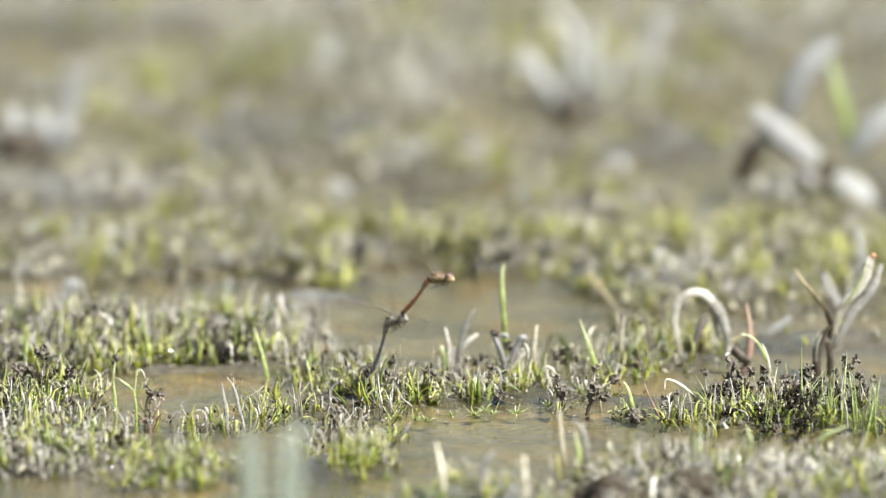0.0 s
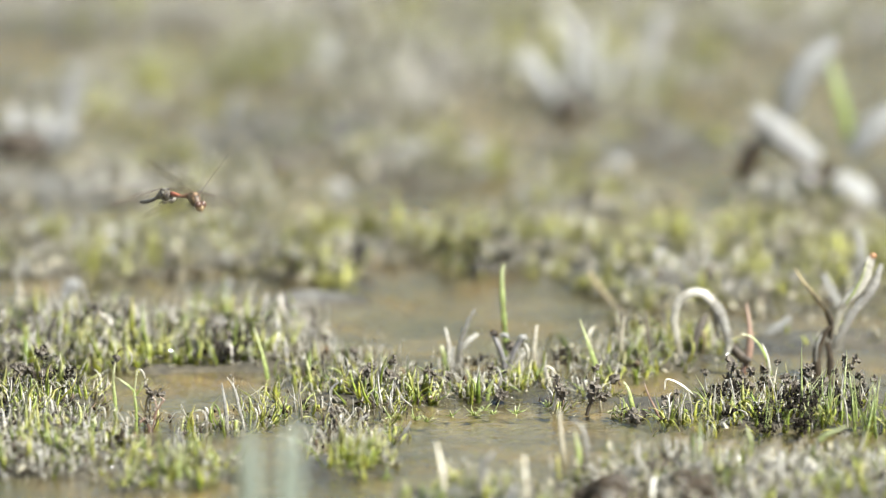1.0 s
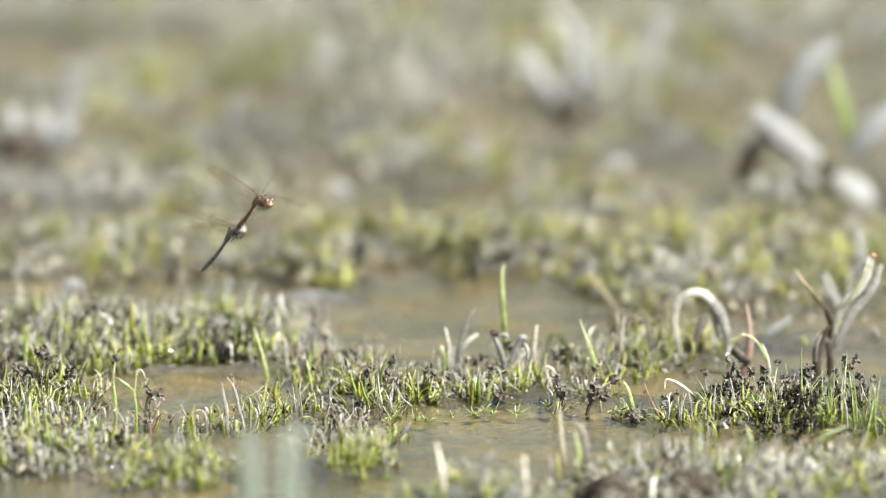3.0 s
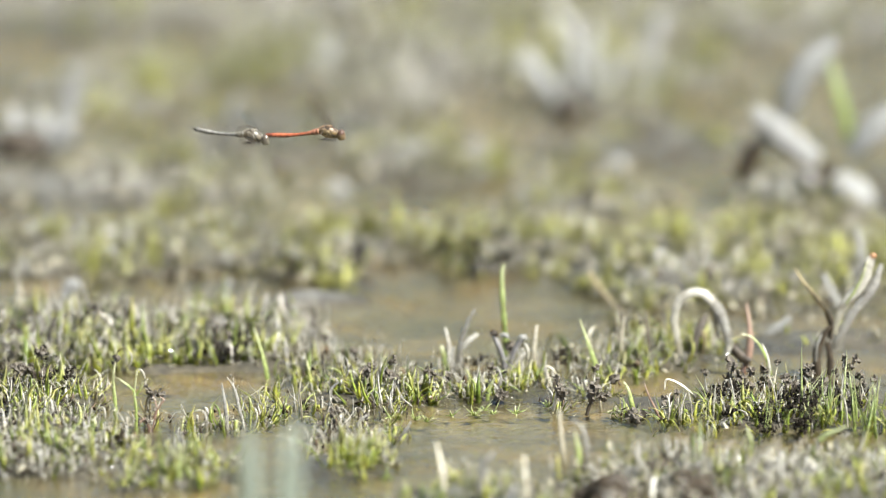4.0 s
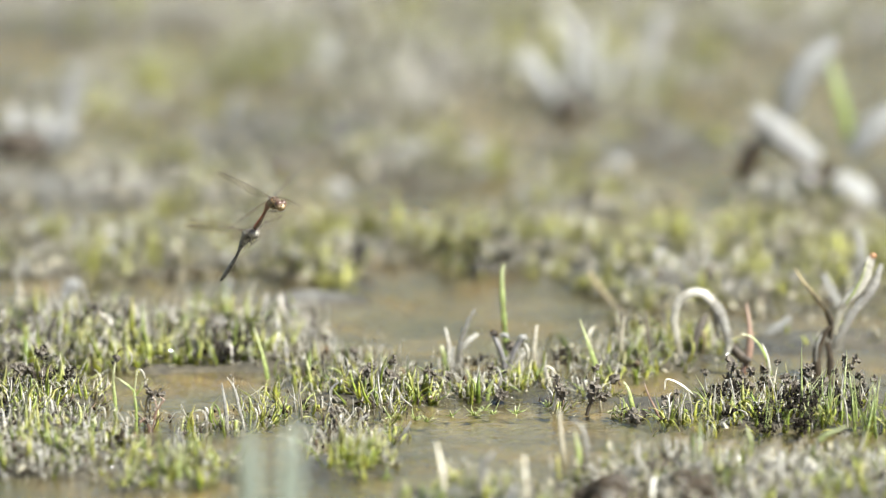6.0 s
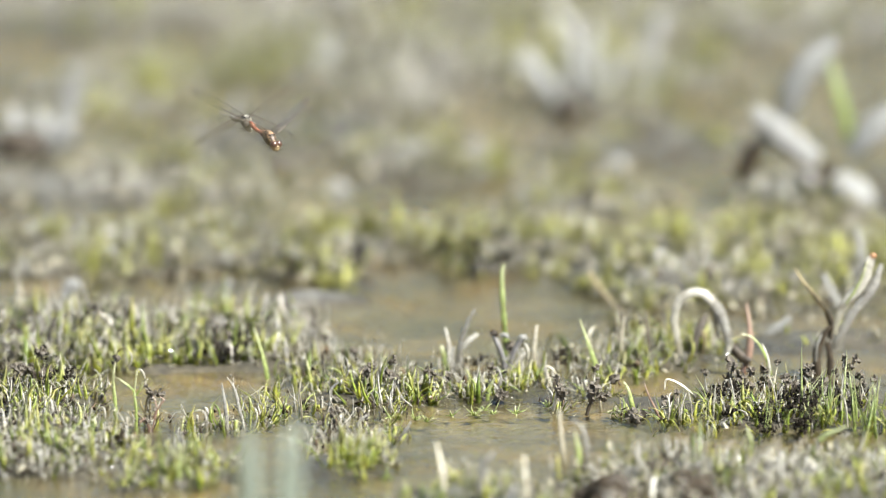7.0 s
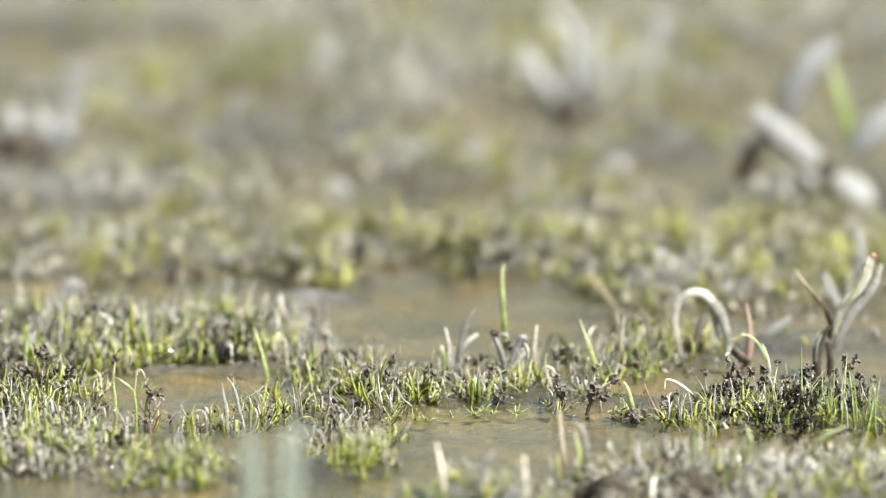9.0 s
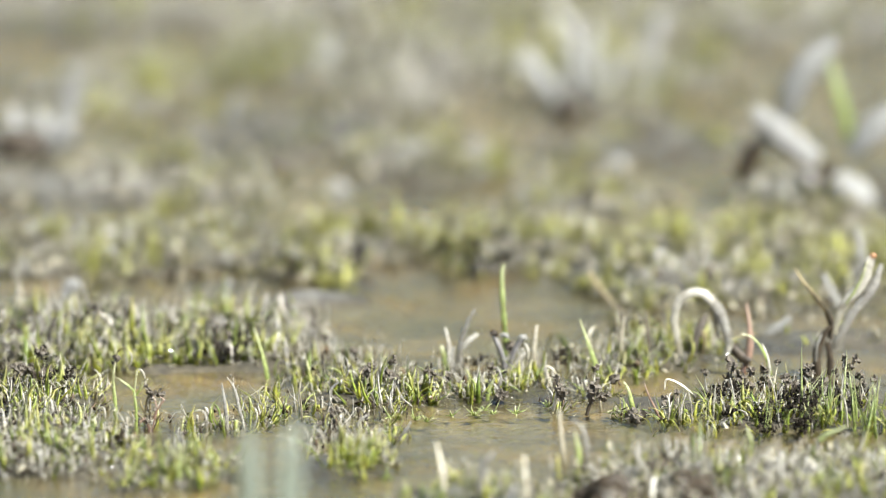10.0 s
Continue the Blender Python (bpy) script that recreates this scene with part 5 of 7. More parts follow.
leaf("stem_base", [(0.1900, 0.6300, 0.0172), (0.1975, 0.6300, 0.0096), (0.2042, 0.6300, 0.0035)], [0.003, 0.004, 0.003], ASHEN, 0.5, "grey rotting leaf base", parent=broad)
leaf("fallen_leaf", [(0.0147, 0.7400, 0.0182), (0.0203, 0.7400, 0.0123), (0.0258, 0.7400, 0.0036), (0.0320, 0.7400, -0.0051)], [0.0017, 0.0034, 0.0034, 0.0017], PALLID, 0.3, "pale leaning dead leaf beyond the puddle", "leaf")
leaf("fallen_leaf", [(0.0394, 0.6200, 0.0112), (0.0454, 0.6200, 0.0035), (0.0499, 0.6200, -0.0031)], [0.0013, 0.0026, 0.0013], PALLID, 0.3, "pale leaning dead leaf beyond the puddle", "leaf")
leaf("fallen_leaf", [(-0.0261, 0.8000, 0.0045), (-0.0193, 0.8000, 0.0033), (-0.0121, 0.8000, -0.0018)], [0.0018, 0.0036, 0.0018], PALLID, 0.3, "pale dead leaf lying beyond the puddle", "leaf")
leaf("fallen_leaf", [(0.0879, 0.7400, 0.0067), (0.0946, 0.7400, 0.0054), (0.1002, 0.7400, 0.0017)], [0.0015, 0.003, 0.0015], PALLID, 0.3, "pale dead leaf lying beyond the puddle", "leaf")
leaf("fallen_leaf", [(-0.1225, 0.8800, 0.0008), (-0.1184, 0.8800, 0.0094), (-0.1130, 0.8800, 0.0221)], [0.0018, 0.0036, 0.0018], PALLID, 0.3, "pale upright dead leaf beyond the puddle", "leaf")
leaf("fallen_leaf", [(-0.0603, 0.6600, 0.0059), (-0.0557, 0.6600, 0.0035), (-0.0503, 0.6600, 0.0004)], [0.0015, 0.003, 0.0015], PALLID, 0.3, "pale dead leaf lying beyond the puddle", "leaf")
leaf("fallen_leaf", [(-0.1922, 0.3000, -0.0055), (-0.1891, 0.3000, 0.0022), (-0.1856, 0.3000, 0.0088), (-0.1822, 0.3000, 0.0068)], [0.0021, 0.0042, 0.0042, 0.0021], PALLID, 0.3, "broad bleached dead leaf on the low mound", "leaf")
leaf("fallen_leaf", [(-0.1102, 0.3200, 0.0012), (-0.1085, 0.3200, 0.0055), (-0.1071, 0.3200, 0.0099)], [0.0011, 0.0022, 0.0011], PALLID, 0.3, "small pale dead leaf behind the mound", "leaf")
pale = plant("dead_plant", (-0.2211, 0.7750), "dead plant with pale standing leaves over a dark base", "plant")
leaf("leaf", [(-0.2300, 0.7750, -0.0001), (-0.2332, 0.7790, 0.0149), (-0.2363, 0.7820, 0.0285)], [0.0025, 0.005, 0.0025], PALLID, 0.25, "pale standing dead leaf", parent=pale)
leaf("leaf", [(-0.2211, 0.7850, -0.0016), (-0.2169, 0.7890, 0.0119), (-0.2213, 0.7920, 0.0255)], [0.0025, 0.005, 0.0031], PALLID, 0.25, "pale standing dead leaf", parent=pale)
leaf("leaf", [(-0.2142, 0.7650, 0.0045), (-0.2074, 0.7690, 0.0205), (-0.2020, 0.7720, 0.0113)], [0.0025, 0.005, 0.0031], PALLID, 0.25, "pale drooping dead leaf", parent=pale)
leaf("leaf", [(-0.2124, 0.8000, 0.0008), (-0.2068, 0.8040, 0.0253), (-0.2000, 0.8070, 0.0406)], [0.0025, 0.005, 0.0025], PALLID, 0.25, "pale standing dead leaf", parent=pale)
leaf("stem_base", [(-0.2426, 0.7450, 0.0097), (-0.2333, 0.7450, 0.0115), (-0.2241, 0.7450, 0.0103), (-0.2149, 0.7450, 0.0115)], [0.008, 0.012, 0.012, 0.008], ROT_AND_SHADE, 0.8, "dark piece at the plant's foot", parent=pale)
ragged = plant("dead_plant", (0.0694, 0.9800), "ragged dead plant with pale leaves over a dark base", "plant")
leaf("leaf", [(0.0692, 0.9800, -0.0052), (0.0596, 0.9850, 0.0119), (0.0468, 0.9900, 0.0306)], [0.0025, 0.0053, 0.0031], PALLID, 0.25, "pale leaning dead leaf", parent=ragged)
leaf("leaf", [(0.0726, 0.9900, -0.0051), (0.0742, 0.9950, 0.0234), (0.0726, 1.0000, 0.0486)], [0.0025, 0.0046, 0.0031], PALLID, 0.25, "pale upright dead leaf", parent=ragged)
leaf("leaf", [(0.0759, 1.0000, -0.0065), (0.0920, 1.0050, 0.0090), (0.1017, 1.0100, 0.0213)], [0.0019, 0.004, 0.0025], PALLID, 0.25, "pale leaning dead leaf", parent=ragged)
leaf("leaf", [(0.0791, 1.0000, -0.0065), (0.0856, 1.0050, 0.0187), (0.0849, 1.0100, 0.0440)], [0.0025, 0.0043, 0.0031], PALLID, 0.25, "pale upright dead leaf", parent=ragged)
leaf("leaf", [(0.1084, 1.0200, -0.0062), (0.1181, 1.0250, 0.0192), (0.1230, 1.0300, 0.0478)], [0.0025, 0.005, 0.0037], PALLID, 0.25, "pale upright dead leaf", parent=ragged)
leaf("stem_base", [(0.0637, 0.9200, 0.0013), (0.0710, 0.9200, 0.0084), (0.0764, 0.9200, 0.0036)], [0.006, 0.007, 0.004], ROT_AND_SHADE, 0.8, "dark piece at the plant's foot", parent=ragged)
whitish = plant("dead_plant", (-0.0692, 1.1600), "dead plant with one broad whitish leaf", "plant")
leaf("leaf", [(-0.0740, 1.1600, -0.0133), (-0.0690, 1.1600, 0.0000), (-0.0591, 1.1600, 0.0134)], [0.005, 0.012, 0.007], PALLID, 0.25, "broad whitish dead leaf", parent=whitish)
leaf("leaf", [(-0.0759, 1.1800, -0.0162), (-0.0792, 1.1800, -0.0061), (-0.0775, 1.1800, 0.0073)], [0.004, 0.006, 0.004], PALLID, 0.25, "narrow pale dead leaf", parent=whitish)
seed_stalk([(-0.0335, 0.0247, 0.0000), (-0.0340, 0.0247, 0.0071), (-0.0353, 0.0247, 0.0150)], 0.00060, 1.5, 2, DEAD)
seed_stalk([(-0.0032, 0.0216, 0.0000), (-0.0043, 0.0216, 0.0057), (-0.0054, 0.0216, 0.0117)], 0.00060, 1.4, 2, STRAW)
seed_stalk([(0.0515, -0.0183, -0.0000), (0.0526, -0.0183, 0.0054), (0.0536, -0.0183, 0.0113)], 0.00090, 1.6, 3, DEAD)
seed_stalk([(0.0674, -0.0244, 0.0000), (0.0689, -0.0244, 0.0054), (0.0710, -0.0244, 0.0113)], 0.00090, 1.6, 5, ROT_AND_SHADE)
seed_stalk([(0.0744, -0.0122, 0.0000), (0.0739, -0.0122, 0.0043), (0.0734, -0.0122, 0.0081)], 0.00070, 1.5, 3, DEAD)
seed_stalk([(0.0894, -0.0366, 0.0000), (0.0889, -0.0366, 0.0008), (0.0878, -0.0366, 0.0019)], 0.00080, 1.6, 5, ROT_AND_SHADE)
seed_stalk([(0.1085, -0.0122, 0.0000), (0.1069, -0.0122, 0.0032), (0.1047, -0.0122, 0.0065)], 0.00070, 1.5, 2, DEAD)
seed_stalk([(-0.1902, 0.0247, 0.0000), (-0.1891, 0.0247, 0.0060), (-0.1885, 0.0247, 0.0109)], 0.00070, 1.5, 3, DEAD)
seed_stalk([(-0.2006, 0.0309, -0.0000), (-0.1995, 0.0309, 0.0065), (-0.1984, 0.0309, 0.0131)], 0.00070, 1.6, 4, DEAD)
seed_stalk([(0.0251, 0.0061, 0.0000), (0.0267, 0.0061, 0.0022), (0.0283, 0.0061, 0.0043)], 0.00070, 1.5, 4, ROT_AND_SHADE)
seed_stalk([(-0.0251, 0.0123, -0.0000), (-0.0235, 0.0123, 0.0060), (-0.0224, 0.0123, 0.0119)], 0.00070, 1.3, 2, STRAW)
seed_stalk([(0.1333, 0.0000, 0.0000), (0.1348, 0.0000, 0.0081), (0.1364, 0.0000, 0.0195)], 0.00050, 1.4, 3, STRAW)
seed_stalk([(0.1874, 0.0061, 0.0000), (0.1884, 0.0061, 0.0098), (0.1893, 0.0061, 0.0227)], 0.00050, 1.4, 3, STRAW)
seed_stalk([(0.1261, 0.0123, -0.0000), (0.1245, 0.0123, 0.0071), (0.1234, 0.0123, 0.0141)], 0.00050, 1.2, 2, STRAW)
seed_stalk([(-0.0613, 0.1260, 0.0000), (-0.0596, 0.1260, 0.0061), (-0.0585, 0.1260, 0.0122)], 0.00070, 1.4, 2, DEAD)
seed_stalk([(-0.1025, 0.1357, 0.0000), (-0.1019, 0.1357, 0.0044), (-0.1030, 0.1357, 0.0089)], 0.00080, 1.7, 4, DEAD)
seed_stalk([(-0.1163, 0.1422, 0.0000), (-0.1185, 0.1422, 0.0045), (-0.1190, 0.1422, 0.0083)], 0.00080, 1.7, 4, DEAD)
leaf("tall_grass", [(-0.0840, -0.6000, -0.0040), (-0.0825, -0.6000, 0.0443), (-0.0810, -0.6000, 0.0727), (-0.0796, -0.6000, 0.0982)], [0.0036, 0.004, 0.0036, 0.0014], FROND, 0.25, "upright blue-green grass rooted in mud", "grass")
leaf("tall_grass", [(-0.0756, -0.6000, -0.0040), (-0.0765, -0.6000, 0.0443), (-0.0774, -0.6000, 0.0727), (-0.0782, -0.6000, 0.0940)], [0.00288, 0.0032, 0.00288, 0.00112], FROND, 0.25, "upright blue-green grass rooted in mud", "grass")
leaf("tall_grass", [(-0.0675, -0.6000, -0.0040), (-0.0662, -0.6000, 0.0443), (-0.0650, -0.6000, 0.0727), (-0.0637, -0.6000, 0.0973)], [0.0036, 0.004, 0.0036, 0.0014], FROND, 0.25, "upright blue-green grass rooted in mud", "grass")
leaf("tall_grass", [(-0.0644, -0.6000, -0.0040), (-0.0623, -0.6000, 0.0443), (-0.0601, -0.6000, 0.0727), (-0.0579, -0.6000, 0.1006)], [0.0027, 0.003, 0.0027, 0.00105], FROND, 0.25, "upright blue-green grass rooted in mud", "grass")
leaf("marsh_grass", [(0.0010, -0.2614, 0.0000), (0.0000, -0.2614, 0.0154), (-0.0030, -0.2614, 0.0302)], [0.00108, 0.00126, 0.00045], DEAD, 0.25, "lone grass shoot on the grey mud mound", "grass")
leaf("marsh_grass", [(0.0156, -0.2682, -0.0000), (0.0166, -0.2682, 0.0141), (0.0196, -0.2682, 0.0230), (0.0236, -0.2682, 0.0274)], [0.00132, 0.00154, 0.00154, 0.00055], STRAW, 0.25, "lone grass shoot on the grey mud mound", "grass")
leaf("marsh_grass", [(0.0373, -0.2614, 0.0000), (0.0368, -0.2614, 0.0128), (0.0363, -0.2614, 0.0243)], [0.00144, 0.00168, 0.0006], DEAD, 0.25, "lone grass shoot on the grey mud mound", "grass")
leaf("marsh_grass", [(0.0556, -0.1631, 0.0000), (0.0541, -0.1631, 0.0131), (0.0530, -0.1631, 0.0282)], [0.0012, 0.0014, 0.0005], DEAD, 0.25, "lone grass shoot on the grey mud mound", "grass")
leaf("marsh_grass", [(0.0611, -0.1774, 0.0000), (0.0616, -0.1774, 0.0104), (0.0600, -0.1774, 0.0196)], [0.00144, 0.00168, 0.0006], FRESH, 0.25, "lone grass shoot on the grey mud mound", "grass")
leaf("marsh_grass", [(0.0632, -0.1774, 0.0000), (0.0657, -0.1774, 0.0104), (0.0636, -0.1774, 0.0209), (0.0590, -0.1774, 0.0256)], [0.00108, 0.00126, 0.00126, 0.00045], STRAW, 0.25, "lone grass shoot on the grey mud mound", "grass")
leaf("marsh_grass", [(0.1638, -0.1631, 0.0000), (0.1689, -0.1631, 0.0092), (0.1745, -0.1631, 0.0157), (0.1843, -0.1631, 0.0196)], [0.00096, 0.00112, 0.00112, 0.0004], PALE_GREEN, 0.25, "lone grass shoot on the grey mud mound", "grass")
leaf("marsh_grass", [(0.1370, -0.1631, 0.0000), (0.1406, -0.1631, 0.0105), (0.1385, -0.1631, 0.0194)], [0.00096, 0.00112, 0.0004], PALE_GREEN, 0.25, "lone grass shoot on the grey mud mound", "grass")
leaf("marsh_grass", [(0.1175, -0.1631, 0.0000), (0.1169, -0.1631, 0.0105), (0.1174, -0.1631, 0.0235)], [0.0009, 0.00105, 0.00038], PALE_GREEN, 0.25, "lone grass shoot on the grey mud mound", "grass")
leaf("marsh_grass", [(-0.1184, -0.2058, 0.0000), (-0.1189, -0.2058, 0.0104), (-0.1158, -0.2058, 0.0207)], [0.00078, 0.00091, 0.00032], FRESH, 0.25, "lone grass shoot on the grey mud mound", "grass")


# ---- the coupled dragonflies ----
def insect_materials(name, dark, light, rough=0.42):
    return plain_material(name, dark, light, 420, rough, 0.25, 0.25)


def tail_material(name, back, back_light, belly, front):
    """Tail skin: its own colour on the back, dark along the belly, duller towards the thorax."""
    mat, tree, bsdf = material(name)
    where = tree.nodes.new("ShaderNodeTexCoord").outputs["Object"]
    split = tree.nodes.new("ShaderNodeSeparateXYZ")
    tree.links.new(where, split.inputs[0])
    grain = node(tree, "ShaderNodeTexNoise", Scale=700.0, Detail=3.0)
    tree.links.new(where, grain.inputs["Vector"])
    skin = ramp(tree, grain.outputs["Fac"], [(0.35, back), (0.65, back_light)])
    reach = tree.nodes.new("ShaderNodeMapRange")
    reach.inputs["From Min"].default_value, reach.inputs["From Max"].default_value = 0.0, -0.025
    tree.links.new(split.outputs["X"], reach.inputs["Value"])

    def sum_up(how, a, b):
        n = tree.nodes.new("ShaderNodeMath")
        n.operation = how
        for slot, source in ((0, a), (1, b)):
            if isinstance(source, float):
                n.inputs[slot].default_value = source
            else:
                tree.links.new(source, n.inputs[slot])
        return n.outputs[0]

    bow = sum_up("MULTIPLY", sum_up("MULTIPLY", reach.outputs[0], sum_up("SUBTRACT", 1.0, reach.outputs[0])), 0.0038)
    height = sum_up("ADD", split.outputs["Z"], bow)
    rise = tree.nodes.new("ShaderNodeMapRange")
    rise.inputs["From Min"].default_value, rise.inputs["From Max"].default_value = -0.0007, -0.0003
    tree.links.new(height, rise.inputs["Value"])
    colour = mixed(tree, rise.outputs[0], belly, skin)
    near = tree.nodes.new("ShaderNodeMapRange")
    near.inputs["From Min"].default_value, near.inputs["From Max"].default_value = -0.008, -0.001
    near.inputs["To Max"].default_value = 0.8
    tree.links.new(split.outputs["X"], near.inputs["Value"])
    colour = mixed(tree, near.outputs[0], colour, front)
    spots = node(tree, "ShaderNodeTexVoronoi", Scale=520.0)
    tree.links.new(where, spots.inputs["Vector"])
    low = tree.nodes.new("ShaderNodeMapRange")
    low.inputs["From Min"].default_value, low.inputs["From Max"].default_value = 0.0003, -0.0003
    tree.links.new(height, low.inputs["Value"])
    spot = ramp(tree, spots.outputs["Distance"], [(0.22, (1, 1, 1)), (0.34, (0, 0, 0))])
    colour = mixed(tree, mixed(tree, 1.0, spot, low.outputs[0], "MULTIPLY"), colour, (0.02, 0.015, 0.01))
    joints = []
    for cut in (0.12, 0.22, 0.345, 0.475, 0.605, 0.725, 0.83, 0.91):
        joints += [(cut - 0.016, (1, 1, 1)), (cut, (0.18, 0.16, 0.14)), (cut + 0.012, (1, 1, 1))]
    joints[-1] = (0.935, (0.35, 0.33, 0.30))
    colour = mixed(tree, 0.85, colour, ramp(tree, reach.outputs[0], joints), "MULTIPLY")
    tree.links.new(colour, bsdf.inputs["Base Color"])
    bsdf.inputs["Roughness"].default_value = 0.45
    bumped(tree, bsdf, grain.outputs["Fac"], 0.3, 0.0003)
    return mat


def eye_material(name, top, below):
    """A large eye, dark above and pale below."""
    mat, tree, bsdf = material(name)
    split = tree.nodes.new("ShaderNodeSeparateXYZ")
    tree.links.new(tree.nodes.new("ShaderNodeTexCoord").outputs["Object"], split.inputs[0])
    rise = tree.nodes.new("ShaderNodeMapRange")
    rise.inputs["From Min"].default_value, rise.inputs["From Max"].default_value = -0.0010, 0.0004
    tree.links.new(split.outputs["Z"], rise.inputs["Value"])
    tree.links.new(mixed(tree, rise.outputs[0], below, top), bsdf.inputs["Base Color"])
    bsdf.inputs["Roughness"].default_value = 0.28
    bsdf.inputs["Coat Weight"].default_value = 0.2
    return mat


MALE_RED = tail_material("red-orange abdomen", (0.24, 0.052, 0.020), (0.37, 0.110, 0.044), (0.15, 0.105, 0.075), (0.20, 0.095, 0.05))


def thorax_material(name, dark, flank, back):
    """Hairy thorax in pale plates that dark seams divide, duller on the back."""
    mat, tree, bsdf = material(name)
    where = tree.nodes.new("ShaderNodeTexCoord").outputs["Object"]
    grain = node(tree, "ShaderNodeTexNoise", Scale=900.0, Detail=4.0)
    tree.links.new(where, grain.inputs["Vector"])
    bent = tree.nodes.new("ShaderNodeVectorMath")
    bent.operation = "MULTIPLY_ADD"
    bent.inputs[1].default_value = (0.0022, 0.0022, 0.0022)
    tree.links.new(grain.outputs["Color"], bent.inputs[0])
    tree.links.new(where, bent.inputs[2])
    seams = node(tree, "ShaderNodeTexVoronoi", Scale=470.0)
    seams.feature = "DISTANCE_TO_EDGE"
    tree.links.new(bent.outputs[0], seams.inputs["Vector"])
    plates = node(tree, "ShaderNodeTexVoronoi", Scale=470.0)
    tree.links.new(bent.outputs[0], plates.inputs["Vector"])
    lot = tree.nodes.new("ShaderNodeSeparateColor")
    tree.links.new(plates.outputs["Color"], lot.inputs[0])
    split = tree.nodes.new("ShaderNodeSeparateXYZ")
    tree.links.new(where, split.inputs[0])
    rise = tree.nodes.new("ShaderNodeMapRange")
    rise.inputs["From Min"].default_value, rise.inputs["From Max"].default_value = 0.0006, 0.0020
    tree.links.new(split.outputs["Z"], rise.inputs["Value"])
    skin = mixed(tree, rise.outputs[0], flank, back)
    shade = ramp(tree, lot.outputs[0], [(0.18, (0.35, 0.31, 0.26)), (0.40, (1.0, 1.0, 1.0))])
    skin = mixed(tree, 1.0, skin, shade, "MULTIPLY")
    seam = ramp(tree, seams.outputs["Distance"], [(0.03, (0, 0, 0)), (0.13, (1, 1, 1))])
    colour = mixed(tree, seam, dark, skin)
    hair = ramp(tree, grain.outputs["Fac"], [(0.35, (0.65, 0.62, 0.58)), (0.65, (1.15, 1.15, 1.12))])
    tree.links.new(mixed(tree, 1.0, colour, hair, "MULTIPLY"), bsdf.inputs["Base Color"])
    bsdf.inputs["Roughness"].default_value = 0.5
    bumped(tree, bsdf, seam, 0.5, 0.0005)
    return mat


MALE_THORAX = thorax_material("brown thorax with dull yellow flanks", (0.012, 0.009, 0.005), (0.35, 0.265, 0.125), (0.23, 0.145, 0.078))
MALE_HEAD = insect_materials("amber face", (0.055, 0.034, 0.016), (0.30, 0.215, 0.10))
MALE_EYE = eye_material("red-brown eye over an amber lower half", (0.060, 0.030, 0.017), (0.26, 0.19, 0.105))
FEMALE_BODY = tail_material("grey-olive abdomen", (0.10, 0.096, 0.082), (0.19, 0.18, 0.155), (0.10, 0.095, 0.08), (0.13, 0.125, 0.10))
FEMALE_THORAX = thorax_material("grey-olive thorax with dark seams", (0.012, 0.011, 0.009), (0.36, 0.34, 0.28), (0.25, 0.235, 0.19))
FEMALE_HEAD = insect_materials("pale grey face", (0.07, 0.064, 0.05), (0.25, 0.23, 0.18))
FEMALE_EYE = eye_material("grey-brown eye over a pale lower half", (0.075, 0.060, 0.043), (0.23, 0.21, 0.165))
LEG = plain_material("black legs", (0.012, 0.010, 0.009), (0.06, 0.05, 0.04), 500, 0.4)
VEIN = plain_material("dark wing veins", (0.03, 0.022, 0.015), (0.11, 0.08, 0.05), 700, 0.4)


def membrane_material():
    mat, tree, bsdf = material("clear wing membrane")
    tree.nodes.remove(bsdf)
    where = tree.nodes.new("ShaderNodeTexCoord").outputs["Object"]
    cells = node(tree, "ShaderNodeTexVoronoi", Scale=900)
    cells.feature = "DISTANCE_TO_EDGE"
    tree.links.new(where, cells.inputs["Vector"])
    web = ramp(tree, cells.outputs["Distance"], [(0.0, (1, 1, 1)), (0.09, (0, 0, 0))])
    crumple = node(tree, "ShaderNodeTexNoise", Scale=420.0, Detail=2.0)
    tree.links.new(where, crumple.inputs["Vector"])
    relief = node(tree, "ShaderNodeBump", Strength=0.55, Distance=0.0006)
    tree.links.new(crumple.outputs["Fac"], relief.inputs["Height"])
    gloss = node(tree, "ShaderNodeBsdfGlossy", Roughness=0.07)
    tree.links.new(relief.outputs[0], gloss.inputs["Normal"])
    clear = node(tree, "ShaderNodeBsdfTransparent", Color=(0.97, 0.96, 0.94, 1))
    fibre = node(tree, "ShaderNodeBsdfDiffuse", Color=(0.07, 0.05, 0.035, 1))
    film = tree.nodes.new("ShaderNodeMixShader")
    sheen = node(tree, "ShaderNodeFresnel", IOR=1.45)
    thin = tree.nodes.new("ShaderNodeMath")
    thin.operation = "MULTIPLY"
    thin.inputs[1].default_value = 0.17
    tree.links.new(sheen.outputs[0], thin.inputs[0])
    tree.links.new(thin.outputs[0], film.inputs[0])
    tree.links.new(clear.outputs[0], film.inputs[1])
    tree.links.new(gloss.outputs[0], film.inputs[2])
    both = tree.nodes.new("ShaderNodeMixShader")
    weak = tree.nodes.new("ShaderNodeMath")
    weak.operation = "MULTIPLY"
    weak.inputs[1].default_value = 0.2
    tree.links.new(web, weak.inputs[0])
    tree.links.new(weak.outputs[0], both.inputs[0])
    tree.links.new(film.outputs[0], both.inputs[1])
    tree.links.new(fibre.outputs[0], both.inputs[2])
    tree.links.new(both.outputs[0], tree.nodes["Material Output"].inputs["Surface"])
    return mat


MEMBRANE = membrane_material()


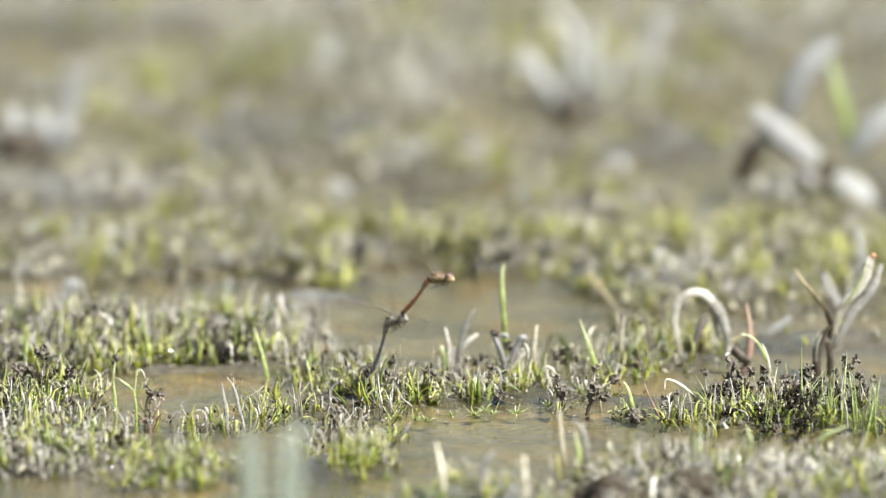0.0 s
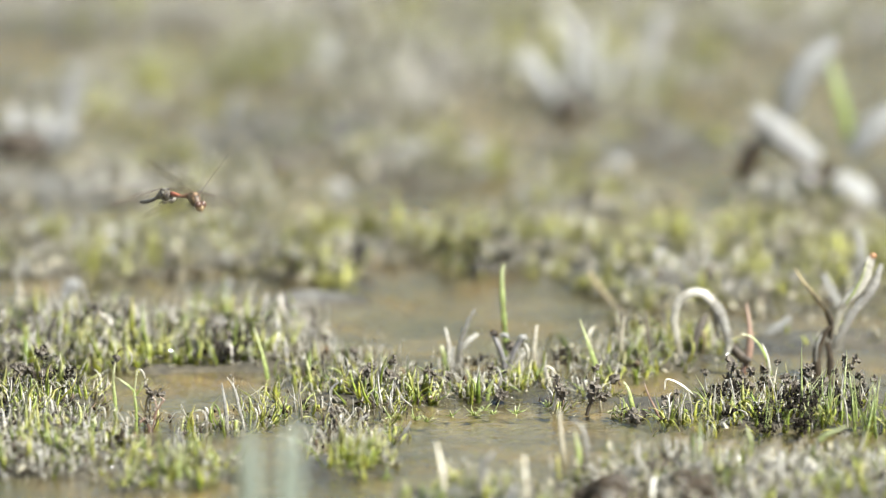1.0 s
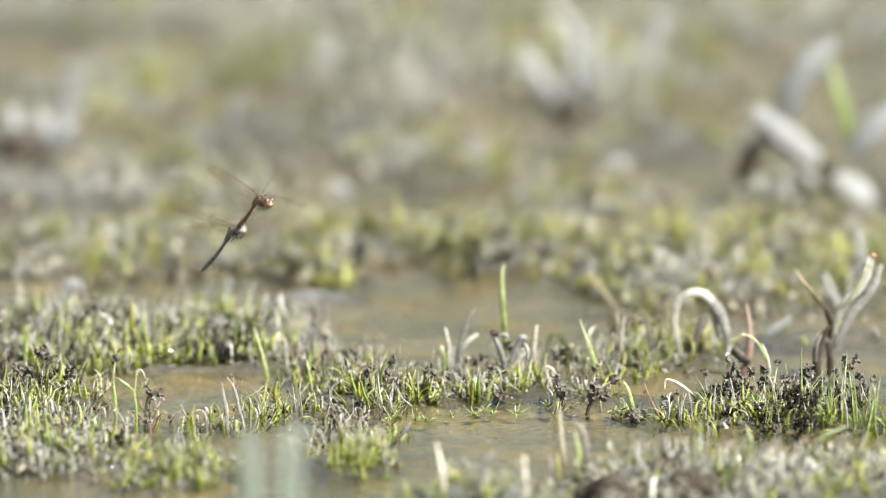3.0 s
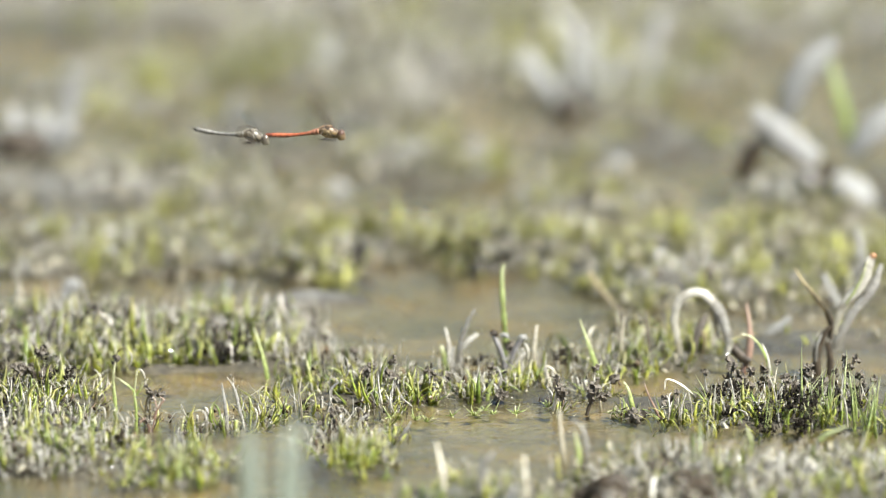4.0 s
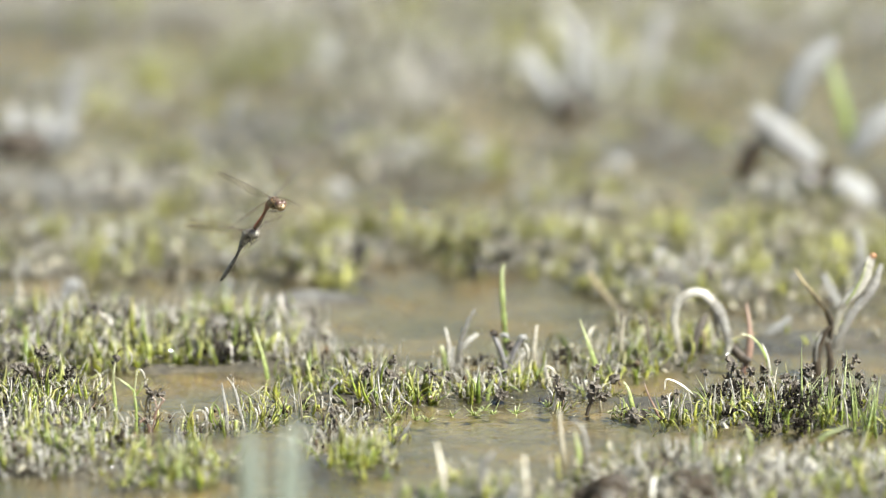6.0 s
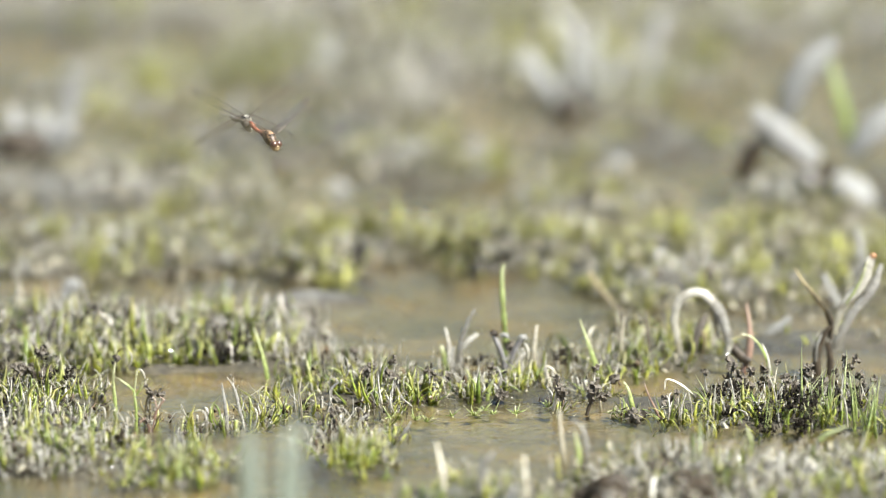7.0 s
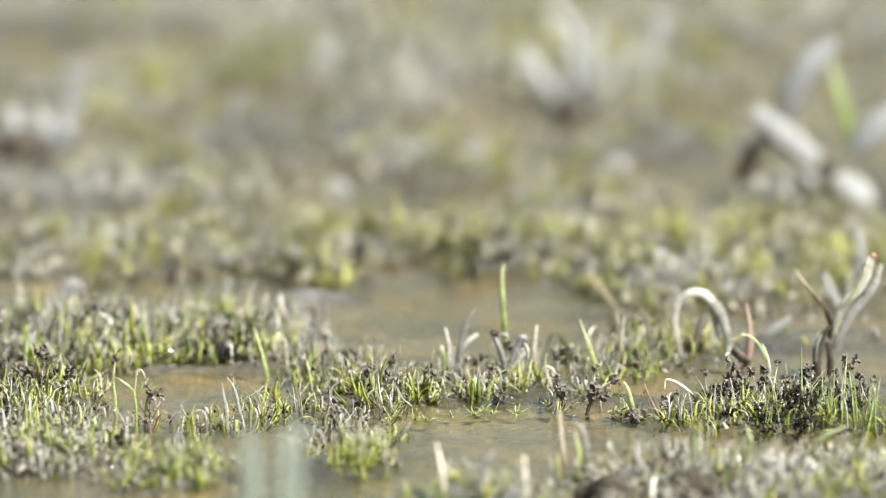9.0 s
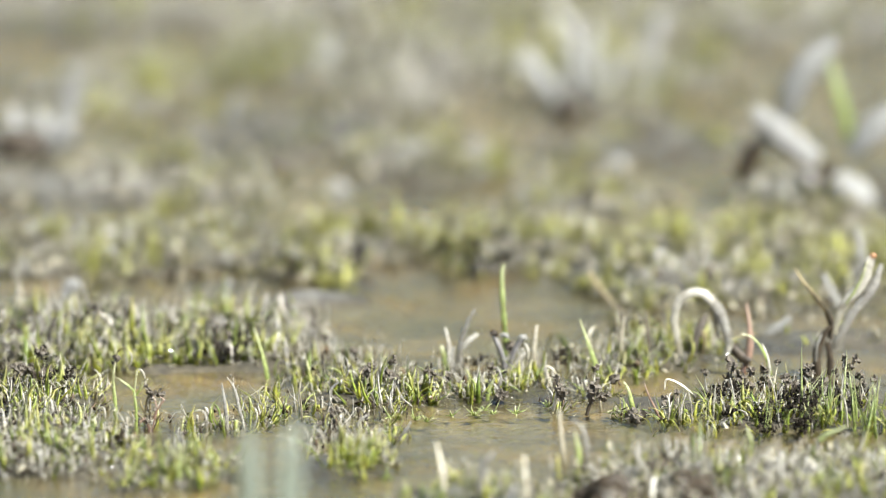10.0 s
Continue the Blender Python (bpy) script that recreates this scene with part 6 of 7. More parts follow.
def wing_chord(s, hind):
    """Leading and trailing edge of a wing at s of its length, from 0 at the root to 1 at the tip."""
    width = 0.0088 if hind else 0.0066
    lead = 0.0012 * math.sin(math.pi * s) + 0.0010 * (1 - s)
    full = (1 - s ** 7) ** 0.5
    swell = (0.32 + 0.68 * min(1.0, (s / (0.22 if hind else 0.45))) ** 0.7) * (1.0 - 0.25 * s)
    return lead * full - 0.0012 * s ** 6, lead - 0.0012 * s ** 6 - width * swell * full


def build_wing(body, side, hind):
    length = 0.0275 if hind else 0.0290
    rows, cols = 22, 6
    bm = bmesh.new()
    grid = []
    for i in range(rows):
        s = i / (rows - 1)
        lead, trail = wing_chord(min(s, 0.995), hind)
        grid.append([bm.verts.new((lead + (trail - lead) * k / (cols - 1), side * length * s, 0.00025 * math.sin(3.1 * k)))
                     for k in range(cols)])
    for a, b in zip(grid, grid[1:]):
        for k in range(cols - 1):
            bm.faces.new((a[k], a[k + 1], b[k + 1], b[k]))
    wing = part("hindwing" if hind else "forewing", bm, MEMBRANE, body, "clear glossy net-veined wing")
    bm = bmesh.new()
    for k, r in ((0, 0.00012), (0.12, 0.00007), (0.45, 0.00004), (0.72, 0.00004), (1.0, 0.00003)):
        pts = []
        for i in range(14):
            s = i / 13 * (0.99 if k in (0, 1.0) else 0.93)
            lead, trail = wing_chord(min(s, 0.995), hind)
            pts.append((lead + (trail - lead) * k, side * length * s, 0.0001))
        tube(bm, pts, [r * (1 - 0.5 * i / 13) for i in range(14)], 5)
    part("wing_vein", bm, VEIN, wing, "dark raised veins")
    bm = bmesh.new()
    lead, trail = wing_chord(0.86, hind)
    tube(bm, [(lead - 0.0004, side * length * s, 0.0001) for s in (0.83, 0.85, 0.88, 0.91)], [0.0002, 0.00042, 0.00042, 0.0002], 6, 0.4)
    part("wing_spot", bm, VEIN, wing, "brown spot near the wing tip")
    wing["base"] = (0.0030 if hind else 0.0058, side * 0.0016, 0.0032)
    wing.location = wing["base"]
    return wing, side, hind


def build_dragonfly(name, label, thorax_mat, head_mat, eye_mat, tail_mat, tail_length, waist):
    body = new(name)
    tagged(body, label, "dragonfly")
    # thorax: humped, deepest under the wing roots, narrowed to the neck
    bm = bmesh.new()
    bmesh.ops.create_uvsphere(bm, u_segments=28, v_segments=20, radius=1.0)
    for v in bm.verts:
        x, y, z = v.co
        plate = 0.00022 * noise.noise(Vector((x * 2.1, y * 2.6, z * 2.6)))
        pinch = 1 - 0.22 * max(0.0, x) ** 2 - 0.12 * max(0.0, -x)
        v.co = (0.0050 + 0.0056 * x, (0.0026 + plate) * y * pinch, (0.0030 + plate) * z * pinch + 0.0005 * (1 - x * x) - 0.0006 * x)
    part("thorax", bm, thorax_mat, body)
    # small knobs where the wings hinge
    for side in (1, -1):
        for x in (0.0034, 0.0060):
            bm = bmesh.new()
            ball(bm, (x, side * 0.0012, 0.0031), (0.0009, 0.0006, 0.0005), 6, 8)
            part("wing_hinge", bm, thorax_mat, body)
    # head close behind the neck, with two large eyes
    bm = bmesh.new()
    ball(bm, (0.0109, 0, -0.0009), (0.0019, 0.0025, 0.0021), 10, 14)
    ball(bm, (0.0121, 0, -0.0014), (0.0011, 0.0015, 0.0013), 8, 12)
    ball(bm, (0.0123, 0, -0.0002), (0.0007, 0.0010, 0.0006), 6, 10)
    head = part("head", bm, head_mat, body)
    for side in (1, -1):
        bm = bmesh.new()
        ball(bm, (0.0108, side * 0.0012, 0.0001), (0.0019, 0.0019, 0.0020), 12, 16)
        part("eye", bm, eye_mat, head)
    # tail in ten rings, sagging a little between its ends
    def sag(d):
        u = d / tail_length
        return -0.0011 * math.sin(math.pi * min(1.0, u)) * (1 - 0.35 * u)

    bm = bmesh.new()
    tube(bm, [(0.0006, 0, 0), (-0.0006, 0, 0)], [0.0016, 0.0015], 12)
    abdomen = part("abdomen", bm, tail_mat, body)
    cuts = [0.0, 0.045, 0.12, 0.22, 0.345, 0.475, 0.605, 0.725, 0.83, 0.91, 0.96]
    girth = [0.0014, 0.0016, 0.0012, waist, waist, waist + 0.0001, waist + 0.0003, waist + 0.0004, waist + 0.0003, 0.0010, 0.0007]
    for i in range(10):
        a, b = cuts[i] * tail_length, cuts[i + 1] * tail_length
        ra, rb = girth[i], girth[i + 1]
        bm = bmesh.new()
        tube(bm, [(-a - (b - a) * s, 0, sag(a + (b - a) * s)) for s in (0.0, 0.06, 0.5, 0.93, 1.02)],
             [ra * 0.94, ra, (ra + rb) / 2, rb * 1.01, rb * 0.93], 12, 0.94)
        part("tail_ring", bm, tail_mat, abdomen)
    for side in (1, -1):
        bm = bmesh.new()
        tube(bm, [(-0.95 * tail_length, side * 0.0003, sag(0.95 * tail_length)), (-0.98 * tail_length, side * 0.0006, 0.0001), (-tail_length, side * 0.0004, -0.0001)],
             [0.0004, 0.0004, 0.0002], 6)
        part("clasper", bm, LEG, abdomen, "dark clasper at the tail's end")
    # six legs folded against the belly, the hind pair trailing
    for side in (1, -1):
        for k, x in enumerate((0.0082, 0.0066, 0.0050)):
            bm = bmesh.new()
            tube(bm, [(x, side * 0.0009, -0.0023), (x + 0.0008 - 0.0011 * k, side * (0.0021 - 0.0003 * k), -0.0031), (x - 0.0012 - 0.0007 * k, side * (0.0014 + 0.0002 * k), -0.0036),
                      (x - 0.0022 - 0.0014 * k, side * 0.0008, -0.0036 - 0.0003 * k)], [0.00024, 0.00021, 0.00015, 0.00007], 6)
            part("leg", bm, LEG, body, "thin black leg")
    wings = [build_wing(body, side, hind) for side in (1, -1) for hind in (False, True)]
    return body, abdomen, wings


male, male_abdomen, male_wings = build_dragonfly(
    "dragonfly", "red-tailed brown male dragonfly clasping the grey female's head in flight",
    MALE_THORAX, MALE_HEAD, MALE_EYE, MALE_RED, 0.0270, 0.00080)
female, female_abdomen, female_wings = build_dragonfly(
    "dragonfly", "grey-olive female dragonfly towed in flight by the red male",
    FEMALE_THORAX, FEMALE_HEAD, FEMALE_EYE, FEMALE_BODY, 0.0245, 0.00076)
tagged(male, group="coupled dragonflies")
tagged(female, group="coupled dragonflies")


def motions():
    # the coupled pair hovers, dips its rear tail into the shallow water and leaves over the pool
    walk(male, [
        (0, pose(-0.0072, -0.0090, 0.0617, -0.0, -11.3, -17.0)),
        (0.1, pose(-0.0476, -0.0172, 0.1011, -0.0, -18.7, -52.8)),
        (0.2, pose(-0.0740, -0.0222, 0.1241, -0.0, 2.0, -59.9)),
        (0.3, pose(-0.0769, -0.0218, 0.1321, -0.0, 3.6, -53.7)),
        (0.4, pose(-0.0814, -0.0233, 0.1291, -0.0, 9.9, -54.4)),
        (0.5, pose(-0.0941, -0.0256, 0.0944, -0.0, 21.6, -61.1)),
        (0.6, pose(-0.1045, -0.0251, 0.0611, -0.0, 9.9, -60.2)),
        (0.7, pose(-0.1073, -0.0166, 0.0906, -0.0, -5.4, -56.9)),
        (0.8, pose(-0.1110, -0.0237, 0.1179, -0.0, 3.0, -58.3)),
        (0.9, pose(-0.1136, -0.0248, 0.1240, -0.0, 6.2, -59.4)),
        (1, pose(-0.1187, -0.0245, 0.1044, -0.0, 17.1, -58.0)),
        (1.1, pose(-0.1217, -0.0252, 0.0606, -0.0, 28.9, -60.1)),
        (1.2, pose(-0.1150, -0.0111, 0.0456, -0.0, -18.5, -46.6)),
        (1.3, pose(-0.1204, -0.0120, 0.0745, -0.0, -13.2, -60.8)),
        (1.4, pose(-0.1213, -0.0257, 0.1070, -0.0, 7.8, -63.9)),
        (1.5, pose(-0.1180, -0.0259, 0.1174, -0.0, 5.7, -65.2)),
        (1.6, pose(-0.1181, -0.0239, 0.1198, -0.0, -2.3, -59.5)),
        (1.7, pose(-0.1194, -0.0245, 0.1218, -0.0, 6.2, -59.3)),
        (1.8, pose(-0.1221, -0.0256, 0.0963, -0.0, 24.1, -59.0)),
        (1.9, pose(-0.1191, -0.0257, 0.0540, -0.0, 15.6, -58.1)),
        (2, pose(-0.1097, -0.0109, 0.0456, -0.0, -15.2, -55.7)),
        (2.1, pose(-0.1103, -0.0114, 0.0750, -0.0, -18.9, -53.6)),
        (2.2, pose(-0.1158, -0.0239, 0.1030, -0.0, -5.4, -58.1)),
        (2.3, pose(-0.1147, -0.0240, 0.1132, -0.0, 8.2, -59.2)),
        (2.4, pose(-0.1144, -0.0232, 0.1170, -0.0, 1.2, -54.7)),
        (2.5, pose(-0.1142, -0.0222, 0.1158, -0.0, 11.0, -52.7)),
        (2.6, pose(-0.1177, -0.0259, 0.0827, -0.0, 14.0, -53.4)),
        (2.7, pose(-0.1070, -0.0227, 0.0470, -0.0, 5.6, -47.8)),
        (2.8, pose(-0.0913, -0.0121, 0.0420, -0.0, -13.6, -49.5)),
        (2.95, pose(-0.0885, -0.0164, 0.0822, -0.0, -12.7, -55.0)),
        (3.15, pose(-0.0846, -0.0214, 0.1149, -0.0, 5.8, -50.8)),
        (3.4, pose(-0.0777, -0.0204, 0.1196, -0.0, 6.5, -45.3)),
        (3.6, pose(-0.0683, -0.0176, 0.1111, -0.0, 7.6, -35.4)),
        (3.72, pose(-0.0520, -0.0122, 0.0706, -0.0, 1.5, -17.0)),
        (3.8, pose(-0.0418, 0.0057, 0.0612, 0.0, -18.5, 3.1)),
        (3.9, pose(-0.0381, 0.0082, 0.0961, -0.0, -9.2, -18.2)),
        (4, pose(-0.0587, 0.0047, 0.1305, -0.0, 6.8, -1.1)),
        (4.1, pose(-0.0645, 0.0004, 0.1448, -0.0, 10.4, -1.7)),
        (4.2, pose(-0.0689, -0.0018, 0.1484, -0.0, 11.7, -1.9)),
        (4.3, pose(-0.0751, 0.0009, 0.1244, -0.0, 22.5, -17.6)),
        (4.4, pose(-0.0632, -0.0063, 0.0833, -0.0, 24.4, -4.2)),
        (4.5, pose(-0.0184, -0.0001, 0.0546, 0.0, -0.0, 0.0)),
        (4.6, pose(-0.0016, -0.0003, 0.0643, 0.0, -14.3, 2.4)),
        (4.7, pose(-0.0220, -0.0027, 0.1075, -0.0, -2.0, -13.1)),
        (4.8, pose(-0.0387, -0.0065, 0.1333, -0.0, 7.0, -1.1)),
        (4.9, pose(-0.0432, -0.0061, 0.1402, -0.0, 6.9, -1.1)),
        (5, pose(-0.0456, -0.0064, 0.1469, -0.0, 14.3, -2.4)),
        (5.1, pose(-0.0453, -0.0099, 0.1501, -0.0, 13.6, -2.2)),
        (5.2, pose(-0.0476, -0.0113, 0.1492, -0.0, 7.2, -1.2)),
        (5.3, pose(-0.0484, -0.0114, 0.1524, -0.0, 7.9, -19.4)),
        (5.4, pose(-0.0476, -0.0113, 0.1538, -0.0, 6.7, -19.8)),
        (5.5, pose(-0.0587, -0.0212, 0.1346, -0.0, 13.4, -42.7)),
        (5.6, pose(-0.0717, -0.0230, 0.0927, -0.0, 22.7, -50.1)),
        (5.7, pose(-0.0799, -0.0222, 0.0679, -0.0, 0.6, -46.9)),
        (5.8, pose(-0.0781, -0.0115, 0.0462, -0.0, -15.6, -49.1)),
        (5.95, pose(-0.0811, -0.0145, 0.0822, -0.0, -11.6, -55.3)),
        (6.15, pose(-0.0819, -0.0232, 0.1152, -0.0, 5.2, -58.5)),
        (6.4, pose(-0.0824, -0.0234, 0.1205, -0.0, 7.3, -58.4)),
        (6.6, pose(-0.0830, -0.0233, 0.1227, -0.0, 11.5, -60.4)),
        (6.8, pose(-0.0837, -0.0232, 0.1229, -0.0, 13.8, -60.1)),
        (6.9, pose(-0.0848, -0.0255, 0.1267, -0.0, 17.7, -54.4)),
        (7, pose(-0.0837, -0.0265, 0.1341, -0.0, 22.4, -54.6)),
        (7.1, pose(-0.0855, -0.0250, 0.1373, -0.0, 41.1, -57.2)),
        (7.2, pose(-0.0835, -0.0227, 0.1381, -0.0, 38.2, -55.6)),
        (7.3, pose(-0.0735, -0.0246, 0.1836, -0.0, -7.9, -48.0)),
        (7.4, pose(-0.0553, -0.0215, 0.2300, -0.0, 0.7, -48.8)),
        (7.6, pose(-0.0315, -0.0204, 0.3093, -0.0, 1.4, -49.2)),
        (8, pose(0.0000, -0.0206, 0.4355, -0.0, 2.5, -49.7)),
        (10, pose(0.0209, -0.0208, 0.5398, -0.0, 3.4, -50.2)),
    ])
    walk(female, [
        (0, pose(-0.0268, 0.0094, 0.0371, -0.0, -26.1, -35.0)),
        (0.1, pose(-0.0603, 0.0081, 0.0785, -0.0, -17.1, -56.9)),
        (0.2, pose(-0.0900, 0.0083, 0.1118, -0.0, -15.7, -56.9)),
        (0.3, pose(-0.0943, 0.0086, 0.1216, -0.0, -12.1, -53.7)),
        (0.4, pose(-0.0954, 0.0087, 0.1187, -0.0, -11.4, -56.3)),
        (0.5, pose(-0.1068, 0.0080, 0.0882, -0.0, -8.2, -66.0)),
        (0.6, pose(-0.1154, 0.0080, 0.0502, -0.0, -10.7, -65.7)),
        (0.7, pose(-0.1191, 0.0078, 0.0663, -0.0, -21.8, -61.8)),
        (0.8, pose(-0.1225, 0.0082, 0.1043, -0.0, -14.1, -63.0)),
        (0.9, pose(-0.1245, 0.0081, 0.1136, -0.0, -18.2, -62.4)),
        (1, pose(-0.1332, 0.0086, 0.0995, -0.0, -4.5, -59.1)),
        (1.1, pose(-0.1356, 0.0086, 0.0587, -0.0, 6.4, -64.7)),
        (1.2, pose(-0.1188, 0.0073, 0.0159, -0.0, -21.9, -70.2)),
        (1.3, pose(-0.1319, 0.0082, 0.0462, -0.0, -38.6, -55.9)),
        (1.4, pose(-0.1288, 0.0081, 0.0957, -0.0, -10.2, -66.8)),
        (1.5, pose(-0.1256, 0.0080, 0.1063, -0.0, -11.3, -69.0)),
        (1.6, pose(-0.1275, 0.0084, 0.1060, -0.0, -21.6, -64.2)),
        (1.7, pose(-0.1310, 0.0082, 0.1105, -0.0, -15.1, -62.8)),
        (1.8, pose(-0.1351, 0.0087, 0.0957, -0.0, 7.6, -68.1)),
        (1.9, pose(-0.1309, 0.0087, 0.0503, -0.0, 7.3, -65.8)),
        (2, pose(-0.1096, 0.0075, 0.0155, -0.0, -24.5, -79.4)),
        (2.1, pose(-0.1180, 0.0079, 0.0450, -0.0, -37.9, -62.4)),
        (2.2, pose(-0.1267, 0.0081, 0.0892, -0.0, -13.1, -61.9)),
        (2.3, pose(-0.1271, 0.0084, 0.1018, -0.0, -8.7, -60.0)),
        (2.4, pose(-0.1256, 0.0083, 0.1023, -0.0, -17.2, -62.5)),
        (2.5, pose(-0.1275, 0.0086, 0.1017, -0.0, -15.6, -55.4)),
        (2.6, pose(-0.1289, 0.0088, 0.0794, -0.0, 7.3, -70.3)),
        (2.7, pose(-0.1225, 0.0094, 0.0426, -0.0, 21.3, -61.9)),
        (2.8, pose(-0.0936, 0.0076, 0.0125, -0.0, -26.1, -67.4)),
        (2.95, pose(-0.1006, 0.0082, 0.0581, -0.0, -24.9, -57.3)),
        (3.15, pose(-0.1004, 0.0086, 0.1015, -0.0, -15.6, -54.3)),
        (3.4, pose(-0.0970, 0.0089, 0.1094, -0.0, -10.9, -49.9)),
        (3.6, pose(-0.0920, 0.0094, 0.1045, -0.0, -3.8, -42.2)),
        (3.72, pose(-0.0757, 0.0092, 0.0541, -0.0, -0.0, -42.3)),
        (3.8, pose(-0.0450, 0.0089, 0.0266, -0.0, -44.1, -32.1)),
        (3.9, pose(-0.0628, 0.0091, 0.0709, -0.0, -20.4, -27.9)),
        (4, pose(-0.0943, 0.0119, 0.1281, -0.0, 11.2, -1.8)),
        (4.1, pose(-0.0995, 0.0109, 0.1433, -0.0, 4.5, -12.9)),
        (4.2, pose(-0.1030, 0.0104, 0.1437, -0.0, -5.0, -20.0)),
        (4.3, pose(-0.1101, 0.0101, 0.1282, -0.0, 10.3, -23.9)),
        (4.4, pose(-0.0960, 0.0096, 0.0836, -0.0, 4.5, -33.7)),
        (4.5, pose(-0.0474, 0.0112, 0.0428, -0.0, 29.8, -17.2)),
        (4.6, pose(-0.0142, 0.0091, 0.0325, -0.0, -30.3, -31.6)),
        (4.7, pose(-0.0519, 0.0097, 0.0906, -0.0, -10.3, -26.2)),
        (4.8, pose(-0.0707, 0.0098, 0.1262, -0.0, -1.9, -28.1)),
        (4.9, pose(-0.0741, 0.0102, 0.1294, -0.0, -9.8, -24.0)),
        (5, pose(-0.0774, 0.0101, 0.1393, -0.0, -5.7, -25.3)),
        (5.1, pose(-0.0751, 0.0098, 0.1423, -0.0, -5.2, -29.9)),
        (5.2, pose(-0.0765, 0.0097, 0.1411, -0.0, -7.8, -33.3)),
        (5.3, pose(-0.0772, 0.0093, 0.1436, -0.0, -12.4, -37.5)),
        (5.4, pose(-0.0764, 0.0096, 0.1458, -0.0, -11.8, -32.2)),
        (5.5, pose(-0.0791, 0.0088, 0.1300, -0.0, -2.8, -54.7)),
        (5.6, pose(-0.0898, 0.0088, 0.0905, -0.0, 4.8, -60.6)),
        (5.7, pose(-0.0935, 0.0088, 0.0551, -0.0, -3.3, -53.2)),
        (5.8, pose(-0.0817, 0.0075, 0.0163, -0.0, -26.2, -70.0)),
        (5.95, pose(-0.0911, 0.0082, 0.0554, -0.0, -31.7, -57.9)),
        (6.15, pose(-0.0953, 0.0083, 0.1027, -0.0, -16.0, -59.4)),
        (6.4, pose(-0.0970, 0.0084, 0.1101, -0.0, -13.8, -59.7)),
        (6.6, pose(-0.0987, 0.0083, 0.1134, -0.0, -13.8, -59.7)),
        (6.8, pose(-0.0997, 0.0082, 0.1138, -0.0, -14.9, -60.7)),
        (6.9, pose(-0.0982, 0.0084, 0.1235, -0.0, -0.4, -64.2)),
        (7, pose(-0.0941, 0.0085, 0.1354, -0.0, 6.8, -70.8)),
        (7.1, pose(-0.0946, 0.0089, 0.1474, -0.0, 19.0, -73.4)),
        (7.2, pose(-0.0921, 0.0092, 0.1536, -0.0, 26.3, -73.8)),
        (7.3, pose(-0.0844, 0.0086, 0.1727, -0.0, -9.3, -65.1)),
        (7.4, pose(-0.0681, 0.0086, 0.2137, -0.0, -12.8, -60.2)),
        (7.6, pose(-0.0462, 0.0088, 0.2930, -0.0, -11.8, -58.1)),
        (8, pose(-0.0146, 0.0091, 0.4200, -0.0, -10.5, -58.6)),
        (10, pose(0.0064, 0.0093, 0.5249, -0.0, -9.4, -59.0)),
    ])
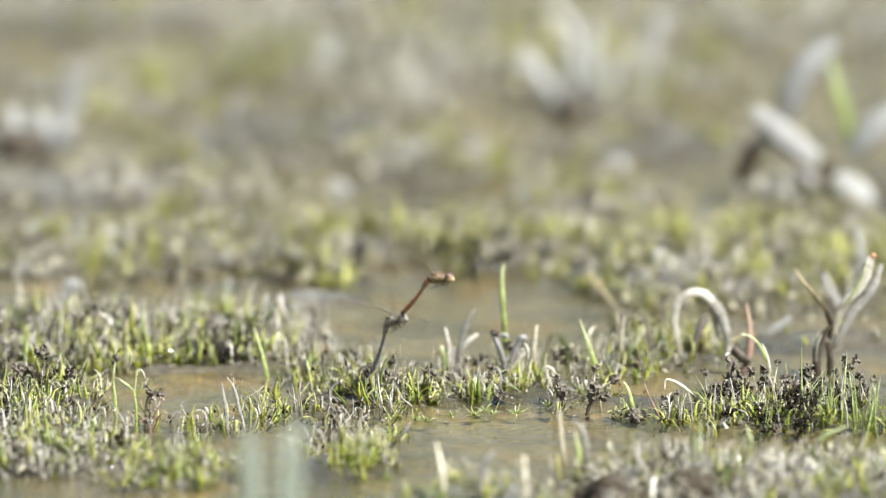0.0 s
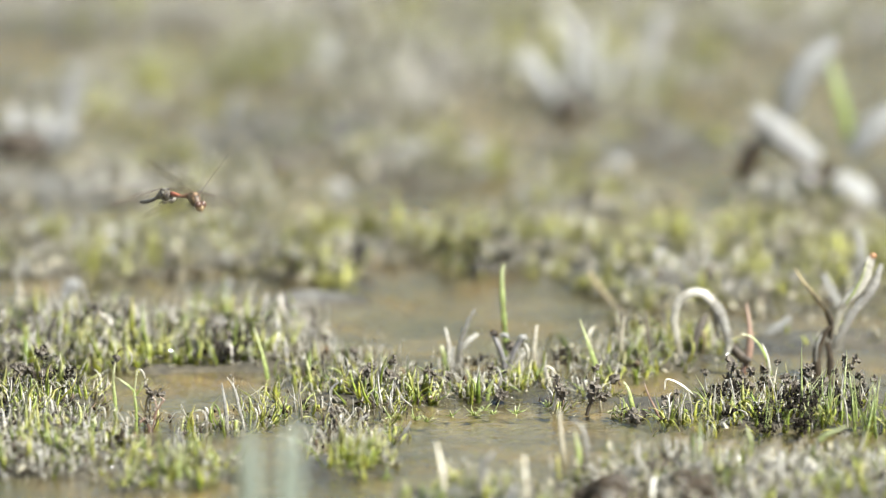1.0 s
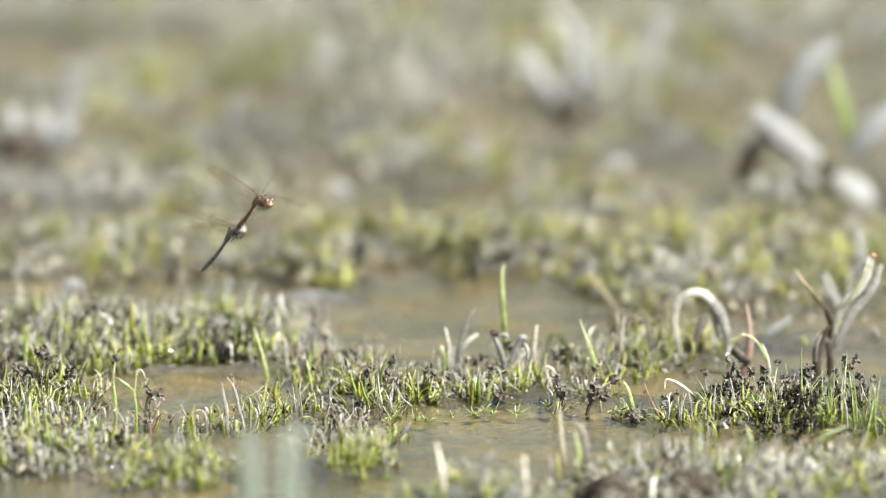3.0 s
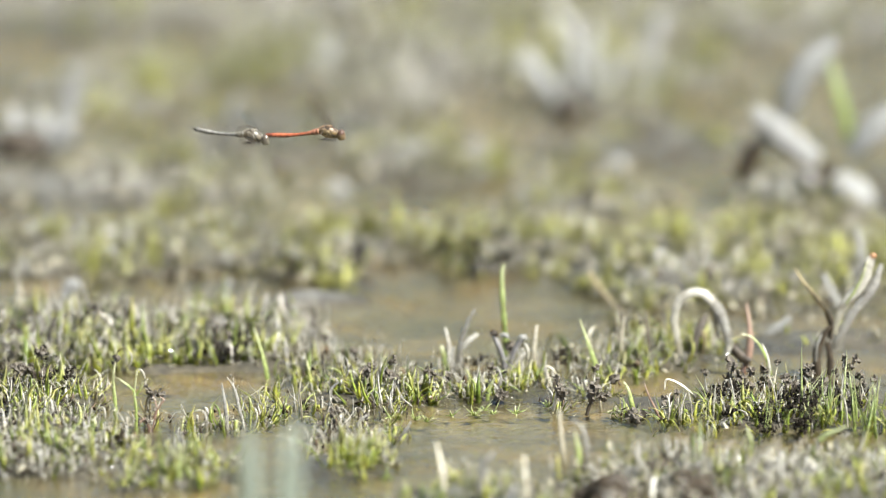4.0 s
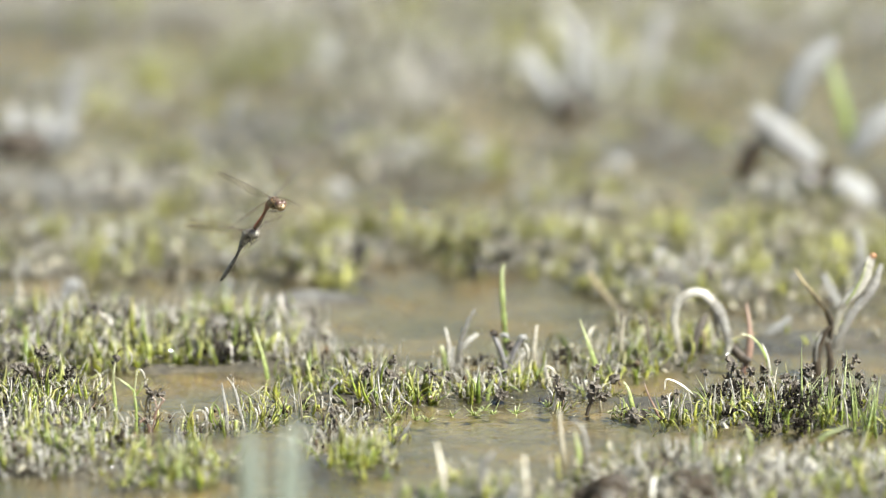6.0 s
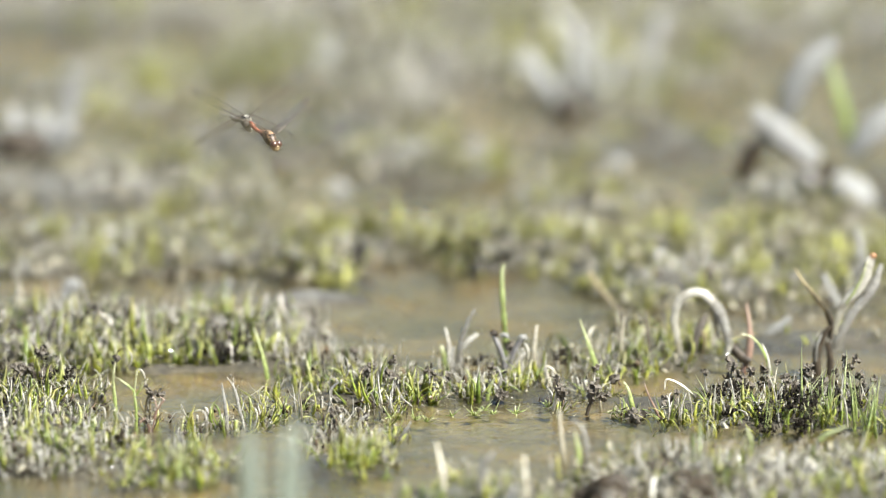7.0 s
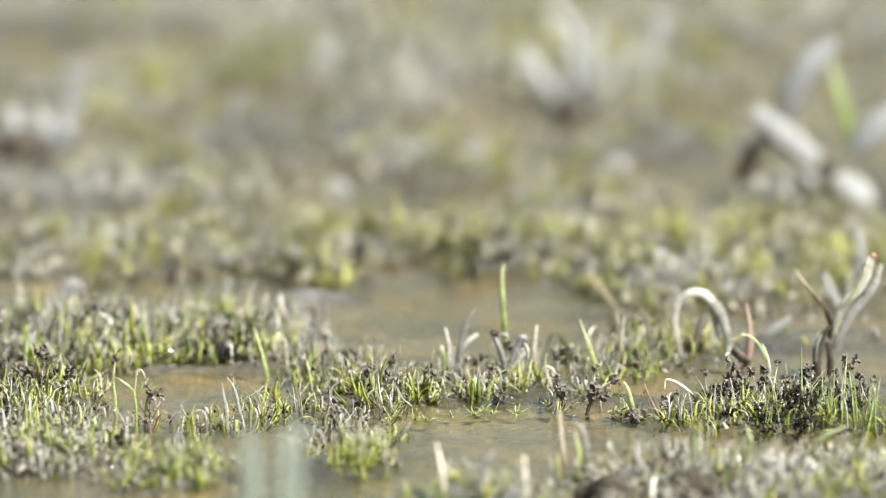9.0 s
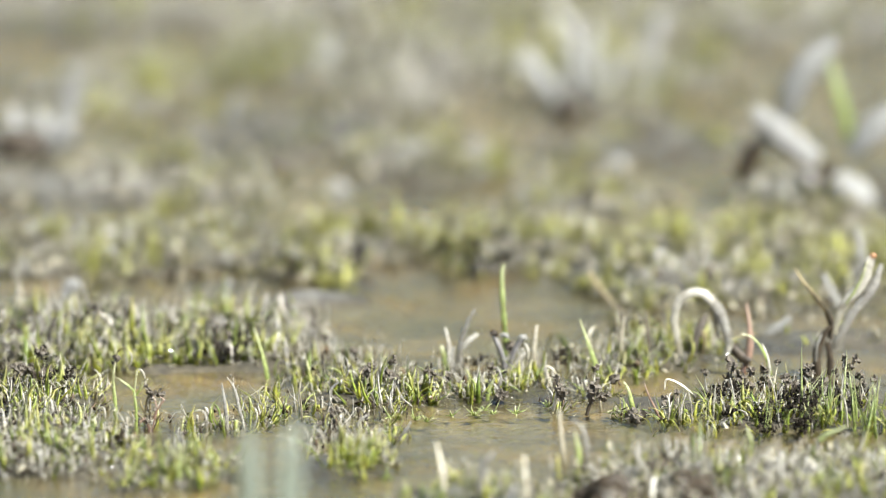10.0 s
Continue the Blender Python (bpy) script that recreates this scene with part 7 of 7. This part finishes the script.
    walk(male_abdomen, [
        (0, pose(0, 0, 0, -0.0, -34.8, -25.3)),
        (0.1, pose(0, 0, 0, -0.0, -24.7, -10.9)),
        (0.2, pose(0, 0, 0, -0.0, -19.4, -4.5)),
        (0.3, pose(0, 0, 0, -0.0, -18.3, -9.1)),
        (0.4, pose(0, 0, 0, -0.0, -24.2, -16.6)),
        (0.5, pose(0, 0, 0, -0.0, -27.9, -10.5)),
        (0.6, pose(0, 0, 0, -0.0, -25.8, -14.9)),
        (0.7, pose(0, 0, 0, -0.0, -40.5, -7.7)),
        (0.8, pose(0, 0, 0, -0.0, -24.0, -14.9)),
        (0.9, pose(0, 0, 0, -0.0, -18.4, -16.0)),
        (1, pose(0, 0, 0, -0.0, -22.0, -11.8)),
        (1.1, pose(0, 0, 0, -0.0, -31.3, -10.3)),
        (1.2, pose(0, 0, 0, -0.0, -50.9, -22.6)),
        (1.3, pose(0, 0, 0, -0.0, -38.2, -1.1)),
        (1.4, pose(0, 0, 0, -0.0, -24.6, -18.6)),
        (1.5, pose(0, 0, 0, -0.0, -21.9, -15.7)),
        (1.6, pose(0, 0, 0, -0.0, -16.5, -17.3)),
        (1.7, pose(0, 0, 0, -0.0, -21.4, -14.5)),
        (1.8, pose(0, 0, 0, -0.0, -24.2, -11.7)),
        (1.9, pose(0, 0, 0, -0.0, -22.2, -16.2)),
        (2, pose(0, 0, 0, -0.0, -54.6, -27.5)),
        (2.1, pose(0, 0, 0, -0.0, -39.8, -11.8)),
        (2.2, pose(0, 0, 0, -0.0, -16.7, -16.1)),
        (2.3, pose(0, 0, 0, -0.0, -26.0, -14.1)),
        (2.4, pose(0, 0, 0, -0.0, -23.5, -18.9)),
        (2.5, pose(0, 0, 0, -0.0, -32.0, -20.0)),
        (2.6, pose(0, 0, 0, -0.0, -19.4, -20.4)),
        (2.7, pose(0, 0, 0, -0.0, -19.4, -17.9)),
        (2.8, pose(0, 0, 0, -0.0, -52.0, -31.3)),
        (2.95, pose(0, 0, 0, -0.0, -31.3, -9.7)),
        (3.15, pose(0, 0, 0, -0.0, -25.7, -15.0)),
        (3.4, pose(0, 0, 0, -0.0, -20.9, -14.4)),
        (3.6, pose(0, 0, 0, -0.0, -16.6, -16.2)),
        (3.72, pose(0, 0, 0, -0.0, -35.4, -25.4)),
        (3.8, pose(0, 0, 0, -1.2, -75.6, 1.2)),
        (3.9, pose(0, 0, 0, 0.0, -41.1, 24.8)),
        (4, pose(0, 0, 0, -0.0, -12.4, -14.2)),
        (4.1, pose(0, 0, 0, -0.0, -11.3, -16.8)),
        (4.2, pose(0, 0, 0, -0.0, -15.8, -18.3)),
        (4.3, pose(0, 0, 0, 0.0, -14.3, 6.5)),
        (4.4, pose(0, 0, 0, -0.0, -20.5, -20.0)),
        (4.5, pose(0, 0, 0, -0.0, -35.3, -23.0)),
        (4.6, pose(0, 0, 0, -0.0, -60.6, -25.2)),
        (4.7, pose(0, 0, 0, -0.0, -28.5, -7.7)),
        (4.8, pose(0, 0, 0, -0.0, -17.4, -26.3)),
        (4.9, pose(0, 0, 0, -0.0, -22.4, -29.4)),
        (5, pose(0, 0, 0, -0.0, -23.4, -27.8)),
        (5.1, pose(0, 0, 0, -0.0, -22.7, -35.0)),
        (5.2, pose(0, 0, 0, -0.0, -16.8, -36.9)),
        (5.3, pose(0, 0, 0, -0.0, -18.4, -16.2)),
        (5.4, pose(0, 0, 0, -0.0, -15.7, -18.1)),
        (5.5, pose(0, 0, 0, -0.0, -18.3, -14.1)),
        (5.6, pose(0, 0, 0, -0.0, -25.2, -11.2)),
        (5.7, pose(0, 0, 0, -0.0, -23.9, -24.9)),
        (5.8, pose(0, 0, 0, -0.0, -51.3, -24.0)),
        (5.95, pose(0, 0, 0, -0.0, -38.1, -12.1)),
        (6.15, pose(0, 0, 0, -0.0, -22.9, -11.5)),
        (6.4, pose(0, 0, 0, -0.0, -21.2, -9.4)),
        (6.6, pose(0, 0, 0, -0.0, -22.9, -4.9)),
        (6.8, pose(0, 0, 0, -0.0, -24.5, -3.9)),
        (6.9, pose(0, 0, 0, -0.0, -20.2, -16.7)),
        (7, pose(0, 0, 0, -0.0, -17.1, -20.8)),
        (7.1, pose(0, 0, 0, -0.0, -20.6, -18.7)),
        (7.2, pose(0, 0, 0, -0.0, -7.9, -17.5)),
        (7.3, pose(0, 0, 0, -0.0, -9.5, -25.6)),
        (7.4, pose(0, 0, 0, -0.0, -28.6, -21.0)),
        (7.6, pose(0, 0, 0, -0.0, -29.6, -16.4)),
        (8, pose(0, 0, 0, -0.0, -29.3, -16.6)),
        (10, pose(0, 0, 0, -0.0, -29.1, -16.7)),
    ])
    walk(female_abdomen, [
        (0, pose(0, 0, 0, 0.0, -47.8, 14.5)),
        (0.1, pose(0, 0, 0, 0.0, -52.0, 32.1)),
        (0.2, pose(0, 0, 0, 0.0, -4.1, 0.8)),
        (0.3, pose(0, 0, 0, 0.0, -11.2, 0.1)),
        (0.4, pose(0, 0, 0, -0.0, -14.1, -6.4)),
        (0.5, pose(0, 0, 0, -0.0, -1.4, -2.7)),
        (0.6, pose(0, 0, 0, -0.0, -18.3, -1.6)),
        (0.7, pose(0, 0, 0, 0.0, -54.6, 33.8)),
        (0.8, pose(0, 0, 0, -0.0, -11.9, -5.9)),
        (0.9, pose(0, 0, 0, -0.0, -3.4, -8.5)),
        (1, pose(0, 0, 0, -0.0, -11.1, -6.1)),
        (1.1, pose(0, 0, 0, 0.0, -2.5, 5.4)),
        (1.2, pose(0, 0, 0, 0.0, -60.0, 18.4)),
        (1.3, pose(0, 0, 0, 0.0, -39.5, 15.5)),
        (1.4, pose(0, 0, 0, -0.0, -4.9, -10.9)),
        (1.5, pose(0, 0, 0, -0.0, -8.8, -9.6)),
        (1.6, pose(0, 0, 0, -0.0, -10.5, -5.4)),
        (1.7, pose(0, 0, 0, -0.0, -12.2, -5.8)),
        (1.8, pose(0, 0, 0, 0.0, -13.8, 2.1)),
        (1.9, pose(0, 0, 0, -0.0, -16.1, -4.2)),
        (2, pose(0, 0, 0, 0.0, -59.7, 15.3)),
        (2.1, pose(0, 0, 0, 0.0, -47.5, 17.3)),
        (2.2, pose(0, 0, 0, -0.0, -9.2, -7.6)),
        (2.3, pose(0, 0, 0, -0.0, -15.4, -8.5)),
        (2.4, pose(0, 0, 0, -0.0, -15.6, -6.8)),
        (2.5, pose(0, 0, 0, -0.0, -11.1, -10.7)),
        (2.6, pose(0, 0, 0, 0.0, -19.6, 0.0)),
        (2.7, pose(0, 0, 0, -0.0, -16.6, -2.4)),
        (2.8, pose(0, 0, 0, 0.0, -54.5, 10.6)),
        (2.95, pose(0, 0, 0, 0.0, -41.9, 27.6)),
        (3.15, pose(0, 0, 0, -0.0, -8.9, -8.4)),
        (3.4, pose(0, 0, 0, -0.0, -9.1, -6.6)),
        (3.6, pose(0, 0, 0, -0.0, -9.7, -1.4)),
        (3.72, pose(0, 0, 0, 0.0, 6.6, 2.8)),
        (3.8, pose(0, 0, 0, -0.0, -54.3, -8.8)),
        (3.9, pose(0, 0, 0, 0.0, -9.9, 11.4)),
        (4, pose(0, 0, 0, -0.0, -6.7, -12.6)),
        (4.1, pose(0, 0, 0, 0.0, -6.2, 0.7)),
        (4.2, pose(0, 0, 0, 0.0, -1.0, 9.2)),
        (4.3, pose(0, 0, 0, 0.0, -2.0, 14.4)),
        (4.4, pose(0, 0, 0, 0.0, 3.9, 30.3)),
        (4.5, pose(0, 0, 0, 0.0, -0.9, 10.7)),
        (4.6, pose(0, 0, 0, 0.0, -34.6, 18.7)),
        (4.7, pose(0, 0, 0, 0.0, -5.3, 7.5)),
        (4.8, pose(0, 0, 0, 0.0, -2.3, 7.7)),
        (4.9, pose(0, 0, 0, -0.0, -11.1, -1.9)),
        (5, pose(0, 0, 0, 0.0, -7.3, 0.1)),
        (5.1, pose(0, 0, 0, -0.0, -7.3, -2.0)),
        (5.2, pose(0, 0, 0, -0.0, -15.3, -0.3)),
        (5.3, pose(0, 0, 0, 0.0, -5.4, 4.2)),
        (5.4, pose(0, 0, 0, -0.0, -6.1, -1.9)),
        (5.5, pose(0, 0, 0, 0.0, -7.4, 5.2)),
        (5.6, pose(0, 0, 0, -0.0, -10.8, -0.4)),
        (5.7, pose(0, 0, 0, -0.0, -10.0, -16.6)),
        (5.8, pose(0, 0, 0, 0.0, -56.3, 12.0)),
        (5.95, pose(0, 0, 0, 0.0, -44.5, 23.0)),
        (6.15, pose(0, 0, 0, -0.0, -9.9, -6.2)),
        (6.4, pose(0, 0, 0, -0.0, -9.4, -6.4)),
        (6.6, pose(0, 0, 0, -0.0, -8.3, -8.0)),
        (6.8, pose(0, 0, 0, -0.0, -6.6, -8.4)),
        (6.9, pose(0, 0, 0, -0.0, -10.7, -4.6)),
        (7, pose(0, 0, 0, -0.0, -11.2, -4.9)),
        (7.1, pose(0, 0, 0, -0.0, -10.7, -2.3)),
        (7.2, pose(0, 0, 0, 0.0, 12.1, 1.8)),
        (7.3, pose(0, 0, 0, -0.0, -4.0, -8.1)),
        (7.4, pose(0, 0, 0, 0.0, -15.0, 8.1)),
        (7.6, pose(0, 0, 0, 0.0, -12.5, 6.6)),
        (8, pose(0, 0, 0, 0.0, -12.6, 6.6)),
        (10, pose(0, 0, 0, 0.0, -12.7, 6.6)),
    ])
    # wings beat a little under thirty times a second, hind pair after the fore pair
    for insect_wings, late in ((male_wings, 0.0), (female_wings, 1.7)):
        for wing, side, hind in insect_wings:
            rows = []
            for step in range(301):
                t = step / FPS
                turn = 2 * math.pi * 11.3 * t + late + (2.1 if hind else 0.0)
                stroke = 8 + 35 * math.sin(turn)
                pitch = -18 + 34 * math.cos(turn)
                sweep = (2 if hind else 12)
                base = wing["base"]
                hinge = pose(base[0], base[1], base[2], 0, -20, 0)
                rows.append((t, hinge @ pose(0, 0, 0, side * stroke, 0, side * sweep) @ pose(0, 0, 0, 0, pitch, 0)))
            walk(wing, rows)


motions()
